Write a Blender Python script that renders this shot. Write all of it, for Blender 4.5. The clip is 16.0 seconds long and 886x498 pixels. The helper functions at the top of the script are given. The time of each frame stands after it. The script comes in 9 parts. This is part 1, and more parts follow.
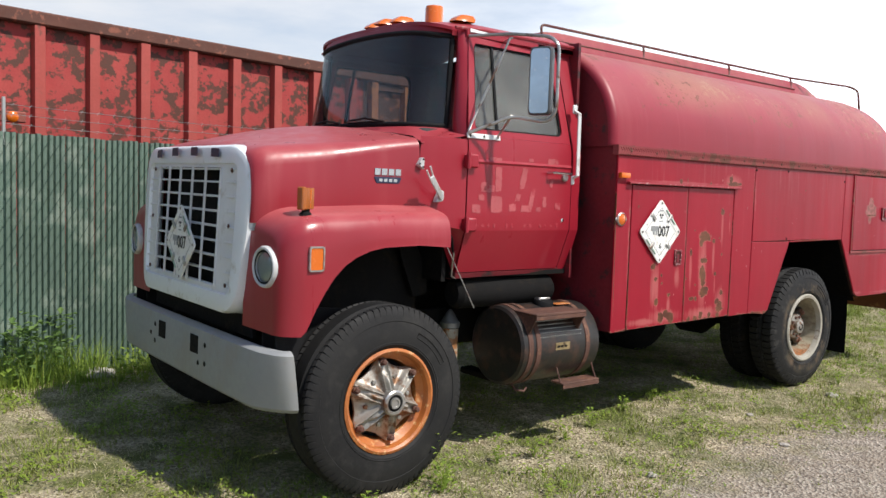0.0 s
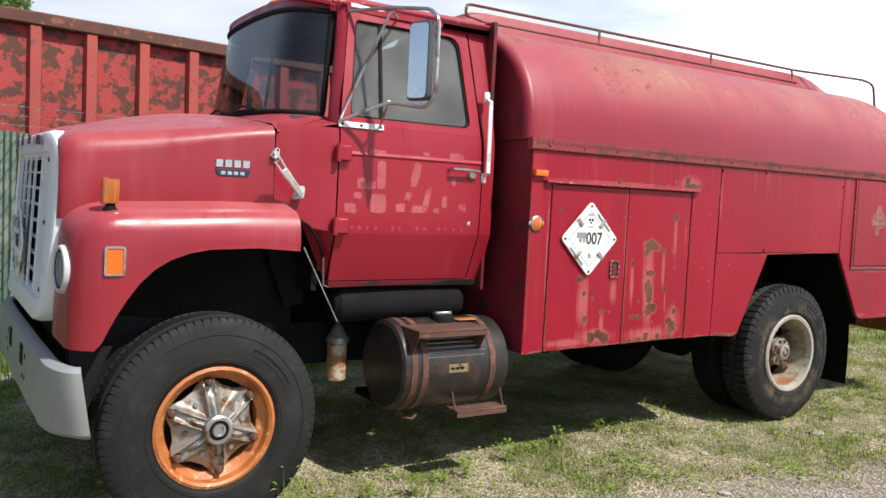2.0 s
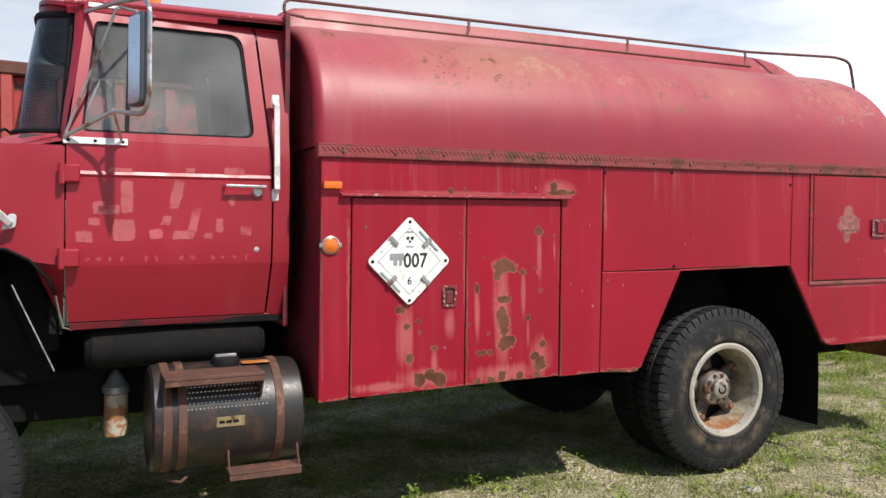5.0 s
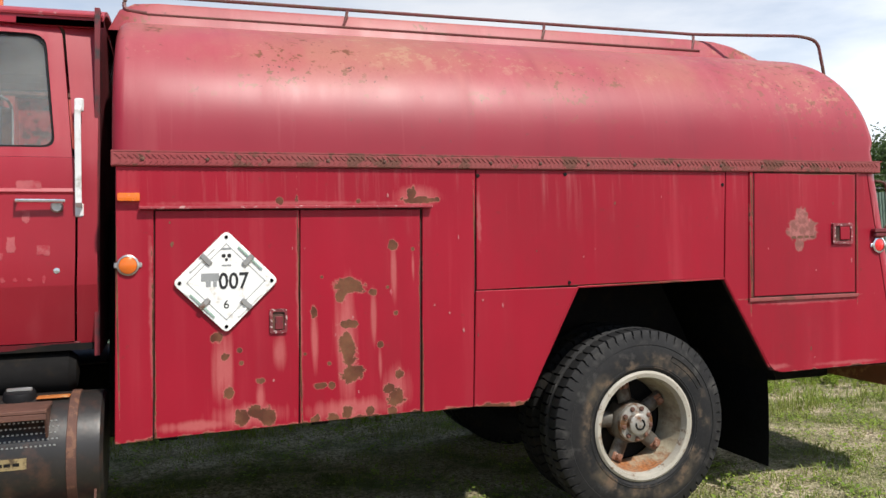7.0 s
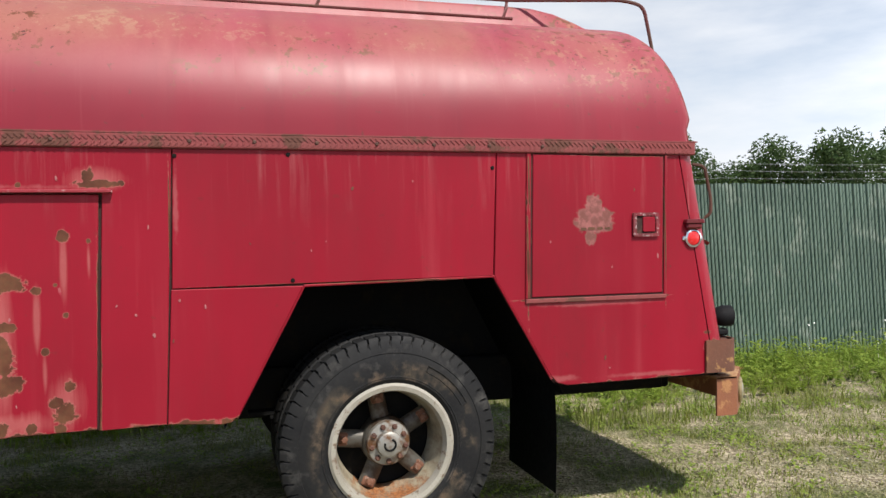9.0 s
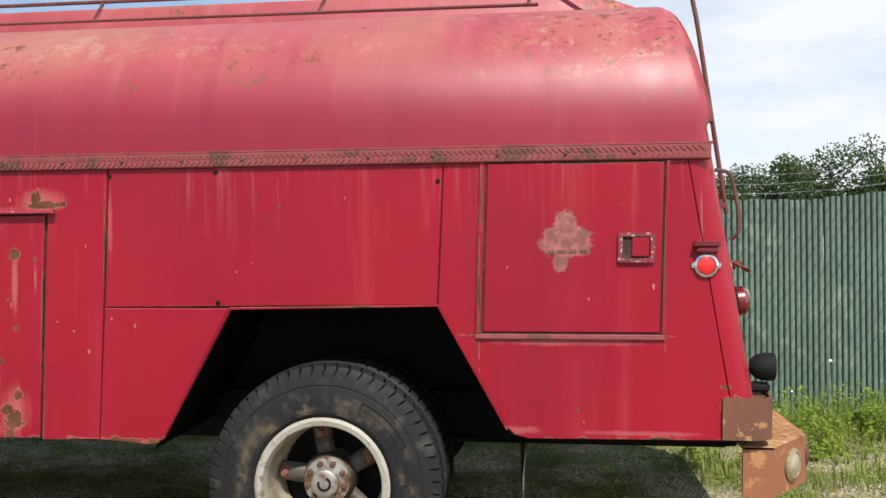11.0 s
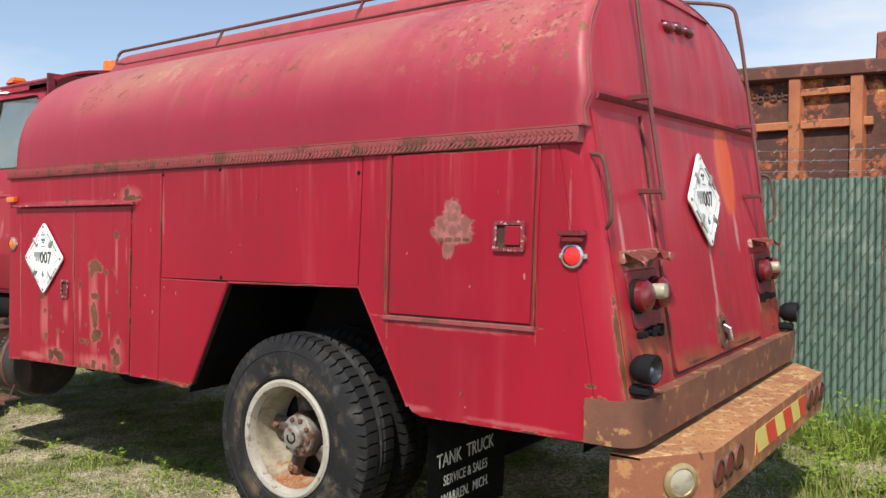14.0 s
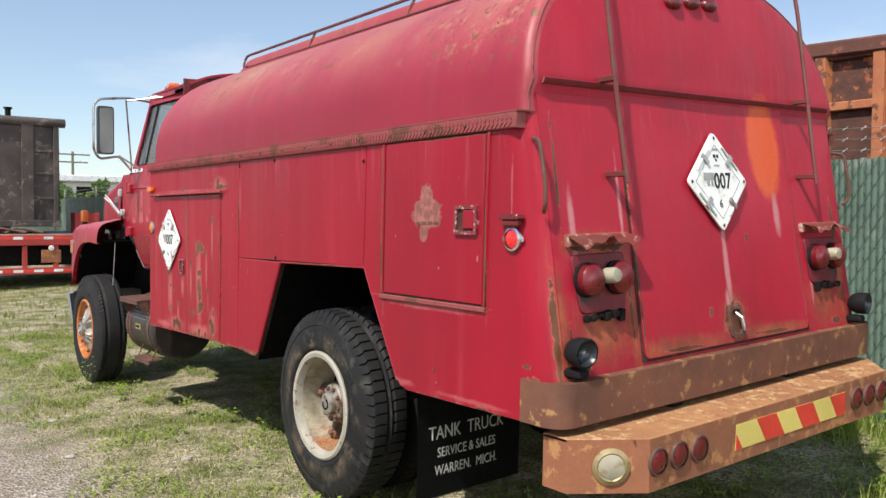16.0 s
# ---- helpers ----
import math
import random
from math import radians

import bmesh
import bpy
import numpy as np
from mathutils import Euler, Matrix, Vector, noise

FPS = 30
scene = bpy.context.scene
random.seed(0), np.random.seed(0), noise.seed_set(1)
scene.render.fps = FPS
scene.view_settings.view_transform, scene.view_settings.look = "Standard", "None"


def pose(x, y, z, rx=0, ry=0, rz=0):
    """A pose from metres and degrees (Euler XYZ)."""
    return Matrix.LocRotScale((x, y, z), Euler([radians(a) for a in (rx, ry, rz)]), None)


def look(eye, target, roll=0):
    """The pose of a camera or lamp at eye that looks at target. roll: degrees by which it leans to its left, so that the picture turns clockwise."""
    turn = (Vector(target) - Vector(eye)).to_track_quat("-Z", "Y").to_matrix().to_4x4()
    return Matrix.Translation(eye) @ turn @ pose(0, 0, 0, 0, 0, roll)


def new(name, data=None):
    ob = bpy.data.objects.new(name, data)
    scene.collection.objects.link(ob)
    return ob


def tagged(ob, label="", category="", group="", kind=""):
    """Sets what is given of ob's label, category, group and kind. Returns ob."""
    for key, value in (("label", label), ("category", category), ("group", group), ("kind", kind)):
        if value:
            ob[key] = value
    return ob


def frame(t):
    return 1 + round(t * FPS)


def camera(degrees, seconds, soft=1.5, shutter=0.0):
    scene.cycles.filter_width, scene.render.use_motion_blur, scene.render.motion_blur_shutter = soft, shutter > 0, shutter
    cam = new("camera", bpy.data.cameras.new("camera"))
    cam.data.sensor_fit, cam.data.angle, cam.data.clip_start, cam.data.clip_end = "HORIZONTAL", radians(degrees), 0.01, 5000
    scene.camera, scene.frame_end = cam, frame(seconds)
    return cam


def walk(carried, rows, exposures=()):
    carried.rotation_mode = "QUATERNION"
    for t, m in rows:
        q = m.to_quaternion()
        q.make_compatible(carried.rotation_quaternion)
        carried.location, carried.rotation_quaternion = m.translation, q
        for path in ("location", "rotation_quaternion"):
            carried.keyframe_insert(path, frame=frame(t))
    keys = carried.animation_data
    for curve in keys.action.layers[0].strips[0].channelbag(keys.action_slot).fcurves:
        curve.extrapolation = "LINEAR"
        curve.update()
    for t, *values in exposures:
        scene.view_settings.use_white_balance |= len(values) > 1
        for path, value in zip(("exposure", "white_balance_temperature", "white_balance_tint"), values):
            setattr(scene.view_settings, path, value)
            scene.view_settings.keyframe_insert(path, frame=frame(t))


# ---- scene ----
cam = camera(56.2, 16.0)
PATH = [
    (0, (0.116, -0.002, 1.518), (1.438, 1.678, 1.406), 1.3),
    (0.5, (0.437, -0.093, 1.510), (1.691, 1.636, 1.375), 2.7),
    (1, (0.756, -0.139, 1.501), (1.974, 1.612, 1.338), 3),
    (1.5, (1.065, -0.101, 1.510), (2.281, 1.654, 1.364), 1.9),
    (2, (1.382, -0.122, 1.498), (2.541, 1.675, 1.404), 2.1),
    (2.5, (1.683, -0.163, 1.492), (2.764, 1.684, 1.447), 2.1),
    (3, (2.017, -0.134, 1.466), (3.091, 1.717, 1.434), 1.6),
    (3.5, (2.308, -0.239, 1.455), (3.369, 1.619, 1.440), 0.3),
    (4, (2.601, -0.299, 1.456), (3.602, 1.593, 1.469), -1.1),
    (4.2, (2.719, -0.312, 1.455), (3.708, 1.586, 1.459), -1),
    (6.3, (4.050, -0.166, 1.482), (4.750, 1.856, 1.467), -1.1),
    (6.5, (4.178, -0.170, 1.479), (4.874, 1.853, 1.471), -1.4),
    (7, (4.512, -0.174, 1.469), (5.182, 1.858, 1.483), -1.4),
    (7.5, (4.891, -0.103, 1.455), (5.568, 1.927, 1.432), -1.9),
    (8, (5.272, -0.106, 1.459), (5.936, 1.928, 1.442), -1.8),
    (8.5, (5.626, -0.133, 1.455), (6.246, 1.916, 1.459), -1.4),
    (9, (6.008, -0.041, 1.418), (6.609, 2.014, 1.428), -1.3),
    (9.2, (6.163, -0.028, 1.415), (6.732, 2.035, 1.436), -1.1),
    (11.3, (7.951, 0.318, 1.516), (7.565, 2.422, 1.531), -0.5),
    (11.5, (8.103, 0.364, 1.517), (7.651, 2.456, 1.528), -0.7),
    (12, (8.435, 0.508, 1.505), (7.897, 2.579, 1.541), -0.9),
    (12.5, (8.789, 0.549, 1.508), (8.071, 2.565, 1.544), -1.1),
    (13, (9.095, 0.655, 1.510), (8.215, 2.605, 1.520), -0.4),
    (13.5, (9.377, 0.767, 1.529), (8.316, 2.625, 1.504), 0.3),
    (14, (9.693, 0.826, 1.537), (8.439, 2.559, 1.499), 0.4),
    (14.5, (9.909, 0.997, 1.534), (8.539, 2.641, 1.518), 0.2),
    (15, (10.119, 1.167, 1.542), (8.636, 2.710, 1.530), 0),
    (15.5, (10.376, 1.282, 1.548), (8.768, 2.693, 1.499), -0.2),
    (16, (10.579, 1.445, 1.539), (8.888, 2.753, 1.459), 0.3),
]
walk(cam, [(t, look(eye, target, roll)) for t, eye, target, roll in PATH],
     exposures=[(0.0, 0.03), (0.5, 0.16), (1.5, 0.24), (2.5, 0.11), (4.0, 0.06), (6.5, 0.10), (8.0, 0.03), (9.0, 0.0), (11.5, 0.23), (12.5, 0.17), (13.25, 0.09), (14.0, 0.20), (16.0, 0.22)])

# ---- world and sun: sun from the camera's side of the truck, high ----
world = bpy.data.worlds.new("sky_world")
scene.world = world
world.use_nodes = True
wn, wl = world.node_tree.nodes, world.node_tree.links
wn.clear()
SUN_EL, SUN_AZ = 52.5, 161.0  # azimuth from +y, clockwise seen from above
sky = wn.new("ShaderNodeTexSky")
sky.sky_type = 'NISHITA'
sky.sun_disc = False
sky.sun_elevation = radians(SUN_EL)
sky.sun_rotation = radians(SUN_AZ)
sky.altitude, sky.air_density, sky.dust_density, sky.ozone_density = 200, 1.0, 0.35, 1.8
wco = wn.new("ShaderNodeTexCoord")
wmap = wn.new("ShaderNodeMapping")
wmap.inputs["Scale"].default_value = (1.6, 1.6, 6.0)
wnoise = wn.new("ShaderNodeTexNoise")
wnoise.inputs["Scale"].default_value = 1.3
wnoise.inputs["Detail"].default_value = 7
wnoise.inputs["Roughness"].default_value = 0.55
wsep = wn.new("ShaderNodeSeparateXYZ")
wmul = wn.new("ShaderNodeMath"); wmul.operation = 'MULTIPLY_ADD'
wmul.inputs[1].default_value = 0.26
wramp = wn.new("ShaderNodeValToRGB")
wramp.color_ramp.elements[0].position = 0.30
wramp.color_ramp.elements[0].color = (0.13, 0.13, 0.13, 1)
wramp.color_ramp.elements[1].position = 0.64
wmix = wn.new("ShaderNodeMixRGB")
wpow = wn.new("ShaderNodeMath"); wpow.operation = 'POWER'; wpow.inputs[1].default_value = 5.0
wpos = wn.new("ShaderNodeMath"); wpos.operation = 'MAXIMUM'; wpos.inputs[1].default_value = 0.0
wgain = wn.new("ShaderNodeMath"); wgain.operation = 'MULTIPLY_ADD'
wgain.inputs[1].default_value, wgain.inputs[2].default_value = 1.9, 0.92
wcloud = wn.new("ShaderNodeVectorMath"); wcloud.operation = 'SCALE'
wcloud.inputs[0].default_value = (6.8, 7.05, 7.5)
wbg = wn.new("ShaderNodeBackground")
wbg.inputs["Strength"].default_value = 0.13
wout = wn.new("ShaderNodeOutputWorld")
wl.new(wco.outputs["Generated"], wmap.inputs["Vector"])
wl.new(wmap.outputs["Vector"], wnoise.inputs["Vector"])
wl.new(wco.outputs["Generated"], wsep.inputs[0])
wl.new(wsep.outputs["X"], wmul.inputs[0])
wl.new(wnoise.outputs["Fac"], wmul.inputs[2])
wl.new(wmul.outputs[0], wramp.inputs["Fac"])
wthin = wn.new("ShaderNodeMapRange")  # the cloud veil is thick low down and thin overhead
wthin.inputs["From Min"].default_value, wthin.inputs["From Max"].default_value = 0.26, 0.62
wthin.inputs["To Min"].default_value, wthin.inputs["To Max"].default_value = 1.0, 0.10
wveil = wn.new("ShaderNodeMath"); wveil.operation = 'MULTIPLY'
wl.new(wsep.outputs["Z"], wthin.inputs["Value"])
wl.new(wramp.outputs["Color"], wveil.inputs[0])
wl.new(wthin.outputs["Result"], wveil.inputs[1])
wl.new(wveil.outputs[0], wmix.inputs["Fac"])
wl.new(wsep.outputs["X"], wpos.inputs[0])  # cloud gain toward +x, added to brighten the truck's rear
wl.new(wpos.outputs[0], wpow.inputs[0])
wl.new(wpow.outputs[0], wgain.inputs[0])
wl.new(wgain.outputs[0], wcloud.inputs["Scale"])
wl.new(wcloud.outputs["Vector"], wmix.inputs[2])
wl.new(sky.outputs["Color"], wmix.inputs[1])
wl.new(wmix.outputs["Color"], wbg.inputs["Color"])
wl.new(wbg.outputs[0], wout.inputs["Surface"])

sun_data = bpy.data.lights.new("sun", 'SUN')
sun_data.energy, sun_data.angle, sun_data.color = 5.0, radians(1.3), (1.0, 0.95, 0.87)
sun = new("sun", sun_data)
_az, _el = radians(SUN_AZ), radians(SUN_EL)
sun.matrix_world = look((math.sin(_az) * math.cos(_el) * 40, math.cos(_az) * math.cos(_el) * 40, math.sin(_el) * 40), (0, 0, 0))


# ---- materials ----
def nodes_of(name):
    m = bpy.data.materials.new(name)
    m.use_nodes = True
    nt = m.node_tree
    b = nt.nodes["Principled BSDF"]
    return m, nt, b


def noise_node(nt, scale, detail=4.0, rough=0.55, stretch=(1, 1, 1), shift=(0, 0, 0)):
    g = nt.nodes.new("ShaderNodeNewGeometry")
    mp = nt.nodes.new("ShaderNodeMapping")
    mp.inputs["Scale"].default_value = stretch
    mp.inputs["Location"].default_value = shift
    n = nt.nodes.new("ShaderNodeTexNoise")
    n.inputs["Scale"].default_value = scale
    n.inputs["Detail"].default_value = detail
    n.inputs["Roughness"].default_value = rough
    nt.links.new(g.outputs["Position"], mp.inputs["Vector"])
    nt.links.new(mp.outputs["Vector"], n.inputs["Vector"])
    return n.outputs["Fac"]


def ramp_node(nt, fac, lo, hi, a=0.0, b=1.0):
    r = nt.nodes.new("ShaderNodeMapRange")
    r.clamp = True
    r.inputs["From Min"].default_value, r.inputs["From Max"].default_value = lo, hi
    r.inputs["To Min"].default_value, r.inputs["To Max"].default_value = a, b
    nt.links.new(fac, r.inputs["Value"])
    return r.outputs["Result"]


def math_node(nt, op, a, b):
    m = nt.nodes.new("ShaderNodeMath")
    m.operation = op
    for i, v in enumerate((a, b)):
        if isinstance(v, (int, float)):
            m.inputs[i].default_value = v
        else:
            nt.links.new(v, m.inputs[i])
    return m.outputs[0]


def mix_col(nt, fac, a, b):
    m = nt.nodes.new("ShaderNodeMixRGB")
    for i, v in ((0, fac), (1, a), (2, b)):
        if isinstance(v, tuple):
            m.inputs[i].default_value = (*v, 1)
        elif isinstance(v, (int, float)):
            m.inputs[i].default_value = v
        else:
            nt.links.new(v, m.inputs[i])
    return m.outputs[0]


def bump(nt, bsdf, height, strength=0.3, dist=0.004):
    b = nt.nodes.new("ShaderNodeBump")
    b.inputs["Strength"].default_value, b.inputs["Distance"].default_value = strength, dist
    nt.links.new(height, b.inputs["Height"])
    nt.links.new(b.outputs["Normal"], bsdf.inputs["Normal"])


def plain(name, col, rough=0.5, metal=0.0, vary=0.25, scale=14.0, bumps=0.15, dirt=None, dirt_amount=0.5, coat=0.0, spec=0.5):
    """A surface of one colour with two scales of variation, and dirt of another colour in patches."""
    m, nt, b = nodes_of(name)
    n1 = noise_node(nt, scale * 0.18, 3)
    n2 = noise_node(nt, scale * 3.1, 5)
    dark = tuple(c * (1 - vary) for c in col)
    light = tuple(min(1.0, c * (1 + vary * 0.6)) for c in col)
    c = mix_col(nt, ramp_node(nt, n1, 0.3, 0.7), dark, light)
    c = mix_col(nt, ramp_node(nt, n2, 0.35, 0.75, 0.0, 0.35), c, dark)
    if dirt:
        n3 = noise_node(nt, scale * 0.6, 6, 0.65, shift=(3, 7, 1))
        c = mix_col(nt, ramp_node(nt, n3, 0.62 - 0.25 * dirt_amount, 0.72 - 0.2 * dirt_amount), c, dirt)
    nt.links.new(c, b.inputs["Base Color"])
    nt.links.new(ramp_node(nt, n2, 0.2, 0.8, max(0.02, rough - 0.1), min(1, rough + 0.12)), b.inputs["Roughness"])
    b.inputs["Metallic"].default_value = metal
    b.inputs["Coat Weight"].default_value = coat
    b.inputs["Specular IOR Level"].default_value = spec
    if bumps:
        bump(nt, b, n2, bumps)
    return m


# rust eaten through the locker doors and the bleached runs round it: x, z, half width, half height
RUST_SPOTS = [(5.484, 1.515, 0.023, 0.02), (5.273, 1.338, 0.064, 0.036), (5.238, 1.297, 0.028, 0.033), (5.277, 1.165, 0.050, 0.02), (5.266, 1.062, 0.037, 0.078), (5.288, 0.94, 0.05, 0.034),
              (5.388, 1.303, 0.02, 0.017), (5.116, 1.223, 0.015, 0.025), (5.51, 0.929, 0.023, 0.023), (5.493, 0.812, 0.04, 0.043), (5.457, 0.861, 0.026, 0.02), (5.143, 0.897, 0.027, 0.015),
              (4.751, 0.892, 0.028, 0.03), (4.877, 0.938, 0.021, 0.012), (4.856, 0.81, 0.026, 0.027), (4.797, 0.782, 0.032, 0.035), (4.914, 0.781, 0.034, 0.044), (5.623, 1.724, 0.089, 0.016), (5.572, 1.757, 0.022, 0.032)]
PINHOLES = [(5.576, 1.496, 0.010), (5.152, 1.381, 0.007), (5.42, 1.066, 0.014), (5.197, 0.892, 0.015), (4.792, 1.076, 0.010), (4.801, 1.019, 0.011), (5.37, 0.769, 0.019), (5.267, 0.77, 0.027), (5.202, 0.745, 0.03), (5.12, 0.747, 0.022),
            (5.477, 0.756, 0.028), (4.732, 1.051, 0.016), (4.704, 1.141, 0.024), (5.454, 1.326, 0.008), (5.494, 1.205, 0.012), (5.077, 1.042, 0.007), (5.185, 0.994, 0.009), (4.97, 1.723, 0.016), (5.321, 1.72, 0.011)]
RUST_SPOTS += [(x, z, r, r) for x, z, r in PINHOLES]
PALE_RUNS = [(5.263, 1.098, 0.060, 0.290), (4.739, 1.005, 0.036, 0.190), (5.493, 0.853, 0.075, 0.120), (5.282, 0.785, 0.22, 0.050), (4.834, 0.790, 0.16, 0.060), (5.484, 1.40, 0.016, 0.14), (5.119, 1.10, 0.018, 0.14), (5.389, 1.20, 0.015, 0.12), (4.62, 0.765, 0.18, 0.025), (5.60, 1.74, 0.12, 0.06), (4.72, 1.00, 0.04, 0.16), (4.96, 1.06, 0.035, 0.09), (5.42, 0.98, 0.010, 0.09), (5.576, 1.42, 0.008, 0.08), (4.88, 0.86, 0.022, 0.08)]


PEELED = [(7.785, 1.555, 0.100, 0.062), (7.785, 1.62, 0.045, 0.055), (7.765, 1.475, 0.030, 0.040)]
# on the rear sheet: y, z, half width, half height
REAR_RUST = [(3.585, 1.12, 0.014, 0.20), (4.00, 1.14, 0.008, 0.10), (3.84, 1.435, 0.16, 0.030), (3.70, 0.985, 0.05, 0.020), (3.655, 1.06, 0.006, 0.08), (5.55, 0.985, 0.05, 0.02), (4.30, 0.990, 0.12, 0.008), (4.95, 0.992, 0.14, 0.008),
             (4.052, 1.25, 0.006, 0.24), (4.052, 1.78, 0.005, 0.20), (5.252, 1.45, 0.006, 0.40), (5.62, 1.45, 0.014, 0.12), (3.66, 1.72, 0.008, 0.16), (4.665, 1.07, 0.07, 0.085), (4.50, 1.12, 0.016, 0.022), (4.83, 1.42, 0.014, 0.02)]
REAR_STAIN = [(3.605, 1.12, 0.05, 0.28), (3.83, 1.12, 0.17, 0.13), (4.005, 1.14, 0.035, 0.28), (4.30, 1.00, 0.36, 0.045), (4.95, 0.998, 0.36, 0.035), (5.46, 1.10, 0.15, 0.13), (5.62, 1.15, 0.05, 0.24), (3.84, 1.43, 0.20, 0.06), (4.665, 1.08, 0.09, 0.12)]
REAR_PALE = [(4.652, 1.30, 0.021, 0.22), (4.63, 1.16, 0.02, 0.05), (4.0, 1.60, 0.012, 0.20), (3.72, 1.50, 0.02, 0.16), (5.10, 1.52, 0.03, 0.12), (5.35, 1.22, 0.012, 0.14)]


# rust creeping along the door edges and panel joints
SEAM_RUST = [(4.444, 1.05, 0.0056, 0.36), (5.617, 1.05, 0.0068, 0.38), (5.617, 1.55, 0.005, 0.16), (5.054, 1.20, 0.0043, 0.50), (5.882, 1.55, 0.0037, 0.22), (7.450, 1.38, 0.0052, 0.24), (7.455, 1.74, 0.0045, 0.14), (8.164, 1.45, 0.0042, 0.28),
             (7.80, 1.190, 0.34, 0.0052), (7.95, 1.862, 0.22, 0.005), (6.60, 1.300, 0.5, 0.0037), (8.44, 0.93, 0.05, 0.030), (8.40, 1.0, 0.020, 0.0074), (4.30, 1.25, 0.0037, 0.40)]
SEAM_PALE = [(5.052, 1.25, 0.014, 0.48), (4.436, 1.2, 0.012, 0.45), (5.905, 1.66, 0.014, 0.18), (8.30, 1.62, 0.006, 0.20), (7.62, 0.82, 0.10, 0.020), (8.1, 0.815, 0.3, 0.012), (5.03, 1.712, 0.64, 0.012), (7.80, 1.165, 0.36, 0.016)]


def spot_field(nt, pos, spots, rear=False):
    """Distance to the nearest of some ellipses in the side's or the rear's plane, 1 on their rims."""
    best = None
    for x, z, rx, rz in spots:
        v = nt.nodes.new("ShaderNodeVectorMath")
        v.operation = 'MULTIPLY_ADD'
        if rear:
            v.inputs[1].default_value = (0, 1 / rx, 1 / rz)
            v.inputs[2].default_value = (0, -x / rx, -(z + 0.027 * (x - 3.52)) / rz)
        else:
            v.inputs[1].default_value = (1 / rx, 0, 1 / rz)
            v.inputs[2].default_value = (-(x + 0.02 * (z - 1.2)) / rx, 0, -z / rz)
        nt.links.new(pos, v.inputs[0])
        d = nt.nodes.new("ShaderNodeVectorMath")
        d.operation = 'LENGTH'
        nt.links.new(v.outputs["Vector"], d.inputs[0])
        best = d.outputs["Value"] if best is None else math_node(nt, 'MINIMUM', best, d.outputs["Value"])
    return best


def worn_side(nt, c):
    """Rust-through with peeling rims, bleached runs, chalk washed down from the strip, rust along the lower edge."""
    geo = nt.nodes.new("ShaderNodeNewGeometry")
    pos = geo.outputs["Position"]
    sep = nt.nodes.new("ShaderNodeSeparateXYZ")
    nt.links.new(pos, sep.inputs[0])
    ragged = noise_node(nt, 30, 6, 0.65, shift=(2, 0, 6))
    coarse = noise_node(nt, 9, 4, 0.6, shift=(7, 0, 2))
    drip = noise_node(nt, 1.0, 5, 0.65, stretch=(30, 30, 1.4), shift=(3, 0, 1))
    wob = math_node(nt, 'ADD', math_node(nt, 'MULTIPLY', math_node(nt, 'SUBTRACT', ragged, 0.5), 2.1), math_node(nt, 'MULTIPLY', math_node(nt, 'SUBTRACT', coarse, 0.5), 1.2))
    low = math_node(nt, 'SUBTRACT', math_node(nt, 'SUBTRACT', sep.outputs["Z"], math_node(nt, 'MULTIPLY', sep.outputs["X"], 0.0185)), 0.636)
    edge = math_node(nt, 'ADD', ramp_node(nt, low, 0.0, 0.035, 0.80, 1.8), math_node(nt, 'MULTIPLY', math_node(nt, 'SUBTRACT', coarse, 0.5), 1.4))
    runs = math_node(nt, 'ADD', spot_field(nt, pos, PALE_RUNS), math_node(nt, 'MULTIPLY', math_node(nt, 'SUBTRACT', drip, 0.5), 1.6))
    c = mix_col(nt, math_node(nt, 'MULTIPLY', ramp_node(nt, runs, 1.05, 0.35), 0.75), c, (0.44, 0.12, 0.115))
    chalk = math_node(nt, 'MULTIPLY', ramp_node(nt, drip, 0.54, 0.72), ramp_node(nt, math_node(nt, 'ADD', sep.outputs["Z"], math_node(nt, 'MULTIPLY', coarse, 0.5)), 1.80, 2.12))
    c = mix_col(nt, math_node(nt, 'MULTIPLY', chalk, 0.42), c, (0.40, 0.15, 0.15))
    wash = noise_node(nt, 1.0, 6, 0.7, stretch=(3.2, 3.2, 0.9), shift=(6, 1, 8))
    c = mix_col(nt, math_node(nt, 'MULTIPLY', ramp_node(nt, wash, 0.46, 0.70), ramp_node(nt, sep.outputs["X"], 4.4, 8.2, 0.25, 0.62)), c, (0.185, 0.016, 0.022))
    worn_edge = math_node(nt, 'ADD', spot_field(nt, pos, SEAM_PALE), math_node(nt, 'MULTIPLY', wob, 0.8))
    c = mix_col(nt, ramp_node(nt, worn_edge, 1.0, 0.35, 0.0, 0.5), c, (0.42, 0.13, 0.13))
    peel = math_node(nt, 'ADD', spot_field(nt, pos, PEELED), math_node(nt, 'MULTIPLY', wob, 0.55))
    c = mix_col(nt, ramp_node(nt, peel, 1.06, 0.92, 0.0, 0.85), c, mix_col(nt, ramp_node(nt, ragged, 0.42, 0.60), (0.19, 0.095, 0.075), (0.38, 0.16, 0.145)))
    nsep = nt.nodes.new("ShaderNodeSeparateXYZ")
    nt.links.new(geo.outputs["Normal"], nsep.inputs[0])
    # rear-facing sheet in brighter red: its extra light put into the paint
    rear_lift = math_node(nt, 'MULTIPLY', ramp_node(nt, nsep.outputs["X"], 0.75, 0.95), ramp_node(nt, noise_node(nt, 1.7, 5, 0.65, shift=(4, 4, 1)), 0.30, 0.70, 0.35, 0.85))
    c = mix_col(nt, rear_lift, c, (0.43, 0.022, 0.045))
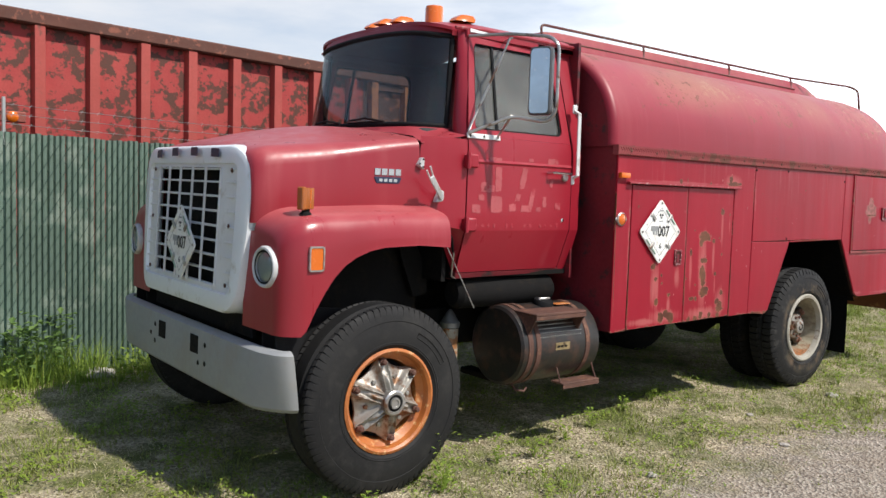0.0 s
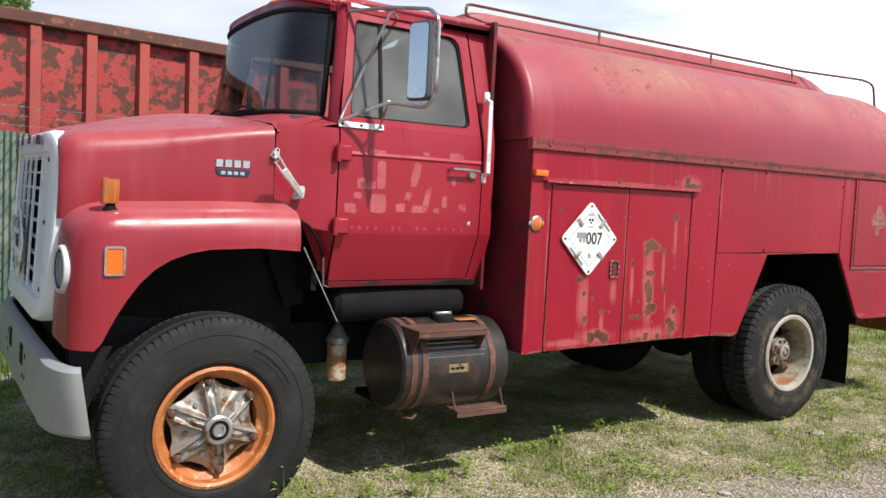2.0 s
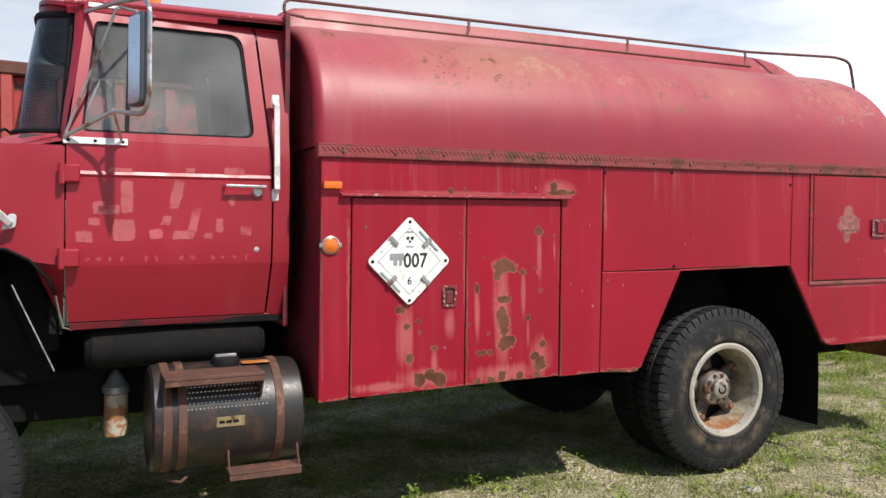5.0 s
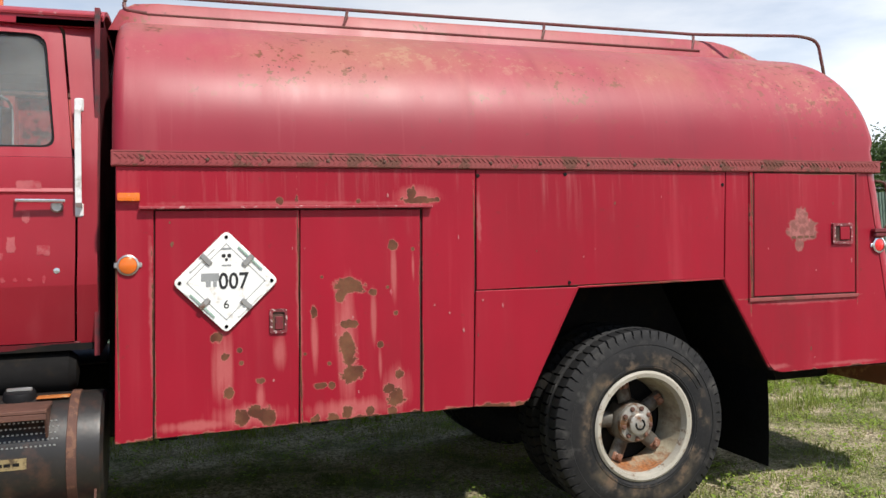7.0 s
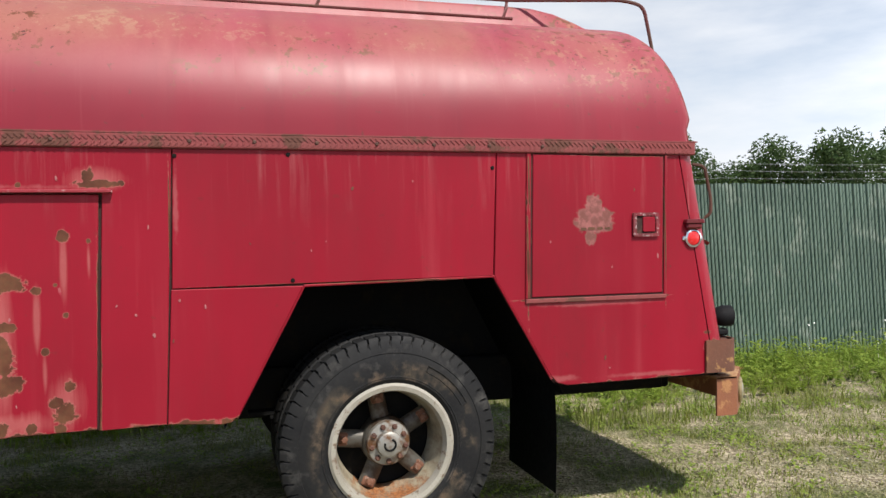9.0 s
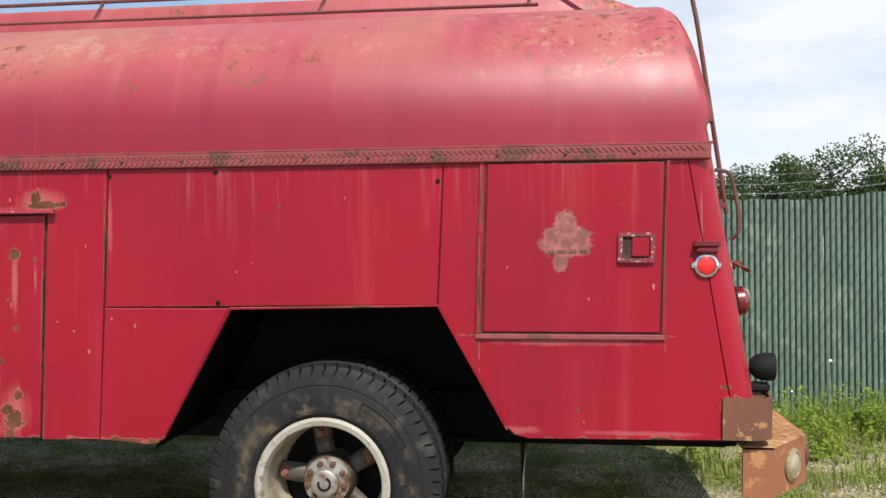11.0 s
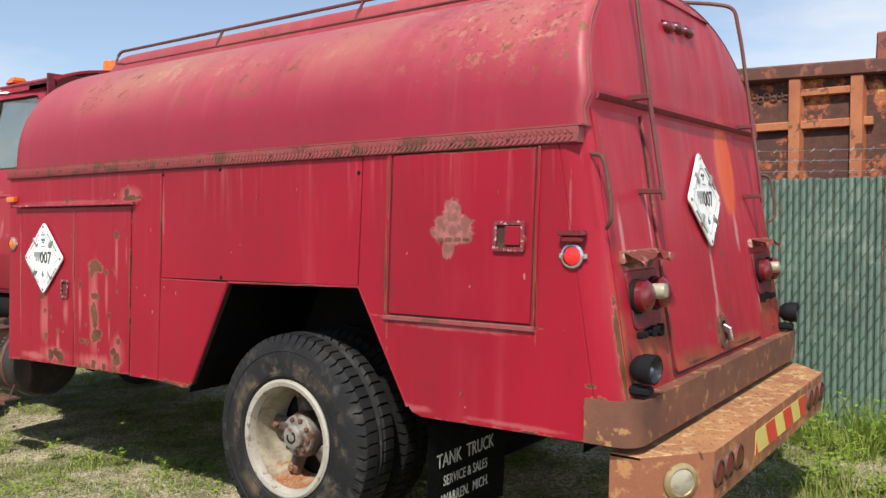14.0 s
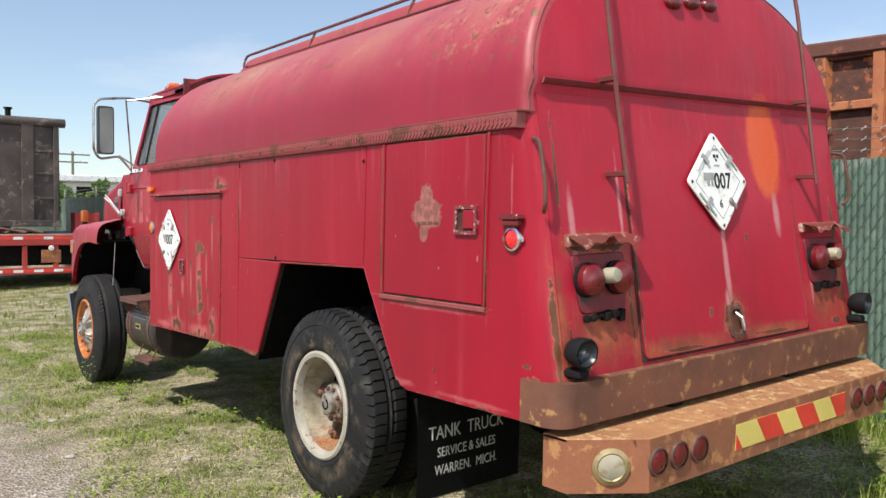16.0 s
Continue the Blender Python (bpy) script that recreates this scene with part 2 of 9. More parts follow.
    grimy = math_node(nt, 'MULTIPLY', ramp_node(nt, nsep.outputs["X"], 0.75, 0.95), math_node(nt, 'ADD', ramp_node(nt, noise_node(nt, 1.0, 6, 0.7, stretch=(5, 5, 1.1), shift=(9, 2, 5)), 0.52, 0.72, 0.0, 0.55), ramp_node(nt, math_node(nt, 'ADD', sep.outputs["Z"], math_node(nt, 'MULTIPLY', coarse, 0.35)), 1.36, 1.12, 0.0, 0.4)))
    c = mix_col(nt, grimy, c, (0.215, 0.022, 0.028))
    prime = math_node(nt, 'ADD', spot_field(nt, pos, [(5.06, 1.84, 0.135, 0.25)], True), math_node(nt, 'MULTIPLY', wob, 0.18))
    c = mix_col(nt, ramp_node(nt, prime, 1.08, 0.80, 0.0, 0.95), c, (0.62, 0.10, 0.03))
    stain = math_node(nt, 'ADD', spot_field(nt, pos, REAR_STAIN, True), math_node(nt, 'ADD', math_node(nt, 'MULTIPLY', wob, 0.5), math_node(nt, 'MULTIPLY', math_node(nt, 'SUBTRACT', drip, 0.5), 1.4)))
    c = mix_col(nt, math_node(nt, 'MULTIPLY', ramp_node(nt, stain, 1.25, 0.35, 0.0, 0.78), ramp_node(nt, nsep.outputs["X"], 0.75, 0.95)), c, mix_col(nt, ramp_node(nt, coarse, 0.4, 0.62), (0.20, 0.060, 0.036), (0.36, 0.12, 0.055)))
    tail = math_node(nt, 'ADD', spot_field(nt, pos, REAR_PALE, True), math_node(nt, 'MULTIPLY', math_node(nt, 'SUBTRACT', coarse, 0.5), 1.2))
    c = mix_col(nt, ramp_node(nt, tail, 1.05, 0.5, 0.0, 0.85), c, (0.50, 0.22, 0.22))
    spots = math_node(nt, 'MINIMUM', math_node(nt, 'MINIMUM', spot_field(nt, pos, RUST_SPOTS), spot_field(nt, pos, SEAM_RUST)), spot_field(nt, pos, REAR_RUST, True))
    rim = math_node(nt, 'MINIMUM', math_node(nt, 'ADD', math_node(nt, 'ADD', spots, wob), math_node(nt, 'MULTIPLY', math_node(nt, 'SUBTRACT', drip, 0.5), 0.7)), math_node(nt, 'ADD', edge, math_node(nt, 'MULTIPLY', wob, 0.5)))
    c = mix_col(nt, ramp_node(nt, rim, 1.16, 1.02, 0.0, 0.6), c, (0.42, 0.16, 0.13))
    brown = mix_col(nt, ramp_node(nt, coarse, 0.35, 0.65), (0.075, 0.031, 0.017), (0.155, 0.072, 0.036))
    return mix_col(nt, ramp_node(nt, rim, 1.0, 0.93), c, brown)


def red_paint(name, base=(0.318, 0.0085, 0.0245), pale=(0.46, 0.10, 0.11), streaks=0.42, up_pale=0.5, rough=0.40, specks=0.25, tan=0.0, shine=0.32, worn=False):
    """Sun-faded red enamel: chalky run-down streaks, paler upward faces, pinholes of rust."""
    m, nt, b = nodes_of(name)
    big = noise_node(nt, 0.9, 4, 0.6)
    round_it = 0.35 if tan else 1.0  # on the tank the runs follow its curve
    run = noise_node(nt, 1.0, 5, 0.6, stretch=(7 - 2 * bool(tan), 7 * round_it ** 2, 0.30))
    run2 = noise_node(nt, 1.0, 4, 0.6, stretch=(26, 26 * round_it ** 3, 1.1), shift=(4, 1, 0))
    fine = noise_node(nt, 70, 4, 0.6)
    spot = noise_node(nt, 26, 3, 0.5, shift=(9, 2, 5))
    deep = tuple(c * 0.78 for c in base)
    c = mix_col(nt, ramp_node(nt, big, 0.3, 0.7), deep, base)
    s = math_node(nt, 'MULTIPLY', ramp_node(nt, run, 0.55, 0.76), ramp_node(nt, big, 0.35, 0.66))
    s = math_node(nt, 'ADD', math_node(nt, 'MULTIPLY', s, streaks), math_node(nt, 'MULTIPLY', ramp_node(nt, run2, 0.62, 0.8), streaks * 0.5))
    c = mix_col(nt, s, c, pale)
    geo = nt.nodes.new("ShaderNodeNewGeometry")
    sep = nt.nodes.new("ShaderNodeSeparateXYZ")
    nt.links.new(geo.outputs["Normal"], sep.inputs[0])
    # paler the more a face turns upward, broken up by the runs
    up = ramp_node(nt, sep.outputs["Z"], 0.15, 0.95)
    up = math_node(nt, 'MULTIPLY', up, math_node(nt, 'MULTIPLY', ramp_node(nt, run, 0.2, 0.7, 0.55, 1.0), up_pale))
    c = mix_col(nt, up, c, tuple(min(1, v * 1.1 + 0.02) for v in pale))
    rust = math_node(nt, 'MULTIPLY', ramp_node(nt, spot, 0.70, 0.74), specks)
    if tan:
        patchy = noise_node(nt, 1.0, 5, 0.65, stretch=(1.5, 1.0, 0.6), shift=(1, 8, 2))
        zone = math_node(nt, 'MULTIPLY', ramp_node(nt, sep.outputs["Z"], 0.30, 0.72), ramp_node(nt, patchy, 0.40, 0.64))
        c = mix_col(nt, math_node(nt, 'MULTIPLY', zone, tan), c, (0.37, 0.155, 0.105))
        drips = noise_node(nt, 1.0, 5, 0.65, stretch=(7, 0.5, 0.5), shift=(5, 2, 7))
        c = mix_col(nt, math_node(nt, 'MULTIPLY', ramp_node(nt, drips, 0.57, 0.76), math_node(nt, 'MULTIPLY', ramp_node(nt, sep.outputs["Z"], 0.02, 0.35), 0.34)), c, (0.46, 0.15, 0.15))
        soot = noise_node(nt, 1.0, 4, 0.6, stretch=(4, 0.5, 0.5), shift=(8, 5, 1))
        c = mix_col(nt, ramp_node(nt, soot, 0.56, 0.74, 0.0, 0.38), c, (0.15, 0.012, 0.022))
        flakes = math_node(nt, 'MULTIPLY', ramp_node(nt, sep.outputs["Z"], 0.55, 0.75), ramp_node(nt, math_node(nt, 'ADD', noise_node(nt, 15, 6, 0.78, shift=(6, 1, 3)), math_node(nt, 'MULTIPLY', noise_node(nt, 1.3, 3, 0.5, shift=(0, 4, 4)), 0.55)), 0.84, 0.89))
        c = mix_col(nt, math_node(nt, 'MULTIPLY', flakes, 0.7), c, (0.42, 0.24, 0.15))
        cluster = math_node(nt, 'MULTIPLY', ramp_node(nt, sep.outputs["Z"], 0.12, 0.40), ramp_node(nt, noise_node(nt, 2.1, 4, 0.6, shift=(2, 6, 9)), 0.50, 0.60))
        psep = nt.nodes.new("ShaderNodeSeparateXYZ")
        nt.links.new(geo.outputs["Position"], psep.inputs[0])
        tail = math_node(nt, 'MULTIPLY', ramp_node(nt, psep.outputs["X"], 7.1, 7.9), ramp_node(nt, sep.outputs["Z"], 0.20, 0.50))
        peeled = math_node(nt, 'MULTIPLY', tail, ramp_node(nt, math_node(nt, 'ADD', noise_node(nt, 9, 6, 0.75, shift=(2, 2, 7)), math_node(nt, 'MULTIPLY', patchy, 0.3)), 0.68, 0.74))
        c = mix_col(nt, math_node(nt, 'MULTIPLY', peeled, 0.6), c, (0.40, 0.20, 0.12))
        cluster = math_node(nt, 'MAXIMUM', cluster, math_node(nt, 'MULTIPLY', tail, 0.9))
        pits = math_node(nt, 'MULTIPLY', cluster, ramp_node(nt, noise_node(nt, 19, 4, 0.6, shift=(3, 3, 3)), 0.585, 0.615))
        c = mix_col(nt, pits, c, (0.17, 0.062, 0.026))
        c = mix_col(nt, math_node(nt, 'MULTIPLY', cluster, ramp_node(nt, noise_node(nt, 46, 3, 0.5, shift=(1, 2, 3)), 0.66, 0.69)), c, (0.07, 0.022, 0.015))
    c = mix_col(nt, rust, c, (0.10, 0.04, 0.025))
    if worn:
        c = worn_side(nt, c)
    c = mix_col(nt, ramp_node(nt, fine, 0.3, 0.8, 0.0, 0.16), c, deep)
    nt.links.new(c, b.inputs["Base Color"])
    r = math_node(nt, 'ADD', ramp_node(nt, run, 0.3, 0.7, rough - (0.04 if tan else 0.12), rough + (0.07 if tan else 0.14)), math_node(nt, 'MULTIPLY', s, 0.25))
    nt.links.new(r, b.inputs["Roughness"])
    b.inputs["Specular IOR Level"].default_value = shine
    wave = noise_node(nt, 2.3, 2, 0.4)
    bump(nt, b, math_node(nt, 'ADD', math_node(nt, 'MULTIPLY', wave, 3.0), math_node(nt, 'MULTIPLY', fine, 0.12)), 0.25, 0.004)
    return m


def rusty(name, a, c2, patch, amount=0.5, rough=0.75, scale=9.0):
    """Painted steel eaten by rust: two rust tones and what is left of the paint."""
    m, nt, b = nodes_of(name)
    n1 = noise_node(nt, scale * 0.35, 5, 0.6)
    n2 = noise_node(nt, scale * 1.3, 6, 0.65, shift=(5, 3, 8))
    n3 = noise_node(nt, scale * 7, 4, 0.6)
    c = mix_col(nt, ramp_node(nt, n1, 0.35, 0.65), a, c2)
    c = mix_col(nt, ramp_node(nt, n2, 0.66 - 0.28 * amount, 0.70 - 0.26 * amount), c, patch)
    c = mix_col(nt, ramp_node(nt, n3, 0.35, 0.8, 0, 0.35), c, tuple(v * 0.5 for v in a))
    nt.links.new(c, b.inputs["Base Color"])
    nt.links.new(ramp_node(nt, n2, 0.3, 0.7, rough + 0.1, rough - 0.1), b.inputs["Roughness"])
    bump(nt, b, math_node(nt, 'ADD', n3, n2), 0.5, 0.003)
    return m


def glass(name, tint=(0.75, 0.8, 0.8), clear=0.8, rough=0.02, dust0=0.02, dust1=0.12):
    m = bpy.data.materials.new(name)
    m.use_nodes = True
    nt = m.node_tree
    nt.nodes.clear()
    out = nt.nodes.new("ShaderNodeOutputMaterial")
    tr = nt.nodes.new("ShaderNodeBsdfTransparent")
    tr.inputs[0].default_value = (*[t * clear for t in tint], 1)
    gl = nt.nodes.new("ShaderNodeBsdfGlossy")
    gl.inputs["Roughness"].default_value = rough
    lw = nt.nodes.new("ShaderNodeLayerWeight")
    lw.inputs["Blend"].default_value = 0.5
    fr = math_node(nt, 'ADD', math_node(nt, 'MULTIPLY', math_node(nt, 'POWER', lw.outputs["Facing"], 5.0), 0.7), 0.04)
    dust = nt.nodes.new("ShaderNodeBsdfDiffuse")
    dust.inputs[0].default_value = (0.35, 0.35, 0.33, 1)
    mx = nt.nodes.new("ShaderNodeMixShader")
    mx2 = nt.nodes.new("ShaderNodeMixShader")
    nt.links.new(ramp_node(nt, noise_node(nt, 3.0, 5), 0.3, 0.8, dust0, dust1), mx2.inputs[0])
    nt.links.new(tr.outputs[0], mx2.inputs[1])
    nt.links.new(dust.outputs[0], mx2.inputs[2])
    nt.links.new(fr, mx.inputs[0])
    nt.links.new(mx2.outputs[0], mx.inputs[1])
    nt.links.new(gl.outputs[0], mx.inputs[2])
    nt.links.new(mx.outputs[0], out.inputs["Surface"])
    return m


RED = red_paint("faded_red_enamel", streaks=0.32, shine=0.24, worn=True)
RED_TANK = red_paint("faded_red_tank_enamel", base=(0.285, 0.010, 0.028), pale=(0.47, 0.145, 0.15), streaks=0.42, up_pale=0.60, specks=0.5, tan=0.78, rough=0.45, shine=0.5)
RED_CAB = red_paint("red_cab_enamel", base=(0.325, 0.011, 0.026), streaks=0.2, up_pale=0.45, rough=0.38, specks=0.1, shine=0.5)
RED_HOOD = red_paint("red_hood_enamel", base=(0.31, 0.017, 0.030), pale=(0.48, 0.12, 0.12), streaks=0.3, up_pale=0.55, rough=0.36, specks=0.1, shine=0.55)
# Darker red: soot on the sill, painted-in shade on front head and wall.
RED_DARK = plain("sooty_and_shaded_red_paint", (0.17, 0.012, 0.02), 0.55, vary=0.3, dirt=(0.03, 0.02, 0.02), dirt_amount=0.3)
BACKING = rusty("rusting_seam_steel", (0.030, 0.012, 0.011), (0.050, 0.020, 0.014), (0.085, 0.036, 0.020), 0.3, 0.85, scale=14)
PATCH = plain("bleached_old_paint", (0.40, 0.14, 0.14), 0.7, vary=0.2, dirt=(0.40, 0.03, 0.05), dirt_amount=0.45, scale=20)
RUST = rusty("bare_rust", (0.11, 0.045, 0.025), (0.17, 0.075, 0.038), (0.22, 0.12, 0.06), 0.2, scale=24)
CHIPPED_LATCH = rusty("chipped_latch_paint", (0.26, 0.025, 0.035), (0.10, 0.018, 0.02), (0.52, 0.40, 0.38), 0.40, 0.4, scale=40)
CHIPPED_EDGE = rusty("chipped_gutter_paint", (0.33, 0.022, 0.036), (0.30, 0.030, 0.042), (0.50, 0.30, 0.28), 0.30, 0.5, scale=16)
TORN_RUST = rusty("torn_flaking_rust", (0.27, 0.105, 0.07), (0.30, 0.045, 0.045), (0.50, 0.38, 0.32), 0.34, 0.7, scale=22)
STRIP = rusty("rusted_red_tread_plate", (0.245, 0.060, 0.055), (0.275, 0.042, 0.048), (0.13, 0.044, 0.027), 0.44, scale=6)
BUMPER_RUST = rusty("rusted_brown_bumper", (0.19, 0.072, 0.040), (0.11, 0.046, 0.029), (0.36, 0.19, 0.07), 0.30, scale=9)
STEP_RUST = rusty("orange_rust_step", (0.30, 0.11, 0.05), (0.22, 0.085, 0.045), (0.42, 0.20, 0.08), 0.4, scale=10)
TREAD_RUST = rusty("worn_ochre_tread", (0.40, 0.20, 0.085), (0.28, 0.12, 0.055), (0.50, 0.33, 0.16), 0.42, scale=14)
BROWN_STEEL = rusty("brown_rusted_steel", (0.080, 0.038, 0.027), (0.12, 0.050, 0.034), (0.17, 0.078, 0.045), 0.35, scale=12)
# Chassis black; on the added inner sheets it stands in for deep shade.
BLACK = plain("chassis_and_shade_black", (0.012, 0.0116, 0.0116), 0.85, dirt=(0.020, 0.016, 0.012), dirt_amount=0.3, spec=0.10)
TANK_BLACK = plain("oily_black_tank_paint", (0.020, 0.018, 0.017), 0.40, dirt=(0.055, 0.030, 0.022), dirt_amount=0.45, vary=0.4)



def tyre_rubber(name, brown, dust):
    """Black rubber with scuffed, dusty sidewalls."""
    m, nt, b = nodes_of(name)
    geo = nt.nodes.new("ShaderNodeNewGeometry")
    sep = nt.nodes.new("ShaderNodeSeparateXYZ")
    nt.links.new(geo.outputs["Normal"], sep.inputs[0])
    wall = ramp_node(nt, math_node(nt, 'ABSOLUTE', sep.outputs["Y"], 0.0), 0.70, 0.92)
    big, mid, fine = noise_node(nt, 3.2, 5, 0.6), noise_node(nt, 9.0, 6, 0.68, shift=(4, 2, 1)), noise_node(nt, 80, 4, 0.6)
    c = mix_col(nt, ramp_node(nt, big, 0.35, 0.7), (0.010, 0.010, 0.011), (0.020, 0.0195, 0.019))
    c = mix_col(nt, math_node(nt, 'MULTIPLY', wall, ramp_node(nt, mid, 0.53, 0.68, 0.0, dust)), c, (0.078, 0.074, 0.068))
    off = nt.nodes.new("ShaderNodeVectorMath")
    off.operation = 'MULTIPLY_ADD'
    off.inputs[1].default_value, off.inputs[2].default_value = (1, 0, 1), (-6.818, 0, -0.562)
    nt.links.new(geo.outputs["Position"], off.inputs[0])
    away = nt.nodes.new("ShaderNodeVectorMath")
    away.operation = 'LENGTH'
    nt.links.new(off.outputs["Vector"], away.inputs[0])
    ring = math_node(nt, 'ADD', away.outputs["Value"], math_node(nt, 'MULTIPLY', math_node(nt, 'SUBTRACT', mid, 0.5), 0.10))
    band = math_node(nt, 'MULTIPLY', ramp_node(nt, ring, 0.300, 0.325), ramp_node(nt, ring, 0.395, 0.365))
    rub = math_node(nt, 'MULTIPLY', band, ramp_node(nt, math_node(nt, 'ADD', math_node(nt, 'MULTIPLY', big, 0.6), math_node(nt, 'MULTIPLY', mid, 0.5)), 0.50, 0.60))
    c = mix_col(nt, math_node(nt, 'MULTIPLY', math_node(nt, 'MULTIPLY', wall, rub), brown), c, mix_col(nt, ramp_node(nt, mid, 0.5, 0.62), (0.075, 0.060, 0.042), (0.14, 0.092, 0.058)))
    c = mix_col(nt, ramp_node(nt, fine, 0.45, 0.8, 0.0, 0.2), c, (0.04, 0.037, 0.033))
    nt.links.new(c, b.inputs["Base Color"])
    nt.links.new(ramp_node(nt, mid, 0.3, 0.7, 0.55, 0.85), b.inputs["Roughness"])
    b.inputs["Specular IOR Level"].default_value = 0.25
    bump(nt, b, fine, 0.15)
    return m


RUBBER_REAR = tyre_rubber("scuffed_brown_tyre_rubber", 0.85, 0.7)
RUBBER_FRONT = tyre_rubber("dusty_tyre_rubber", 0.0, 0.22)
RUBBER_BLACK = plain("black_rubber", (0.009, 0.009, 0.010), 0.7, spec=0.2)
RIM_ORANGE = rusty("orange_rusty_rim", (0.58, 0.19, 0.045), (0.36, 0.105, 0.028), (0.60, 0.34, 0.15), 0.3, 0.42, scale=16)
RIM_WHITE = rusty("white_rusty_rim", (0.43, 0.40, 0.34), (0.33, 0.30, 0.24), (0.19, 0.13, 0.085), 0.30, 0.55, scale=18)
SPOKE = plain("grey_cast_wheel", (0.40, 0.38, 0.34), 0.48, metal=0.55, vary=0.35, dirt=(0.16, 0.075, 0.032), dirt_amount=0.52, scale=20)


def rim_barrel():
    """Cream paint inside the dished rim, grimy, with flaking rust where water stands at the bottom."""
    m, nt, b = nodes_of("grimy_cream_rim_barrel")
    geo = nt.nodes.new("ShaderNodeNewGeometry")
    sep = nt.nodes.new("ShaderNodeSeparateXYZ")
    nt.links.new(geo.outputs["Position"], sep.inputs[0])
    grime, streak, fine = noise_node(nt, 6, 5, 0.65), noise_node(nt, 22, 6, 0.7, stretch=(1, 0.35, 1)), noise_node(nt, 90, 4)
    c = mix_col(nt, ramp_node(nt, grime, 0.35, 0.68), (0.44, 0.39, 0.28), (0.15, 0.125, 0.085))
    c = mix_col(nt, ramp_node(nt, streak, 0.52, 0.68, 0.0, 0.7), c, (0.17, 0.095, 0.05))
    wet = math_node(nt, 'ADD', ramp_node(nt, sep.outputs["Z"], 0.46, 0.32), math_node(nt, 'MULTIPLY', math_node(nt, 'SUBTRACT', streak, 0.5), 2.2))
    c = mix_col(nt, ramp_node(nt, wet, 0.45, 0.95), c, mix_col(nt, ramp_node(nt, fine, 0.4, 0.6), (0.40, 0.16, 0.055), (0.20, 0.075, 0.03)))
    nt.links.new(c, b.inputs["Base Color"])
    b.inputs["Roughness"].default_value = 0.65
    bump(nt, b, math_node(nt, 'ADD', streak, fine), 0.4, 0.003)
    return m


CLAMP_RUST = rusty("rusty_clamp", (0.17, 0.075, 0.045), (0.26, 0.11, 0.06), (0.34, 0.24, 0.18), 0.3, 0.7, scale=30)
BARREL = rim_barrel()
SPOKE_DARK = plain("dirty_cast_wheel", (0.11, 0.10, 0.085), 0.5, metal=0.35, dirt=(0.05, 0.030, 0.018), dirt_amount=0.6, scale=16)
CHROME = plain("weathered_chrome", (0.72, 0.73, 0.74), 0.2, metal=1.0, vary=0.12, bumps=0.03)
CHROME_DULL = plain("dull_rusty_chrome", (0.50, 0.49, 0.47), 0.35, metal=0.8, vary=0.25, dirt=(0.20, 0.10, 0.06), dirt_amount=0.35)
ALU = plain("brushed_aluminium_shell", (0.80, 0.83, 0.86), 0.38, metal=0.1, vary=0.06, bumps=0.05, dirt=(0.60, 0.60, 0.57), dirt_amount=0.15)
LAMP_RING = plain("chalky_lamp_ring", (0.56, 0.57, 0.57), 0.45, vary=0.12, dirt=(0.36, 0.34, 0.30), dirt_amount=0.3)
GRILLE_WHITE = plain("chalky_white_grille", (0.76, 0.77, 0.77), 0.5, vary=0.15, dirt=(0.40, 0.38, 0.34), dirt_amount=0.35)
GRILLE_GREY = plain("chalky_grey_grille", (0.70, 0.71, 0.71), 0.5, vary=0.08, dirt=(0.52, 0.51, 0.48), dirt_amount=0.15)
BUMPER_GREY = plain("chalky_grey_bumper", (0.31, 0.32, 0.325), 0.5, vary=0.1, dirt=(0.30, 0.295, 0.28), dirt_amount=0.4, metal=0.1, scale=8)
WHITE = plain("white_placard_enamel", (0.80, 0.80, 0.77), 0.45, vary=0.08, dirt=(0.55, 0.52, 0.46), dirt_amount=0.25, scale=30)
INK = plain("black_print", (0.015, 0.015, 0.016), 0.6, vary=0.2, bumps=0)
INK_GREY = plain("worn_grey_print", (0.30, 0.31, 0.31), 0.6, vary=0.3, bumps=0)
INK_GREEN = plain("faded_green_print", (0.28, 0.40, 0.33), 0.6, vary=0.3, bumps=0)
NAVY = plain("dark_blue_enamel", (0.02, 0.03, 0.07), 0.4, bumps=0)
LETTER_WHITE = plain("worn_white_lettering", (0.62, 0.62, 0.60), 0.7, vary=0.4, bumps=0)
AMBER = plain("amber_lens", (0.68, 0.145, 0.010), 0.22, vary=0.15, bumps=0.05, coat=0.5)
AMBER_DARK = plain("dark_amber_lens", (0.42, 0.12, 0.02), 0.2, vary=0.25, bumps=0.05, coat=0.5)
RED_LENS = plain("dull_red_lens", (0.155, 0.010, 0.015), 0.3, vary=0.35, bumps=0.05, coat=0.15)
RED_BRIGHT = plain("bright_red_reflector", (0.75, 0.02, 0.02), 0.25, vary=0.15, bumps=0.1, coat=0.5)
DIRTY_LENS = plain("dirty_white_lens", (0.40, 0.365, 0.27), 0.35, vary=0.3, dirt=(0.24, 0.19, 0.11), dirt_amount=0.4, scale=30)
TAPE_YELLOW = plain("yellow_reflective_tape", (0.70, 0.56, 0.16), 0.45, vary=0.15, bumps=0)
TAPE_RED = plain("red_reflective_tape", (0.66, 0.05, 0.035), 0.45, vary=0.15, bumps=0)
PLATE_GOLD = plain("tarnished_brass_plate", (0.34, 0.26, 0.13), 0.45, metal=0.4, vary=0.3, dirt=(0.10, 0.07, 0.04), dirt_amount=0.4, scale=40)
FILTER_WHITE = rusty("rusting_white_canister", (0.52, 0.50, 0.44), (0.42, 0.34, 0.22), (0.36, 0.14, 0.04), 0.62, 0.5, scale=14)
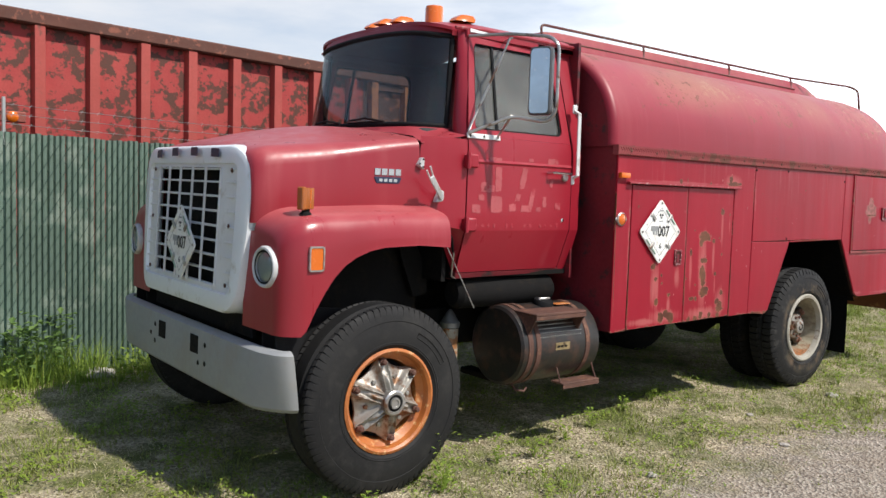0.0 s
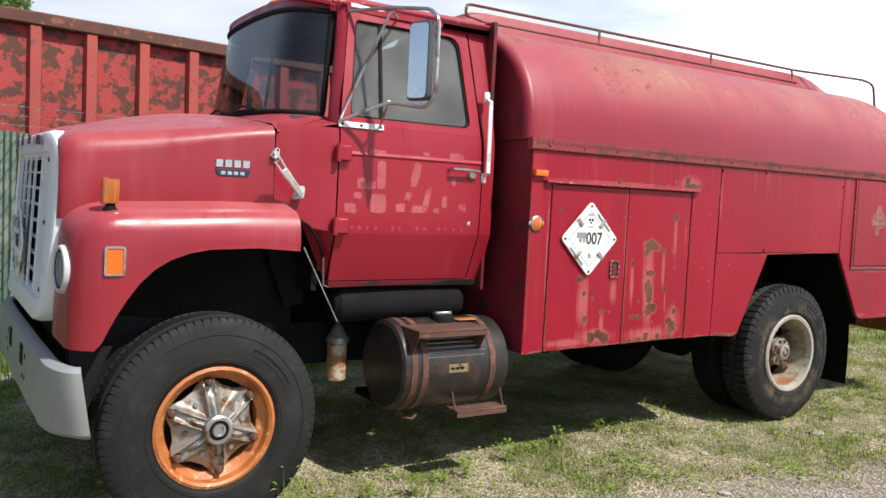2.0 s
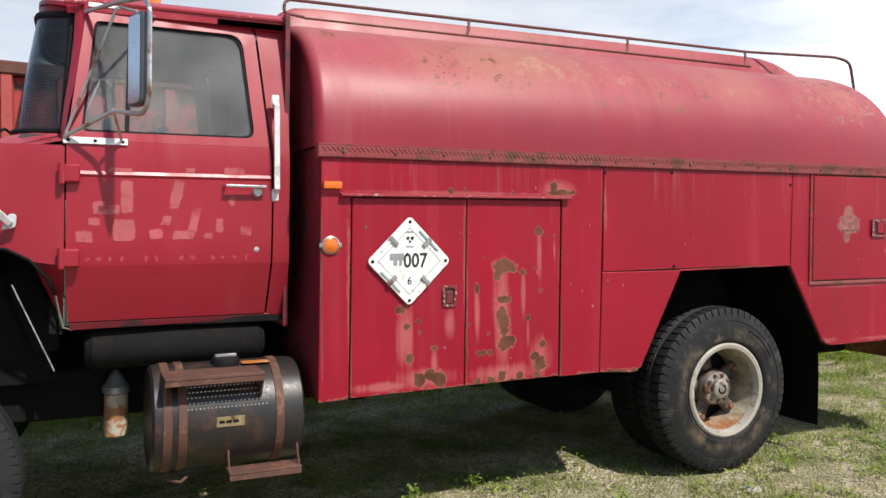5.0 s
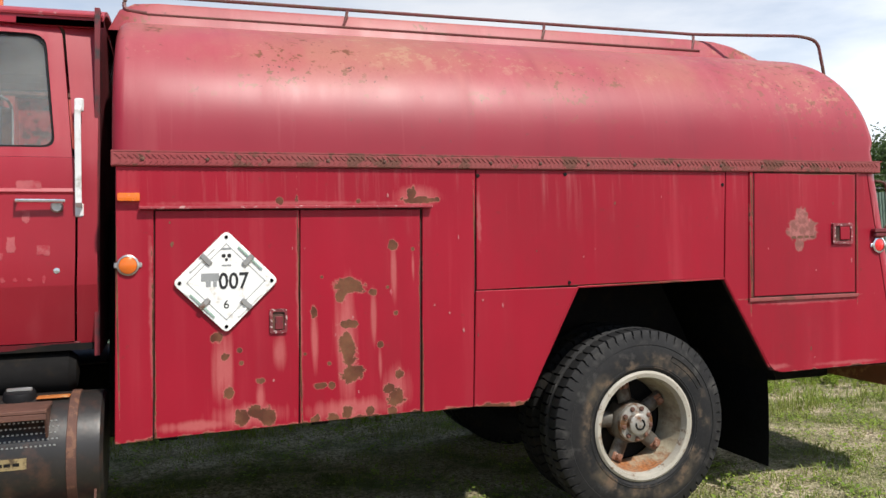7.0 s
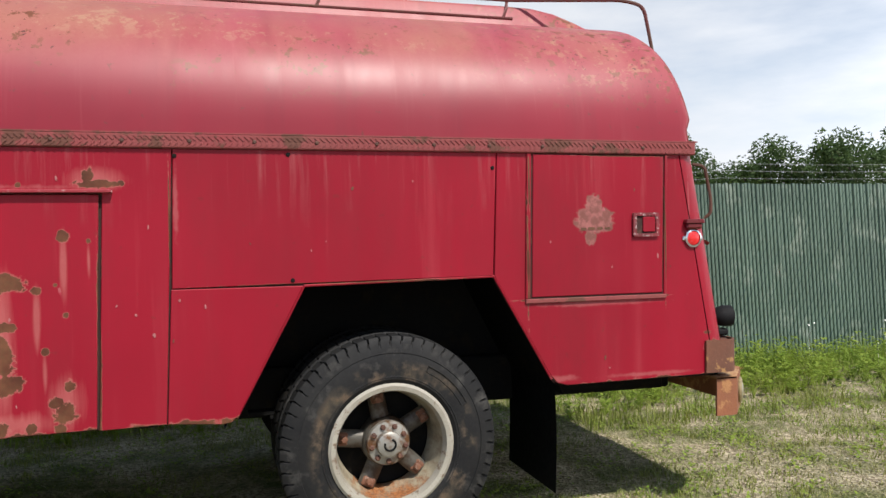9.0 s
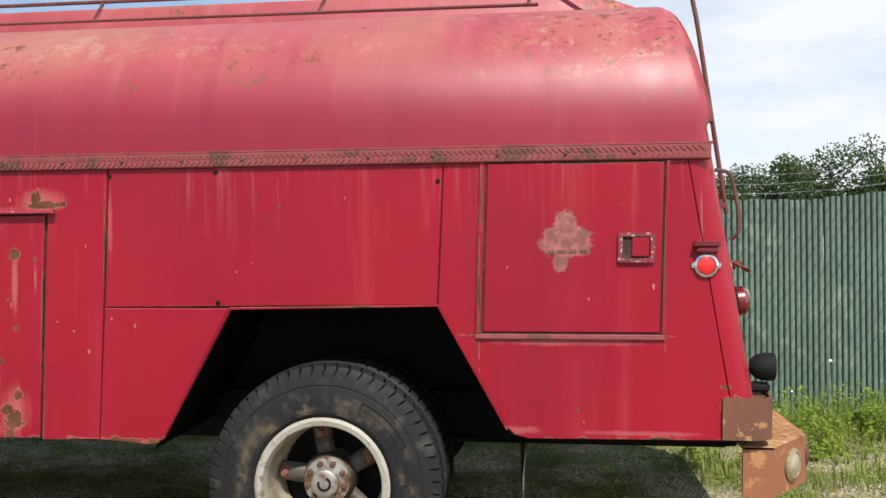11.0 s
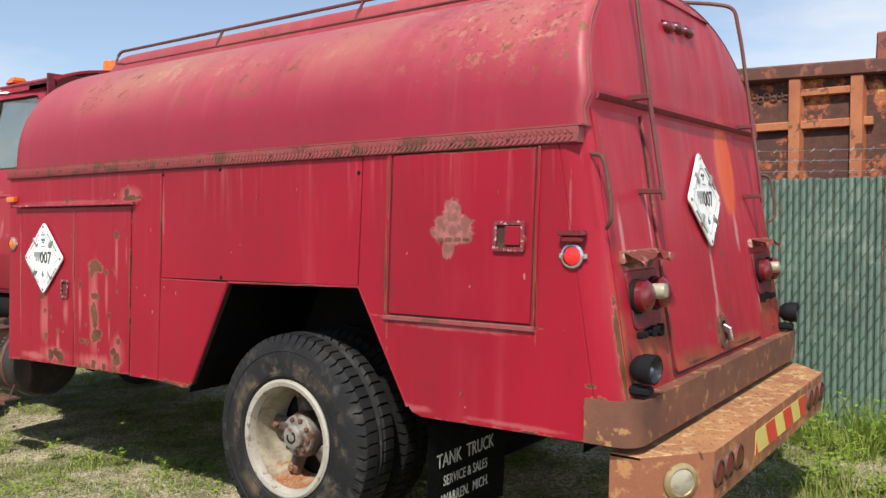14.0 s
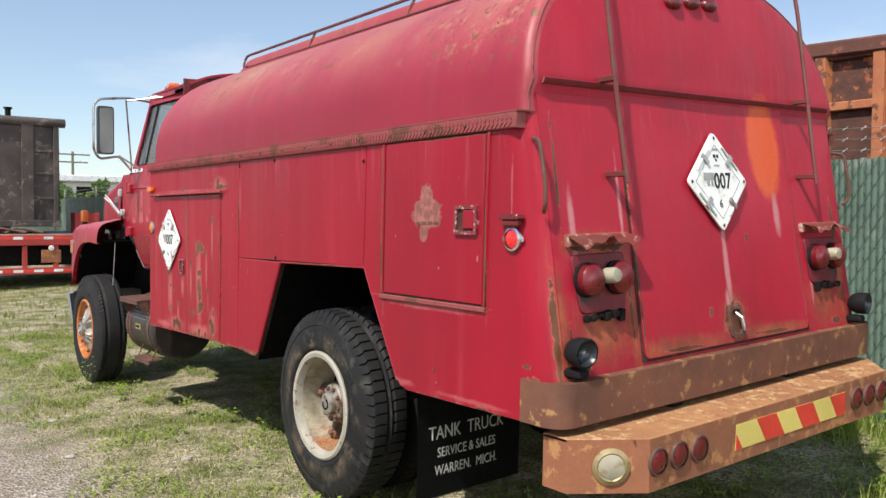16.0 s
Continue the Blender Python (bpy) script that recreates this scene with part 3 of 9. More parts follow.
# dust film, thickened so it also carries the pane's pale sky haze
GLASS = glass("dusty_cab_glass", tint=(0.9, 0.95, 0.95), clear=0.85, dust0=0.10, dust1=0.34)
WINDSHIELD = glass("tinted_windshield", tint=(0.78, 0.84, 0.84), clear=0.8, dust0=0.004, dust1=0.025)
MIRROR = plain("mirror_glass", (0.85, 0.87, 0.88), 0.03, metal=1.0, vary=0.03, bumps=0)
CABIN = plain("dark_cab_lining", (0.05, 0.045, 0.045), 0.8)
SEAT = plain("worn_black_vinyl", (0.03, 0.03, 0.032), 0.5)
DULL_REFLECTOR = plain("tarnished_reflector", (0.05, 0.055, 0.06), 0.3, metal=0.6, vary=0.3)
HEAD_LENS = plain("blue_grey_head_lamp_glass", (0.30, 0.34, 0.36), 0.12, metal=0.45, vary=0.35, bumps=0.1, scale=40)
RAIL_RED = plain("dark_red_rusty_pipe", (0.13, 0.030, 0.028), 0.55, vary=0.3, dirt=(0.10, 0.05, 0.03), dirt_amount=0.5)
MIRROR_BACK = plain("dark_mirror_case", (0.10, 0.105, 0.11), 0.4, metal=0.4)
TIN = plain("galvanised_steel", (0.42, 0.43, 0.42), 0.45, metal=0.7, dirt=(0.25, 0.22, 0.18), dirt_amount=0.3)


# ---- mesh helpers ----
LOC = {}
SHEAR = [False]


def sheared(v):
    """The truck stands a little askew on the sloping ground."""
    return Vector((v[0] + 0.02 * (v[2] - 1.2), v[1], v[2] + 0.027 * (v[1] - 3.52)))


def part(name, bm, material, parent=None, label="", smooth=35, flip=False):
    """Links a bmesh as one mesh object under a thing or a part."""
    if flip:
        for v in bm.verts:
            v.co.y = 2 * CY - v.co.y
        bmesh.ops.reverse_faces(bm, faces=bm.faces[:])
    if SHEAR[0]:
        for v in bm.verts:
            v.co = sheared(v.co)
    cs = np.array([v.co for v in bm.verts])
    mid = Vector(((cs.min(0) + cs.max(0)) / 2).tolist())
    for v in bm.verts:
        v.co -= mid
    me = bpy.data.meshes.new(name)
    bm.to_mesh(me)
    bm.free()
    for p in me.polygons:
        p.use_smooth = True
    me.set_sharp_from_angle(angle=radians(smooth))
    for m in (material if isinstance(material, (list, tuple)) else [material]):
        me.materials.append(m)
    ob = new(name, me)
    LOC[ob] = mid
    if parent is not None:
        ob.parent = parent
        ob.location = mid - LOC[parent]
    else:
        ob.location = mid
    if label:
        ob["label"] = label
    return ob


def thing(name, at, label, category, group="", kind=""):
    ob = new(name)
    ob.location = at
    LOC[ob] = Vector(at)
    ob.empty_display_size = 0.2
    return tagged(ob, label, category, group, kind)


def box(x0, x1, y0, y1, z0, z1, bev=0.0, bm=None, seg=1):
    bm2 = bmesh.new()
    vs = [bm2.verts.new((x, y, z)) for z in (z0, z1) for y in (y0, y1) for x in (x0, x1)]
    for f in ((0, 2, 3, 1), (4, 5, 7, 6), (0, 1, 5, 4), (2, 6, 7, 3), (0, 4, 6, 2), (1, 3, 7, 5)):
        bm2.faces.new([vs[i] for i in f])
    if bev:
        bmesh.ops.bevel(bm2, geom=bm2.edges[:], offset=bev, segments=seg, affect='EDGES', profile=0.7)
    return join(bm, bm2)


def join(bm, bm2):
    if bm is None:
        return bm2
    me = bpy.data.meshes.new("tmp")
    bm2.to_mesh(me)
    bm2.free()
    bm.from_mesh(me)
    bpy.data.meshes.remove(me)
    return bm


def moved(bm, m):
    bmesh.ops.transform(bm, matrix=m, verts=bm.verts[:])
    return bm


def lathe(profile, centre, axis, seg=32, bm=None, start=0.0):
    """Turns (radius, along) round an axis through centre."""
    bm2 = bmesh.new()
    q = Vector((0, 0, 1)).rotation_difference(Vector(axis).normalized())
    c = Vector(centre)
    rings = []
    for r, h in profile:
        if r < 1e-6:
            rings.append([bm2.verts.new(c + q @ Vector((0, 0, h)))])
        else:
            rings.append([bm2.verts.new(c + q @ Vector((r * math.cos(start + 2 * math.pi * i / seg), r * math.sin(start + 2 * math.pi * i / seg), h))) for i in range(seg)])
    for a, b in zip(rings, rings[1:]):
        for i in range(seg):
            j = (i + 1) % seg
            if len(a) == 1 and len(b) == 1:
                continue
            if len(a) == 1:
                bm2.faces.new((a[0], b[i], b[j]))
            elif len(b) == 1:
                bm2.faces.new((a[i], a[j], b[0]))
            else:
                bm2.faces.new((a[i], a[j], b[j], b[i]))
    bmesh.ops.recalc_face_normals(bm2, faces=bm2.faces[:])
    return join(bm, bm2)


def rod(p0, p1, r, seg=10, bm=None, r2=None):
    d = Vector(p1) - Vector(p0)
    return lathe([(0, 0), (r, 0), (r2 if r2 is not None else r, d.length), (0, d.length)], p0, d, seg, bm)


def tube(points, r, seg=8, bm=None, closed=False):
    """A pipe swept along points, with rounded joints."""
    bm2 = bmesh.new()
    pts = [Vector(p) for p in points]
    rings = []
    n = len(pts)
    ref = Vector((0.13, 0.21, 0.97))
    for i, p in enumerate(pts):
        if closed:
            d = pts[(i + 1) % n] - pts[i - 1]
        else:
            d = pts[min(i + 1, n - 1)] - pts[max(i - 1, 0)]
        d.normalize()
        u = d.cross(ref)
        if u.length < 0.1:
            u = d.cross(Vector((1, 0, 0)))
        u.normalize()
        w = d.cross(u)
        rings.append([bm2.verts.new(p + r * (math.cos(2 * math.pi * k / seg) * u + math.sin(2 * math.pi * k / seg) * w)) for k in range(seg)])
    pairs = list(zip(rings, rings[1:])) + ([(rings[-1], rings[0])] if closed else [])
    for a, b in pairs:
        for k in range(seg):
            bm2.faces.new((a[k], a[(k + 1) % seg], b[(k + 1) % seg], b[k]))
    if not closed:
        bm2.faces.new(rings[0][::-1])
        bm2.faces.new(rings[-1])
    bmesh.ops.recalc_face_normals(bm2, faces=bm2.faces[:])
    return join(bm, bm2)


def bend(points, radius, n=5):
    """Rounds the corners of a run of points."""
    pts = [Vector(p) for p in points]
    out = [pts[0]]
    for a, b, c in zip(pts, pts[1:], pts[2:]):
        r = min(radius, (a - b).length * 0.45, (c - b).length * 0.45)
        p, q = b + (a - b).normalized() * r, b + (c - b).normalized() * r
        for i in range(n + 1):
            t = i / n
            out.append((1 - t) ** 2 * p + 2 * t * (1 - t) * b + t * t * q)
    return out + [pts[-1]]


def plate(outline, place, thick, bev=0.0, bm=None):
    """A flat piece: outline in (u, v); place(u, v, w) gives the point, w = 0 at the face and thick at the back."""
    bm2 = bmesh.new()
    front = [bm2.verts.new(place(u, v, 0)) for u, v in outline]
    back = [bm2.verts.new(place(u, v, thick)) for u, v in outline]
    f = bm2.faces.new(front)
    bm2.faces.new(back[::-1])
    n = len(outline)
    for i in range(n):
        j = (i + 1) % n
        bm2.faces.new((front[j], front[i], back[i], back[j]))
    bmesh.ops.recalc_face_normals(bm2, faces=bm2.faces[:])
    if bev:
        bmesh.ops.bevel(bm2, geom=[e for e in f.edges], offset=bev, segments=1, affect='EDGES')
    return join(bm, bm2)


def thicken(bm, vec):
    """Gives an open sheet a back, set off by vec, and edges."""
    bmesh.ops.recalc_face_normals(bm, faces=bm.faces[:])
    r = bmesh.ops.extrude_face_region(bm, geom=bm.faces[:], use_keep_orig=True)
    bmesh.ops.translate(bm, vec=Vector(vec), verts=[g for g in r["geom"] if isinstance(g, bmesh.types.BMVert)])
    bmesh.ops.recalc_face_normals(bm, faces=bm.faces[:])
    return bm


def grid(fn, us, vs, bm=None, close_u=False):
    bm2 = bmesh.new()
    rows = [[bm2.verts.new(fn(u, v)) for u in us] for v in vs]
    nu = len(us)
    for a, b in zip(rows, rows[1:]):
        for i in range(nu if close_u else nu - 1):
            j = (i + 1) % nu
            bm2.faces.new((a[i], a[j], b[j], b[i]))
    return join(bm, bm2)


def ringed(outer, inner, place, thick, bm=None):
    """A frame between two loops of the same length."""
    bm2 = bmesh.new()
    n = len(outer)
    o0 = [bm2.verts.new(place(u, v, 0)) for u, v in outer]
    i0 = [bm2.verts.new(place(u, v, 0)) for u, v in inner]
    o1 = [bm2.verts.new(place(u, v, thick)) for u, v in outer]
    i1 = [bm2.verts.new(place(u, v, thick)) for u, v in inner]
    for k in range(n):
        j = (k + 1) % n
        bm2.faces.new((o0[k], o0[j], i0[j], i0[k]))
        bm2.faces.new((o1[j], o1[k], i1[k], i1[j]))
        bm2.faces.new((i0[k], i0[j], i1[j], i1[k]))
        bm2.faces.new((o0[j], o0[k], o1[k], o1[j]))
    bmesh.ops.recalc_face_normals(bm2, faces=bm2.faces[:])
    return join(bm, bm2)


def rounded(corners, r, n=5):
    """A closed outline with rounded corners; r one radius or one for each corner."""
    out = []
    m = len(corners)
    for i, b in enumerate(corners):
        rr = r[i] if isinstance(r, (list, tuple)) else r
        a, c = Vector((*corners[i - 1], 0)), Vector((*corners[(i + 1) % m], 0))
        b = Vector((*b, 0))
        p, q = b + (a - b).normalized() * rr, b + (c - b).normalized() * rr
        for k in range(n + 1):
            t = k / n
            w = (1 - t) ** 2 * p + 2 * t * (1 - t) * b + t * t * q
            out.append((w.x, w.y))
    return out


def blob(cx, cz, rx, rz, seed, n=26, rough=0.35):
    """An uneven patch outline."""
    rnd = random.Random(seed)
    ph = [rnd.uniform(0, 6.28) for _ in range(6)]
    out = []
    for i in range(n):
        a = 2 * math.pi * i / n
        k = 1 + rough * sum(math.sin((j + 2) * a + ph[j]) / (j + 1.6) for j in range(6)) * 0.8
        out.append((cx + rx * k * math.cos(a), cz + rz * k * math.sin(a)))
    return out


def lettering(text, size, place, depth=0.0015, bold=0.0):
    """A bmesh of flat letters; place(u, v, w) sets each point."""
    cu = bpy.data.curves.new("letters", 'FONT')
    cu.body, cu.size, cu.align_x, cu.align_y = text, size, 'CENTER', 'CENTER'
    cu.offset = bold
    cu.resolution_u = 3
    ob = bpy.data.objects.new("letters", cu)
    scene.collection.objects.link(ob)
    bpy.context.view_layer.update()
    me = bpy.data.meshes.new_from_object(ob)
    bm = bmesh.new()
    bm.from_mesh(me)
    bpy.data.objects.remove(ob)
    bpy.data.curves.remove(cu)
    bpy.data.meshes.remove(me)
    r = bmesh.ops.extrude_face_region(bm, geom=bm.faces[:])
    for v in [g for g in r["geom"] if isinstance(g, bmesh.types.BMVert)]:
        v.co.z -= depth
    for v in bm.verts:
        v.co = place(v.co.x, v.co.y, -v.co.z)
    bmesh.ops.recalc_face_normals(bm, faces=bm.faces[:])
    return bm


# ---- ground ----
CY = 4.65          # the truck's middle line


def smooth(e0, e1, x):
    t = min(1.0, max(0.0, (x - e0) / (e1 - e0)))
    return t * t * (3 - 2 * t)


def ground_z(x, y):
    xx, yy = min(12.0, max(-4.0, x)), min(9.0, max(-2.0, y))
    far = smooth(0, 40, max(abs(x - 5) - 10, abs(y - 4) - 8, 0))
    near = 0.014 * (xx - 2.5) + 0.027 * (yy - 3.5)
    lump = 0.020 * noise.noise((x * 0.9, y * 0.9, 0)) + 0.008 * noise.noise((x * 3.1, y * 3.1, 4))
    for wx, wz in ((2.56, 0.0), (6.82, 0.06)):
        for wy in (3.65, 5.65):
            k = math.exp(-(((x - wx) / 0.5) ** 2 + ((y - wy) / 0.4) ** 2))
            lump *= 1 - k
    return near * (1 - far) + lump * (1 - far)


def gravel_share(x, y):
    """1 on the gravel track that the camera follows, 0 in the grass."""
    edge = 2.72 + 0.28 * noise.noise((x * 0.7, y * 0.3, 9)) + 0.12 * noise.noise((x * 2.6, y * 2.6, 3))
    return smooth(edge + 0.25, edge - 0.3, y)


def ground_material():
    m, nt, b = nodes_of("grassy_gravel_ground")
    geo = nt.nodes.new("ShaderNodeNewGeometry")
    sep = nt.nodes.new("ShaderNodeSeparateXYZ")
    nt.links.new(geo.outputs["Position"], sep.inputs[0])
    y = sep.outputs["Y"]
    wob = noise_node(nt, 0.8, 5, 0.6)
    wob2 = noise_node(nt, 5.0, 5, 0.65)
    line = math_node(nt, 'ADD', y, math_node(nt, 'MULTIPLY', math_node(nt, 'SUBTRACT', wob, 0.5), 1.2))
    track = ramp_node(nt, math_node(nt, 'ADD', line, math_node(nt, 'MULTIPLY', math_node(nt, 'SUBTRACT', wob2, 0.5), 0.9)), 3.0, 2.45)
    vor = nt.nodes.new("ShaderNodeTexVoronoi")
    vor.inputs["Scale"].default_value = 55
    nt.links.new(geo.outputs["Position"], vor.inputs["Vector"])
    vsep = nt.nodes.new("ShaderNodeSeparateColor")
    nt.links.new(vor.outputs["Color"], vsep.inputs[0])
    stone = mix_col(nt, vsep.outputs[0], (0.18, 0.15, 0.12), (0.43, 0.38, 0.315))
    stone = mix_col(nt, ramp_node(nt, wob2, 0.45, 0.7, 0, 0.6), stone, (0.24, 0.19, 0.14))
    dry = mix_col(nt, vsep.outputs[1], (0.18, 0.14, 0.09), (0.60, 0.52, 0.365))
    grass = mix_col(nt, noise_node(nt, 30, 5, 0.7), (0.04, 0.055, 0.016), (0.19, 0.205, 0.065))
    tuft = noise_node(nt, 2.2, 6, 0.65, shift=(2, 5, 0))
    turf = mix_col(nt, ramp_node(nt, tuft, 0.40, 0.62), dry, grass)
    c = mix_col(nt, track, turf, stone)
    nt.links.new(c, b.inputs["Base Color"])
    b.inputs["Roughness"].default_value = 0.95
    b.inputs["Specular IOR Level"].default_value = 0.2
    bump(nt, b, math_node(nt, 'ADD', vor.outputs["Distance"], math_node(nt, 'MULTIPLY', wob2, 0.6)), 0.9, 0.018)
    return m


def spread(lo, n0, n1, hi, step, far_n):
    near = np.arange(n0, n1 + 1e-6, step)
    a = n0 - np.geomspace(step, n0 - lo, far_n)[::-1]
    b = n1 + np.geomspace(step, hi - n1, far_n)
    return np.concatenate([a, near, b])


def build_ground():
    xs = spread(-1500, -6, 15, 1500, 0.14, 26)
    ys = spread(-1500, -1.5, 9, 1500, 0.14, 26)
    verts = [(x, y, ground_z(x, y)) for y in ys for x in xs]
    nx = len(xs)
    faces = [(j * nx + i, j * nx + i + 1, (j + 1) * nx + i + 1, (j + 1) * nx + i) for j in range(len(ys) - 1) for i in range(nx - 1)]
    me = bpy.data.meshes.new("ground")
    me.from_pydata(verts, [], faces)
    for p in me.polygons:
        p.use_smooth = True
    me.materials.append(ground_material())
    tagged(new("ground", me), "patchy grass and gravel ground beside a track", "ground", kind="structure")


build_ground()

# ---- chain-link fence with slats, behind the truck ----
FENCE_Y = 7.15
FENCE_TOP = 1.95
FENCE_X0, FENCE_X1 = -14.0, 30.0
SLAT = plain("green_plastic_slat", (0.125, 0.185, 0.145), 0.5, vary=0.25, dirt=(0.22, 0.27, 0.22), dirt_amount=0.3, scale=7)
WIRE = plain("dark_green_coated_wire", (0.018, 0.045, 0.036), 0.4)


def fence_top(x):
    return float(np.interp(x, [1.4, 2.5, 6.0, 8.4, 9.8, 11.0, 13.0], [2.012, 2.0, 1.975, 1.955, 1.935, 2.055, 2.055]))


def build_fence():
    fence = thing("slatted_fence", (8.0, FENCE_Y, 0.1), "green chain-link fence with vertical plastic slats and barbed wire", "fence")
    z0 = 0.10
    rnd = random.Random(5)
    step = 0.0445
    pieces = []
    for k in range(3):
        bm = bmesh.new()
        w = 0.0229
        rows = []
        for i in range(5):
            z = i / 4 * (FENCE_TOP - z0)
            o = (0.001, -0.001, 0.002)[(i + k) % 3]
            rows.append([bm.verts.new((u, o + v, z)) for u, v in ((-w, 0.022), (-0.0128, -0.005), (0, -0.008), (0.0128, -0.005), (w, 0.022), (0, 0.018))])
        for a, b in zip(rows, rows[1:]):
            for i in range(6):
                bm.faces.new((a[i], a[(i + 1) % 6], b[(i + 1) % 6], b[i]))
        bm.faces.new(rows[0][::-1])
        bm.faces.new(rows[-1])
        bmesh.ops.recalc_face_normals(bm, faces=bm.faces[:])
        me = bpy.data.meshes.new("slat")
        bm.to_mesh(me)
        bm.free()
        me.materials.append(SLAT)
        pieces.append(me)
    far = bmesh.new()
    x, i = FENCE_X0, 0
    while x < FENCE_X1:
        near = 0.2 < x < 13.4
        dz = rnd.uniform(-0.010, 0.004)
        top_z = fence_top(x) + dz
        if near:
            ob = new("slat", pieces[rnd.randrange(3)])
            ob.parent = fence
            ob.location = Vector((x + rnd.uniform(-0.0015, 0.0015), FENCE_Y, z0)) - LOC[fence]
            ob.scale = (1, 1, (top_z - z0) / (FENCE_TOP - z0))
            ob.rotation_euler = (0, rnd.gauss(0, 0.0005) - 0.05 * smooth(10.2, 11.2, x), rnd.gauss(0, 0.05))
        else:
            box(x - 0.0145, x + 0.0145, FENCE_Y - 0.008, FENCE_Y + 0.005, z0, top_z, bm=far)
        x += step
        i += 1
    tagged(part("far_slats", far, SLAT, fence), kind="stuff")
    wires = bmesh.new()
    height = FENCE_TOP - z0 + 0.03
    pitch = 0.089
    x = FENCE_X0 - height
    while x < FENCE_X1:
        if x > -4 and x < 15.5:
            for s in (1, -1):
                p0, p1 = (x, z0), (x + height * 0.62, z0 + height)
                if s < 0:
                    p0, p1 = (x + height * 0.62, z0), (x, z0 + height)
                y = FENCE_Y - 0.013 if s > 0 else FENCE_Y + 0.002
                vs = []
                for px, pz in (p0, p1):
                    vs.append([wires.verts.new((px - 0.002, y, pz)), wires.verts.new((px, y - 0.003, pz)), wires.verts.new((px + 0.002, y, pz))])
                for k in range(2):
                    wires.faces.new((vs[0][k], vs[0][k + 1], vs[1][k + 1], vs[1][k]))
        x += pitch
    tagged(part("chain_link", wires, WIRE, fence, "dark green coated chain-link wire"), kind="stuff")
    part("top_rail", rod((FENCE_X0, FENCE_Y + 0.07, FENCE_TOP - 0.09), (FENCE_X1, FENCE_Y + 0.07, FENCE_TOP - 0.09), 0.021), WIRE, fence)
    for px in np.arange(1.42 - 3.05 * 5, FENCE_X1, 3.05):
        post = part("post", lathe([(0.03, 0), (0.03, FENCE_TOP + 0.06), (0.036, FENCE_TOP + 0.06), (0.02, FENCE_TOP + 0.11), (0, FENCE_TOP + 0.11)], (px, FENCE_Y + 0.035, -0.1), (0, 0, 1), 12), WIRE, fence)
        part("wire_arm", box(px - 0.012, px + 0.012, FENCE_Y + 0.02, FENCE_Y + 0.05, FENCE_TOP, FENCE_TOP + 0.33, 0.003), TIN, post)
    for k, dz in enumerate((0.065, 0.14, 0.215)):
        bm = bmesh.new()
        for px in np.arange(1.42 - 3.05 * 5, FENCE_X1 - 3.05, 3.05):
            pts = [(px + 3.05 * t / 6, FENCE_Y + 0.035, fence_top(px + 3.05 * t / 6) + dz - 0.02 * math.sin(math.pi * t / 6)) for t in range(7)]
            tube(pts, 0.0022, 4, bm)
            for t in range(24):
                bx = px + 3.05 * (t + 0.5) / 24
                bz = fence_top(bx) + dz - 0.02 * math.sin(math.pi * (t + 0.5) / 24)
                rod((bx - 0.012, FENCE_Y + 0.02, bz - 0.014), (bx + 0.012, FENCE_Y + 0.05, bz + 0.014), 0.0018, 3, bm)
        part("barbed_wire", bm, TIN, fence, "rusty barbed wire strand")


build_fence()

# ---- the red dump body beyond the fence ----
BIN_RED = rusty("rusting_red_dump_body", (0.37, 0.038, 0.036), (0.42, 0.060, 0.050), (0.080, 0.032, 0.018), 0.60, 0.65, scale=8.5)
BIN_RUST = rusty("rusting_brown_dump_rail", (0.13, 0.046, 0.030), (0.10, 0.038, 0.026), (0.26, 0.085, 0.05), 0.30, 0.75, scale=9)


def flaked_sheet():
    """Dark brown rust with orange and ochre paint left in ragged flakes."""
    m, nt, b = nodes_of("flaked_orange_dump_sheet")
    big, rag, fine = noise_node(nt, 2.2, 4, 0.6, shift=(3, 1, 7)), noise_node(nt, 13, 7, 0.72), noise_node(nt, 60, 4)
    run = noise_node(nt, 1.0, 5, 0.6, stretch=(16, 16, 1.2))
    c = mix_col(nt, ramp_node(nt, rag, 0.35, 0.65), (0.060, 0.026, 0.018), (0.125, 0.048, 0.030))
    left = math_node(nt, 'ADD', math_node(nt, 'MULTIPLY', big, 1.1), rag)
    c = mix_col(nt, ramp_node(nt, left, 1.12, 1.17), c, (0.40, 0.115, 0.045))
    c = mix_col(nt, ramp_node(nt, math_node(nt, 'ADD', left, math_node(nt, 'MULTIPLY', run, 0.25)), 1.37, 1.42), c, (0.60, 0.33, 0.085))
    c = mix_col(nt, ramp_node(nt, fine, 0.4, 0.8, 0.0, 0.4), c, (0.05, 0.02, 0.015))
    nt.links.new(c, b.inputs["Base Color"])
    b.inputs["Roughness"].default_value = 0.8
    bump(nt, b, math_node(nt, 'ADD', rag, fine), 0.5, 0.004)
    return m


BIN_FLAKED = flaked_sheet()
BIN_POST = rusty("faded_red_tail_post", (0.30, 0.085, 0.060), (0.24, 0.065, 0.048), (0.10, 0.038, 0.028), 0.42, 0.7, scale=9)
BIN_RIB = rusty("faded_red_rib", (0.44, 0.075, 0.060), (0.38, 0.062, 0.048), (0.17, 0.06, 0.04), 0.2, 0.65, scale=6)
BIN_RIB2 = rusty("orange_brown_rib", (0.46, 0.17, 0.065), (0.34, 0.10, 0.048), (0.12, 0.045, 0.028), 0.36, 0.7, scale=9)


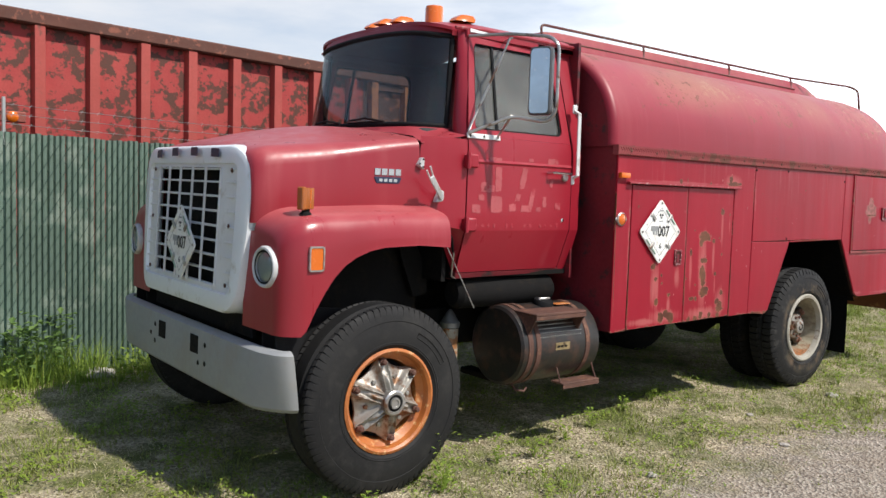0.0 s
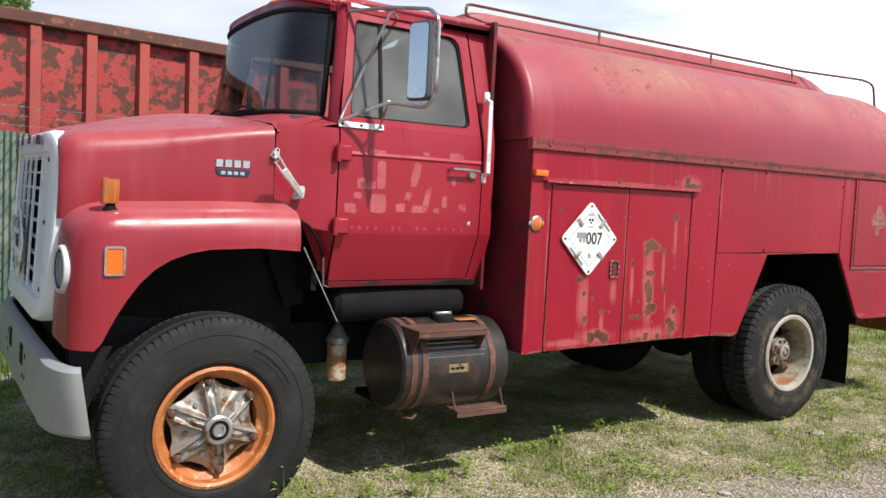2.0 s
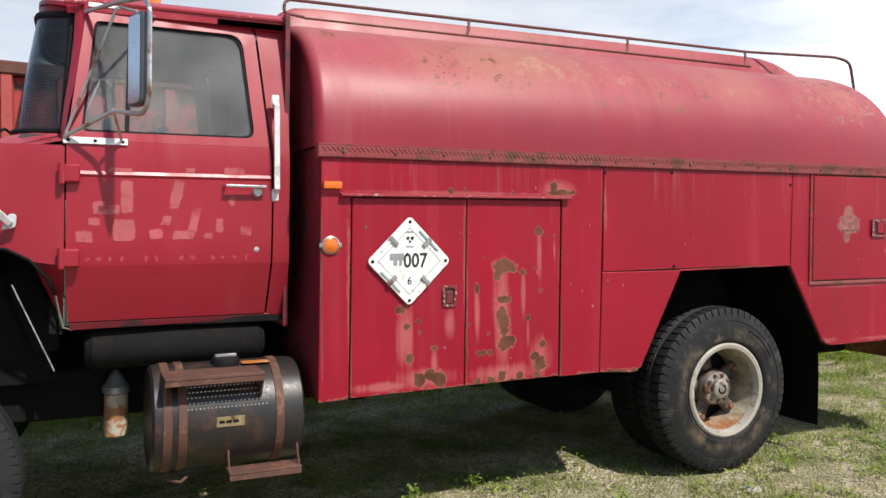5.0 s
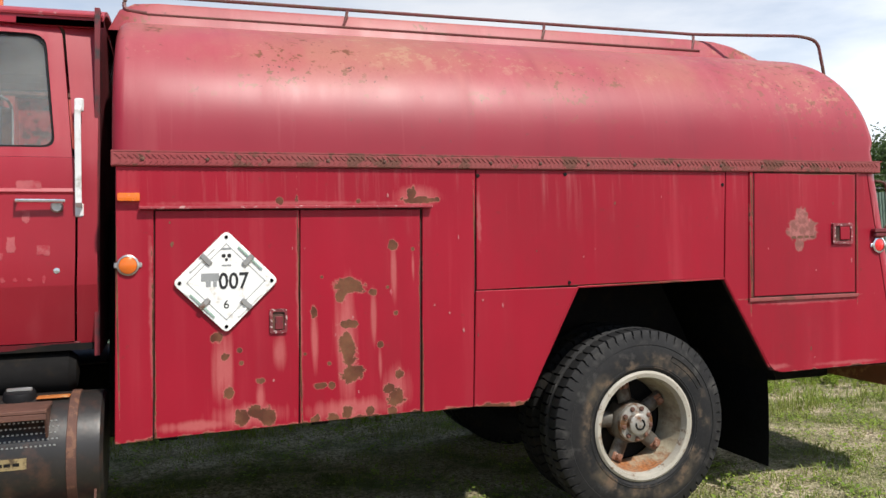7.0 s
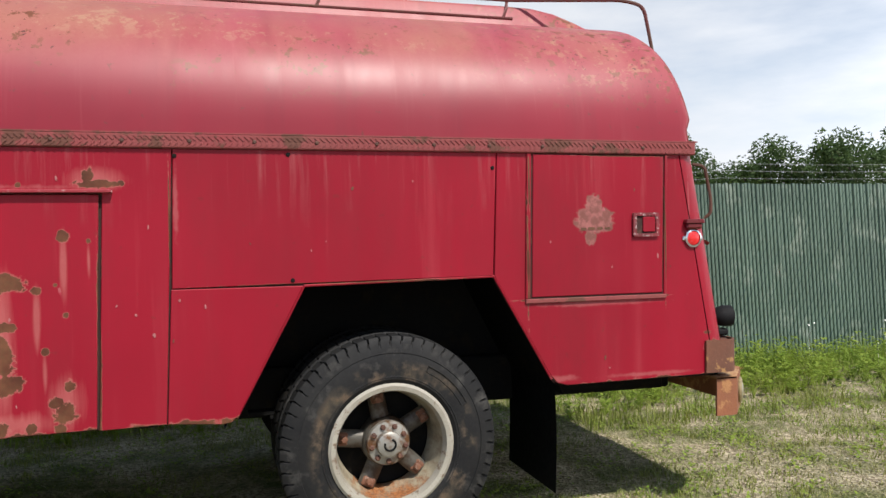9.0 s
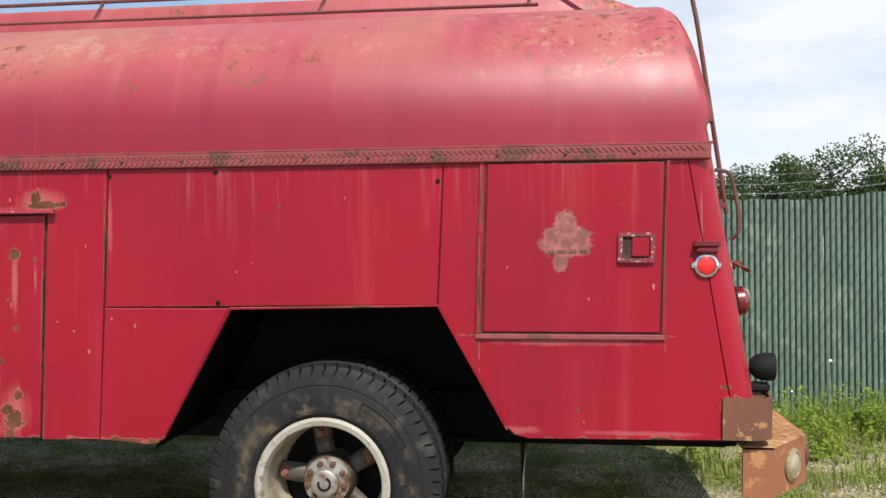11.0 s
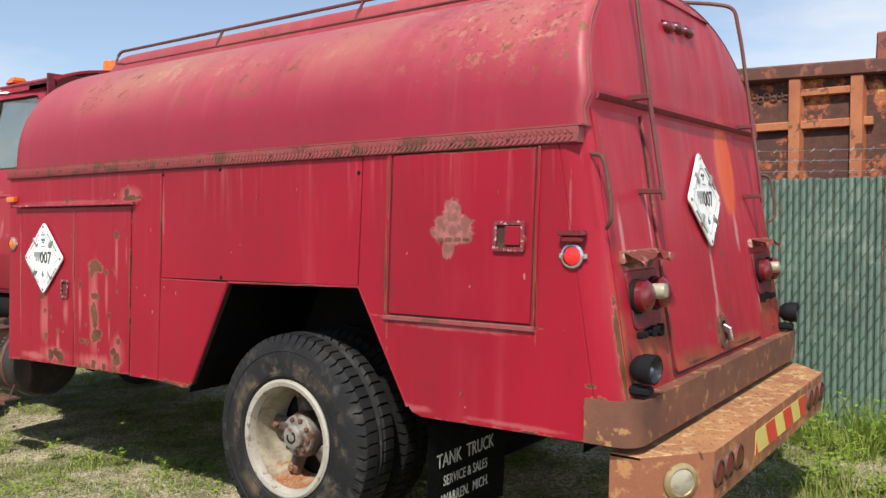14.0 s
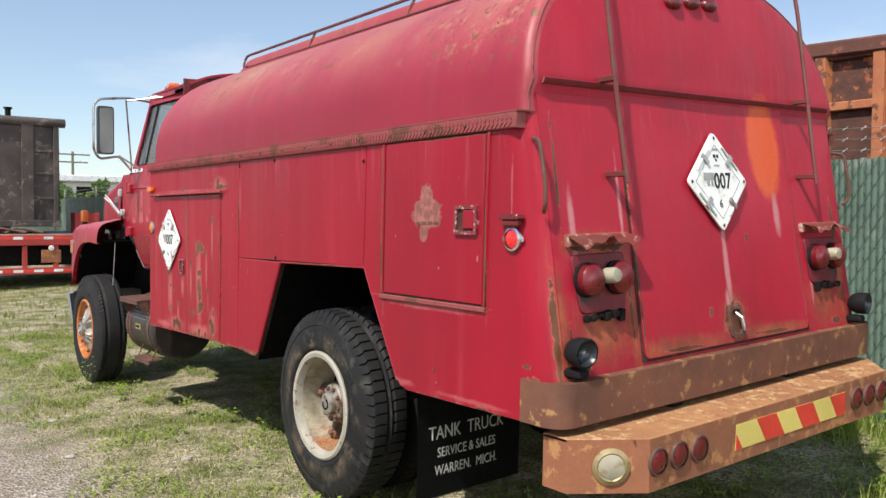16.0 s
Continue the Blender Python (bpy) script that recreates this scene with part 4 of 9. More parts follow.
def build_dump_body():
    body = thing("dump_body", (3.0, 9.0, 0.6), "long ribbed red steel dump body, heavily rusted", "dump body")
    y0, y1 = 7.98, 10.3
    top = lambda x: 3.05 - 0.0312 * (x - 2.4)
    for x0, x1, m in ((-3.6, 5.2, BIN_RED), (5.2, 8.72, BIN_FLAKED)):
        for y in (y0, y1):
            bm = plate([(x0, 0.9), (x1, 0.9), (x1, top(x1) - 0.05), (x0, top(x0) - 0.05)], lambda u, v, w: Vector((u, y + w, v)), 0.03)
            part("side_sheet", bm, m, body)
    part("floor_sheet", box(-3.6, 8.7, y0, y1, 0.85, 0.92), BIN_RUST, body)
    part("headboard", plate([(y0, 0.9), (y1, 0.9), (y1, 3.42), (y0, 3.42)], lambda u, v, w: Vector((-3.6 + w, u, v)), 0.05), BIN_RED, body)
    rib_x = [1.84 + 0.4555 * k for k in range(-11, 8)] + [8.505 - 0.4555 * k for k in range(8)]
    for x in rib_x:
        if x > 8.6:
            continue
        m = BIN_RIB if x < 5.2 else BIN_RIB2
        for y, s in ((y0, -1), (y1 + 0.03, 1)):
            bm = bmesh.new()
            zt = top(x) - 0.06
            sec = [(-0.06, 0), (-0.042, 0.075), (0.042, 0.075), (0.06, 0)]
            a = [bm.verts.new((x + u, y + s * w, 0.9)) for u, w in sec]
            b = [bm.verts.new((x + u, y + s * w, zt)) for u, w in sec]
            for k in range(3):
                bm.faces.new((a[k], a[k + 1], b[k + 1], b[k]))
            bm.faces.new(a)
            bm.faces.new(b)
            bmesh.ops.recalc_face_normals(bm, faces=bm.faces[:])
            part("rib", bm, m, body)
    for y in (y0 - 0.09, y1 - 0.02):
        bm = plate([(-3.65, top(-3.65) - 0.07), (8.75, top(8.75) - 0.07), (8.75, top(8.75) + 0.05), (-3.65, top(-3.65) + 0.05)], lambda u, v, w: Vector((u, y + w, v)), 0.14, 0.015)
        part("top_rail", bm, BIN_RUST, body, "rusty brown top rail")
    # stiffening bars and a mesh opening toward the tail
    part("cross_bar", box(5.3, 8.62, y0 - 0.05, y0, 2.40, 2.47, 0.008), BIN_RIB2, body)
    part("upper_bar", box(5.3, 8.62, y0 - 0.05, y0, 2.80, 2.87, 0.008), BIN_RUST, body)
    part("frame_bar", box(8.07, 8.48, y0 - 0.055, y0 - 0.005, 2.66, 2.72, 0.008), BIN_RIB2, body)
    for k in range(6):
        part("hole_rim", lathe([(0.018, 0), (0.030, 0.006), (0.018, 0.010)], (7.72 + 0.05 * k, y0 - 0.004, 2.70 - 0.03 * (k % 2)), (0, -1, 0), 10), BROWN_STEEL, body)
    # tail post and leaning tailgate
    bm = plate([(8.735, 0.9), (9.06, 0.9), (8.975, 2.0), (8.888, 3.10), (8.76, 3.115), (8.74, 2.0)], lambda u, v, w: Vector((u, y0 - 0.1 + w, v)), 0.12, 0.01)
    part("tail_post", bm, BIN_POST, body)
    # backing plate added so the gap beside the tailgate stays dark
    part("gap_backing", plate([(8.55, 0.9), (9.15, 0.9), (9.03, 2.03), (8.945, 3.03), (8.62, 3.03)], lambda u, v, w: Vector((u, y0 + 0.035 + w, v)), 0.05), BIN_RUST, body)
    part("tail_lug", box(9.005, 9.06, y0 - 0.10, y0 - 0.03, 2.80, 2.85, 0.012), BLACK, body)
    bm = plate([(8.70, 3.10), (8.80, 3.165), (8.845, 3.19), (8.875, 3.17), (8.885, 3.10)], lambda u, v, w: Vector((u, y0 - 0.085 + w, v)), 0.06, 0.008)
    part("hinge_ear", bm, BIN_RUST, body)
    part("corner_box", box(8.635, 8.765, y0 - 0.07, y0 + 0.08, 2.88, 3.105, 0.012), BIN_POST, body)
    bm = plate([(8.912, 3.06), (8.995, 3.055), (9.105, 2.03), (9.20, 0.9), (9.09, 0.9), (9.005, 2.03)], lambda u, v, w: Vector((u, y0 - 0.09 + w, v)), 2.4, 0.01)
    part("tailgate", bm, BIN_POST, body)
    part("hinge_pin", rod((8.85, y0 - 0.14, 3.13), (8.85, y0 + 0.1, 3.13), 0.03, 12), BROWN_STEEL, body)
    part("lamp_bar", box(1.28, 1.71, y0 - 0.16, y0 - 0.11, 2.14, 2.235, 0.01), BIN_POST, body)
    for x in (1.38, 1.605):
        part("marker_lamp", lathe([(0.046, 0), (0.046, 0.02), (0.03, 0.032), (0, 0.036)], (x, y0 - 0.15, 2.187), (0, -1, 0), 20), AMBER, body)
    for x in np.arange(-3.0, 8.8, 1.5):
        for y in (8.5, 9.8):
            part("cross_sill", box(x, x + 0.12, y - 0.06, y + 0.06, 0.12, 0.86, 0.01), BROWN_STEEL, body)


build_dump_body()

# ---- the tank truck ----
SHEAR[0] = True
truck = thing("tank_truck", (5.2, CY, 0.04), "faded red old tank truck with rust patches, parked on grass", "tank truck")
SY = 3.52            # face of the body's side


def side(u, v, w):
    return Vector((u, SY + w, v))


def zb(x):
    return 0.715 + 0.0185 * (x - 4.29)


def x_seam(z):
    return 8.25 - 0.1816 * (z - 1.856)


def x_rear(z):
    return x_seam(z) + 0.105


# frame, axles, underside
for y in (4.22, 5.08):
    part("frame_rail", box(2.0, 8.55, y - 0.04, y + 0.04, 0.60, 0.84, 0.01), BLACK, truck)
for x in (2.1, 3.3, 4.6, 5.6, 6.4, 7.3, 8.3):
    part("cross_member", box(x - 0.05, x + 0.05, 4.26, 5.04, 0.62, 0.80, 0.01), BLACK, truck)
part("front_axle", rod((2.56, 3.75, 0.48), (2.56, 5.55, 0.48), 0.06, 12), BLACK, truck)
part("rear_axle", lathe([(0.08, 0), (0.08, 0.75), (0.2, 0.9), (0.2, 1.1), (0.08, 1.25), (0.08, 2.0)], (6.82, 3.65, 0.55), (0, 1, 0), 20), BLACK, truck)
part("drive_shaft", rod((3.7, 4.65, 0.62), (6.6, 4.65, 0.56), 0.05, 12), BLACK, truck)
part("engine", box(2.15, 3.0, 4.3, 5.0, 0.62, 1.45, 0.06), BLACK, truck)
part("gearbox", box(3.0, 3.75, 4.4, 4.9, 0.6, 0.98, 0.05), BLACK, truck)
part("inner_floor", box(4.34, 8.3, 4.28, 5.02, 0.95, 0.98), BLACK, truck)
for y0_, y1_ in ((3.56, 4.25), (5.05, 5.74)):
    part("locker_floor", box(4.33, 6.10, y0_, y1_, 0.762, 0.778, 0.003), BLACK, truck)
    part("locker_floor", box(7.66, 8.26, y0_, y1_, 0.812, 0.828, 0.003), BLACK, truck)
    for x in (4.5, 5.15, 5.8):
        part("floor_bearer", box(x - 0.04, x + 0.04, y0_, y1_, 0.70 + 0.0185 * (x - 4.29), 0.762, 0.006), BLACK, truck)
for y in (4.0, 5.3):
    bm = bmesh.new()
    for k in range(5):
        L = 0.6 - 0.1 * k
        box(6.82 - L, 6.82 + L, y - 0.04, y + 0.04, 0.66 - 0.02 * k, 0.676 - 0.02 * k, bm=bm)
    part("leaf_spring", bm, BLACK, truck)

# ---- body sides ----


def body_side(flip):
    back = [(4.30, zb(4.3) + 0.01), (6.15, 0.75), (6.44, 1.30), (7.28, 1.31), (7.585, 0.80), (x_seam(0.8), 0.80), (x_seam(1.87), 1.87), (4.30, 1.87)]
    skin = part("side_skin", plate(back, lambda u, v, w: side(u, v, w + 0.014), 0.02), BACKING, truck, flip=flip)
    pieces = []
    # surround of the two front doors
    pieces.append([(4.29, zb(4.29)), (4.438, zb(4.44)), (4.443, 1.69), (5.625, 1.69), (5.618, zb(5.62)), (5.872, zb(5.87)), (5.889, 1.87), (4.295, 1.87)])
    pieces.append([(5.892, 1.2955), (7.283, 1.309), (7.299, 1.87), (5.8935, 1.87)])
    pieces.append([(5.8765, zb(5.88)), (6.09, 0.728), (6.13, 0.733), (6.155, 0.76), (6.425, 1.2915), (5.8885, 1.2915)])
    pieces.append([(7.303, 1.87), (7.2885, 1.306), (7.565, 0.835), (7.60, 0.80), (7.65, 0.787), (x_seam(0.8) - 0.001, 0.795), (x_seam(1.87) - 0.001, 1.87)])
    for o in pieces:
        part("side_panel", plate(o, side, 0.014, 0.003), RED, truck, flip=flip)
    # corner sheet bending to the rear
    def corner(u, v):
        a = u * math.pi / 2
        return Vector((x_seam(v) + 0.002 + 0.10 * math.sin(a) ** 1.1, SY + 0.085 * (1 - math.cos(a)), v))
    bm = grid(corner, [i / 8 for i in range(9)], [0.795, 1.0, 1.2, 1.4, 1.6, 1.75, 1.87, 1.93])
    bmesh.ops.recalc_face_normals(bm, faces=bm.faces[:])
    part("corner_sheet", bm, RED, truck, flip=flip)
    part("arch_lip", tube([Vector((u, SY + 0.006, v)) for u, v in ((6.15, 0.75), (6.43, 1.291), (7.287, 1.306), (7.57, 0.82))], 0.006, 6), RED, truck, flip=flip)
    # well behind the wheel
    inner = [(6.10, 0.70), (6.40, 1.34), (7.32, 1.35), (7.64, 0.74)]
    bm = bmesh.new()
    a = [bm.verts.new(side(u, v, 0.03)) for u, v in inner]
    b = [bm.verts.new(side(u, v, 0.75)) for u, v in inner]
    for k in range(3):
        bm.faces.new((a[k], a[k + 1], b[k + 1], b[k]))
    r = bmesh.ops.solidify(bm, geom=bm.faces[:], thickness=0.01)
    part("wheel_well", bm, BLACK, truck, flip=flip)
    # added black sheet closes the view through; its colour is the well's shade
    part("well_shade_sheet", plate([(4.40, 0.84), (8.2, 0.84), (8.2, 1.40), (4.40, 1.40)], lambda u, v, w: side(u, v, w + 0.74), 0.02), BLACK, truck, flip=flip)
    # two front doors
    for name, x0, x1 in (("a", 4.449, 5.0535), ("b", 5.0580, 5.612)):
        o = [(x0 - 0.004, zb(x0) + 0.006), (x1 - 0.006 if name == "a" else x1 - 0.004, zb(x1) + 0.006), (x1, 1.682), (x0, 1.682)]
        d = part("cabinet_door", plate(o, lambda u, v, w: side(u, v, w - 0.002), 0.014, 0.003), RED, truck, flip=flip)
        if name == "a":
            bm = ringed(rounded([(4.922, 1.142), (4.998, 1.142), (4.998, 1.248), (4.922, 1.248)], 0.012), rounded([(4.934, 1.154), (4.986, 1.154), (4.986, 1.236), (4.934, 1.236)], 0.01), lambda u, v, w: side(u, v, w - 0.012), 0.012)
            la = part("paddle_latch", bm, CHIPPED_LATCH, d, "chipped paddle latch", flip=flip)
            part("latch_pocket", plate([(4.93, 1.15), (4.99, 1.15), (4.99, 1.24), (4.93, 1.24)], lambda u, v, w: side(u, v, w - 0.0035), 0.002), BROWN_STEEL, d, flip=flip)
            part("latch_paddle", plate(rounded([(4.945, 1.158), (4.98, 1.158), (4.98, 1.215), (4.945, 1.215)], 0.006), lambda u, v, w: side(u, v, w - 0.009), 0.006, 0.002), RED_DARK, d, flip=flip)
    gut = part("rain_gutter", plate([(4.385, 1.688), (5.665, 1.688), (5.665, 1.702), (4.385, 1.702)], lambda u, v, w: side(u, v, w - 0.032), 0.036, 0.003), CHIPPED_EDGE, truck, flip=flip)
    # rear door with its frame
    part("door_gap", plate([(7.462, 1.196), (8.152, 1.196), (8.162, 1.868), (7.470, 1.868)], lambda u, v, w: side(u, v, w - 0.002), 0.004), BACKING, truck, flip=flip)
    d = part("locker_door", plate([(7.470, 1.204), (8.147, 1.204), (8.157, 1.864), (7.477, 1.864)], lambda u, v, w: side(u, v, w - 0.008), 0.008, 0.003), RED, truck, flip=flip)
    part("door_frame", plate([(7.438, 1.176), (8.168, 1.176), (8.168, 1.196), (7.438, 1.196)], lambda u, v, w: side(u, v, w - 0.012), 0.014, 0.003), STRIP, truck, flip=flip)
    part("door_frame", plate([(7.438, 1.197), (7.460, 1.197), (7.468, 1.868), (7.446, 1.868)], lambda u, v, w: side(u, v, w - 0.010), 0.012, 0.003), RED, truck, flip=flip)
    part("door_frame", plate([(8.154, 1.197), (8.168, 1.197), (8.178, 1.868), (8.164, 1.868)], lambda u, v, w: side(u, v, w - 0.009), 0.011, 0.002), RED, truck, flip=flip)
    bm = ringed(rounded([(7.985, 1.475), (8.125, 1.475), (8.125, 1.59), (7.985, 1.59)], 0.012), rounded([(8.002, 1.49), (8.108, 1.49), (8.108, 1.575), (8.002, 1.575)], 0.008), lambda u, v, w: side(u, v, w - 0.022), 0.016)
    la = part("paddle_latch", bm, CHIPPED_LATCH, d, flip=flip)
    part("latch_pocket", plate([(8.0, 1.488), (8.11, 1.488), (8.11, 1.577), (8.0, 1.577)], lambda u, v, w: side(u, v, w - 0.0125), 0.004), BACKING, d, flip=flip)
    part("latch_paddle", plate(rounded([(8.038, 1.498), (8.104, 1.498), (8.104, 1.570), (8.038, 1.570)], 0.006), lambda u, v, w: side(u, v, w - 0.020), 0.008, 0.002), RED, d, flip=flip)
    # tread-plate strip over the side
    bm = plate([(4.275, 1.870), (8.33, 1.870), (8.33, 1.930), (4.275, 1.930)], lambda u, v, w: side(u, v, w - 0.016), 0.05, 0.004)
    k = 0
    for i in range(166):
        x = 4.30 + i * 0.0242
        for r in range(2):
            s = 1 if r else -1
            b2 = box(-0.0145, 0.0145, 0, 0.004, -0.0042, 0.0042)
            moved(b2, Matrix.Translation((x + 0.004, SY - 0.0195, 1.886 + 0.028 * r)) @ Matrix.Rotation(s * 0.75, 4, 'Y'))
            join(bm, b2)
    part("tread_strip", bm, STRIP, truck, "rusted red diamond tread-plate strip", flip=flip)
    bm = plate([(4.275, 1.930), (8.34, 1.930), (8.34, 1.936), (4.275, 1.936)], lambda u, v, w: side(u, v, w - 0.016), 0.09)
    part("strip_top", bm, STRIP, truck, flip=flip)
    for x in np.arange(4.4, 8.3, 0.26):
        part("strip_bolt", lathe([(0.009, 0), (0.009, 0.004), (0.005, 0.008), (0, 0.008)], side(x, 1.899, -0.016), (0, -1, 0), 8), BROWN_STEEL, truck, flip=flip)


for fl in (False, True):
    body_side(fl)
part("bottom_sill", plate([(4.32, zb(4.32) + 0.004), (6.12, 0.742), (6.12, 0.78), (4.32, 0.78)], lambda u, v, w: side(u, v, w + 0.035), 0.03), BLACK, truck)
part("tail_frame", plate([(7.62, 0.80), (8.5, 0.82), (8.5, 0.775), (8.1, 0.775), (7.7, 0.775)], lambda u, v, w: side(u, v, w + 0.06), 0.05), BLACK, truck)

# ---- the tank ----
TA, TB, TZ, TN = 1.10, 0.742, 1.925, 2.52


def tank_end(z):
    return x_rear(z) - 0.004 if z < 2.045 else 8.345 - 0.20 * (z - 2.045)


def tank_point(a, inset):
    """Point of the cross-section at angle a, pulled in by inset."""
    ca, sa = math.cos(a), math.sin(a)
    y = -(TA - inset) * math.copysign(abs(ca) ** (2 / TN), ca)
    z = (TB - inset) * max(0.0, sa) ** (2 / TN)
    return y, z


def build_tank():
    ang = [math.pi * i / 56 for i in range(57)]
    rows = []
    R = 0.042
    def ring(x, inset, rear):
        out = []
        for a in ang:
            y, z = tank_point(a, inset)
            zz = TZ + z
            xx = (tank_end(zz) - x) if rear else x
            out.append(Vector((xx, CY + y, zz)))
        return out
    for ph in (90, 70, 50, 30, 12, 0):
        p = radians(ph)
        rows.append(ring(4.275 + 0.05 * (1 - math.sin(p)), 0.05 * (1 - math.cos(p)), False))
    for x in np.linspace(4.5, 7.9, 22):
        rows.append(ring(x, 0.0, False))
    for ph in (0, 15, 30, 45, 60, 75, 90):
        p = radians(ph)
        rows.append(ring(R * (1 - math.sin(p)), R * (1 - math.cos(p)), True))
    bm = bmesh.new()
    vr = [[bm.verts.new(p) for p in r] for r in rows]
    for a, b in zip(vr, vr[1:]):
        for i in range(len(ang) - 1):
            bm.faces.new((a[i], a[i + 1], b[i + 1], b[i]))
    bmesh.ops.recalc_face_normals(bm, faces=bm.faces[:])
    shell = part("tank_shell", bm, RED_TANK, truck, "red tank shell, paler and rust-flecked on top", smooth=50)
    # front and rear heads
    for rear in (False, True):
        r = rows[-1] if rear else rows[0]
        half = len(r) // 2
        bm = bmesh.new()
        lines = []
        for i in range(half):
            a, b = r[i], r[len(r) - 1 - i]
            line = []
            for k in range(13):
                t = k / 12
                p = a.lerp(b, t)
                bulge = math.sin(math.pi * t) ** 0.6 * 0.015 * smooth(2.06, 2.25, a.z) * smooth(0.0, 0.25, (half - i) / half)
                p.x += bulge if rear else 0.0
                line.append(bm.verts.new(p))
            lines.append(line)
        top = bm.verts.new(r[half])
        for a, b in zip(lines, lines[1:]):
            for k in range(12):
                bm.faces.new((a[k], a[k + 1], b[k + 1], b[k]))
        for k in range(12):
            bm.faces.new((lines[-1][k], lines[-1][k + 1], top))
        bmesh.ops.recalc_face_normals(bm, faces=bm.faces[:])
        # the front head's shade is put into its darker red
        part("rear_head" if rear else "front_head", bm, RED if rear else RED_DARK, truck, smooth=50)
    bm = tube([p + Vector((-0.002, 0, 0)) for p in ring(R * 0.1, R * 0.5, True)], 0.006, 6)
    part("head_weld", bm, STRIP, truck)


build_tank()
# body front wall below the tank, darker red in place of its shade
part("front_wall", box(4.292, 4.315, SY + 0.016, 2 * CY - SY - 0.016, 0.72, 1.925), RED_DARK, truck, "dark red front wall, its shade put into the paint")

# added block stops sun falling through the gap between cab and tank
part("gap_light_block", box(4.226, 4.272, 4.2, 5.1, 0.80, 1.70, 0.01), BLACK, truck)

# catwalk on the tank's crown, with leaning side plates
def catwalk():
    top = [(4.22, 2.62), (4.27, 2.72), (4.34, 2.755), (4.45, 2.765), (7.60, 2.765), (7.78, 2.76), (7.92, 2.735), (8.05, 2.69), (8.17, 2.64), (8.26, 2.58)]
    foot = 2.60
    bm = bmesh.new()
    rows = []
    for y, k in ((4.215, 0.0), (4.262, 0.86), (4.275, 0.97), (4.31, 1.0), (4.65, 1.0), (4.99, 1.0), (5.025, 0.97), (5.038, 0.86), (5.085, 0.0)):
        rows.append([bm.verts.new((x, y + (0.0 if abs(y - CY) > 0.3 else 0), foot + max(0.0, z - foot) * k if z > foot else z)) for x, z in top])
    for a, b in zip(rows, rows[1:]):
        for i in range(len(top) - 1):
            bm.faces.new((a[i], a[i + 1], b[i + 1], b[i]))
    for i in (0, -1):
        bm.faces.new([r[i] for r in rows])
    bmesh.ops.recalc_face_normals(bm, faces=bm.faces[:])
    part("catwalk", bm, RED_TANK, truck, "faded red raised catwalk along the tank crown", smooth=40)


catwalk()
for fl in (False, True):
    pts = bend([(4.40, 4.25, 2.70), (4.285, 4.262, 2.715), (4.30, 4.285, 2.80), (7.66, 4.275, 2.795), (8.19, 3.965, 2.745), (8.30, 3.94, 2.715), (8.345, 3.937, 2.50), (8.416, 3.94, 2.06), (8.483, 3.95, 1.665)], 0.05)
    rail = part("hand_rail", tube(pts, 0.0100, 8), RAIL_RED, truck, "thin rusty steel hand rail", flip=fl)
    part("foot_rail", tube([(4.40, 4.248, 2.695), (7.66, 4.24, 2.685)], 0.007, 6), RAIL_RED, rail, flip=fl)
    for x in (5.43, 6.61, 7.64):
        part("rail_post", tube([(x - 0.03, 4.25, 2.69), (x - 0.008, 4.262, 2.75), (x, 4.277, 2.79)], 0.010, 6), RAIL_RED, rail, flip=fl)
    for z, y in ((2.07, 3.94), (1.70, 3.95)):
        xr = (tank_end(z) if z > 2 else x_rear(z))
        part("rail_bracket", box(xr - 0.04, 8.48 if z < 2 else 8.42, y - 0.015, y + 0.015, z - 0.01, z + 0.012, 0.003), RAIL_RED, rail, flip=fl)


# ---- the rear ----
def rear(u, v, w):
    return Vector((x_rear(v) - w, u, v))


Y0R, Y1R = SY + 0.085, 2 * CY - SY - 0.085
part("rear_sheet", plate([(Y0R, 0.80), (Y1R, 0.80), (Y1R, 2.06), (Y0R, 2.06)], rear, 0.02), RED, truck)
part("rear_gap", plate([(4.03, 0.965), (5.275, 0.965), (5.26, 2.045), (4.045, 2.045)], lambda u, v, w: rear(u, v, w - 0.003), 0.003), BACKING, truck)
rdoor = part("rear_door", plate(rounded([(4.042, 0.975), (5.263, 0.975), (5.25, 2.042), (4.055, 2.042)], [0.03, 0.03, 0.01, 0.01], 3), lambda u, v, w: rear(u, v, w - 0.010), 0.010, 0.003), RED, truck, "wide red rear door with an orange primer patch")
bm = plate([(Y0R + 0.012, 2.036), (Y1R - 0.012, 2.036), (Y1R - 0.02, 2.062), (CY, 2.058), (Y0R + 0.02, 2.062)], lambda u, v, w: Vector((8.362 - w - 0.012 * abs(u - CY) ** 2, u, v)), 0.06, 0.004)
gut = part("rear_gutter", bm, RED_DARK, truck, "dark rusted rain gutter")
# black strip in place of the shadow below the gutter
bm = plate([(Y0R + 0.05, 2.012), (Y1R - 0.05, 2.012), (Y1R - 0.05, 2.036), (Y0R + 0.05, 2.036)], lambda u, v, w: Vector((8.330 - w - 0.012 * abs(u - CY) ** 2, u, v)), 0.03, 0.004)
part("gutter_shade", bm, RUBBER_BLACK, gut, "black strip standing in for the gutter's shadow")
# latch of the rear door
bm = ringed(rounded([(4.615, 0.995), (4.715, 0.995), (4.715, 1.135), (4.615, 1.135)], 0.03), rounded([(4.632, 1.012), (4.698, 1.012), (4.698, 1.118), (4.632, 1.118)], 0.02), lambda u, v, w: rear(u, v, w - 0.02), 0.012)
la = part("door_latch", bm, BROWN_STEEL, rdoor)
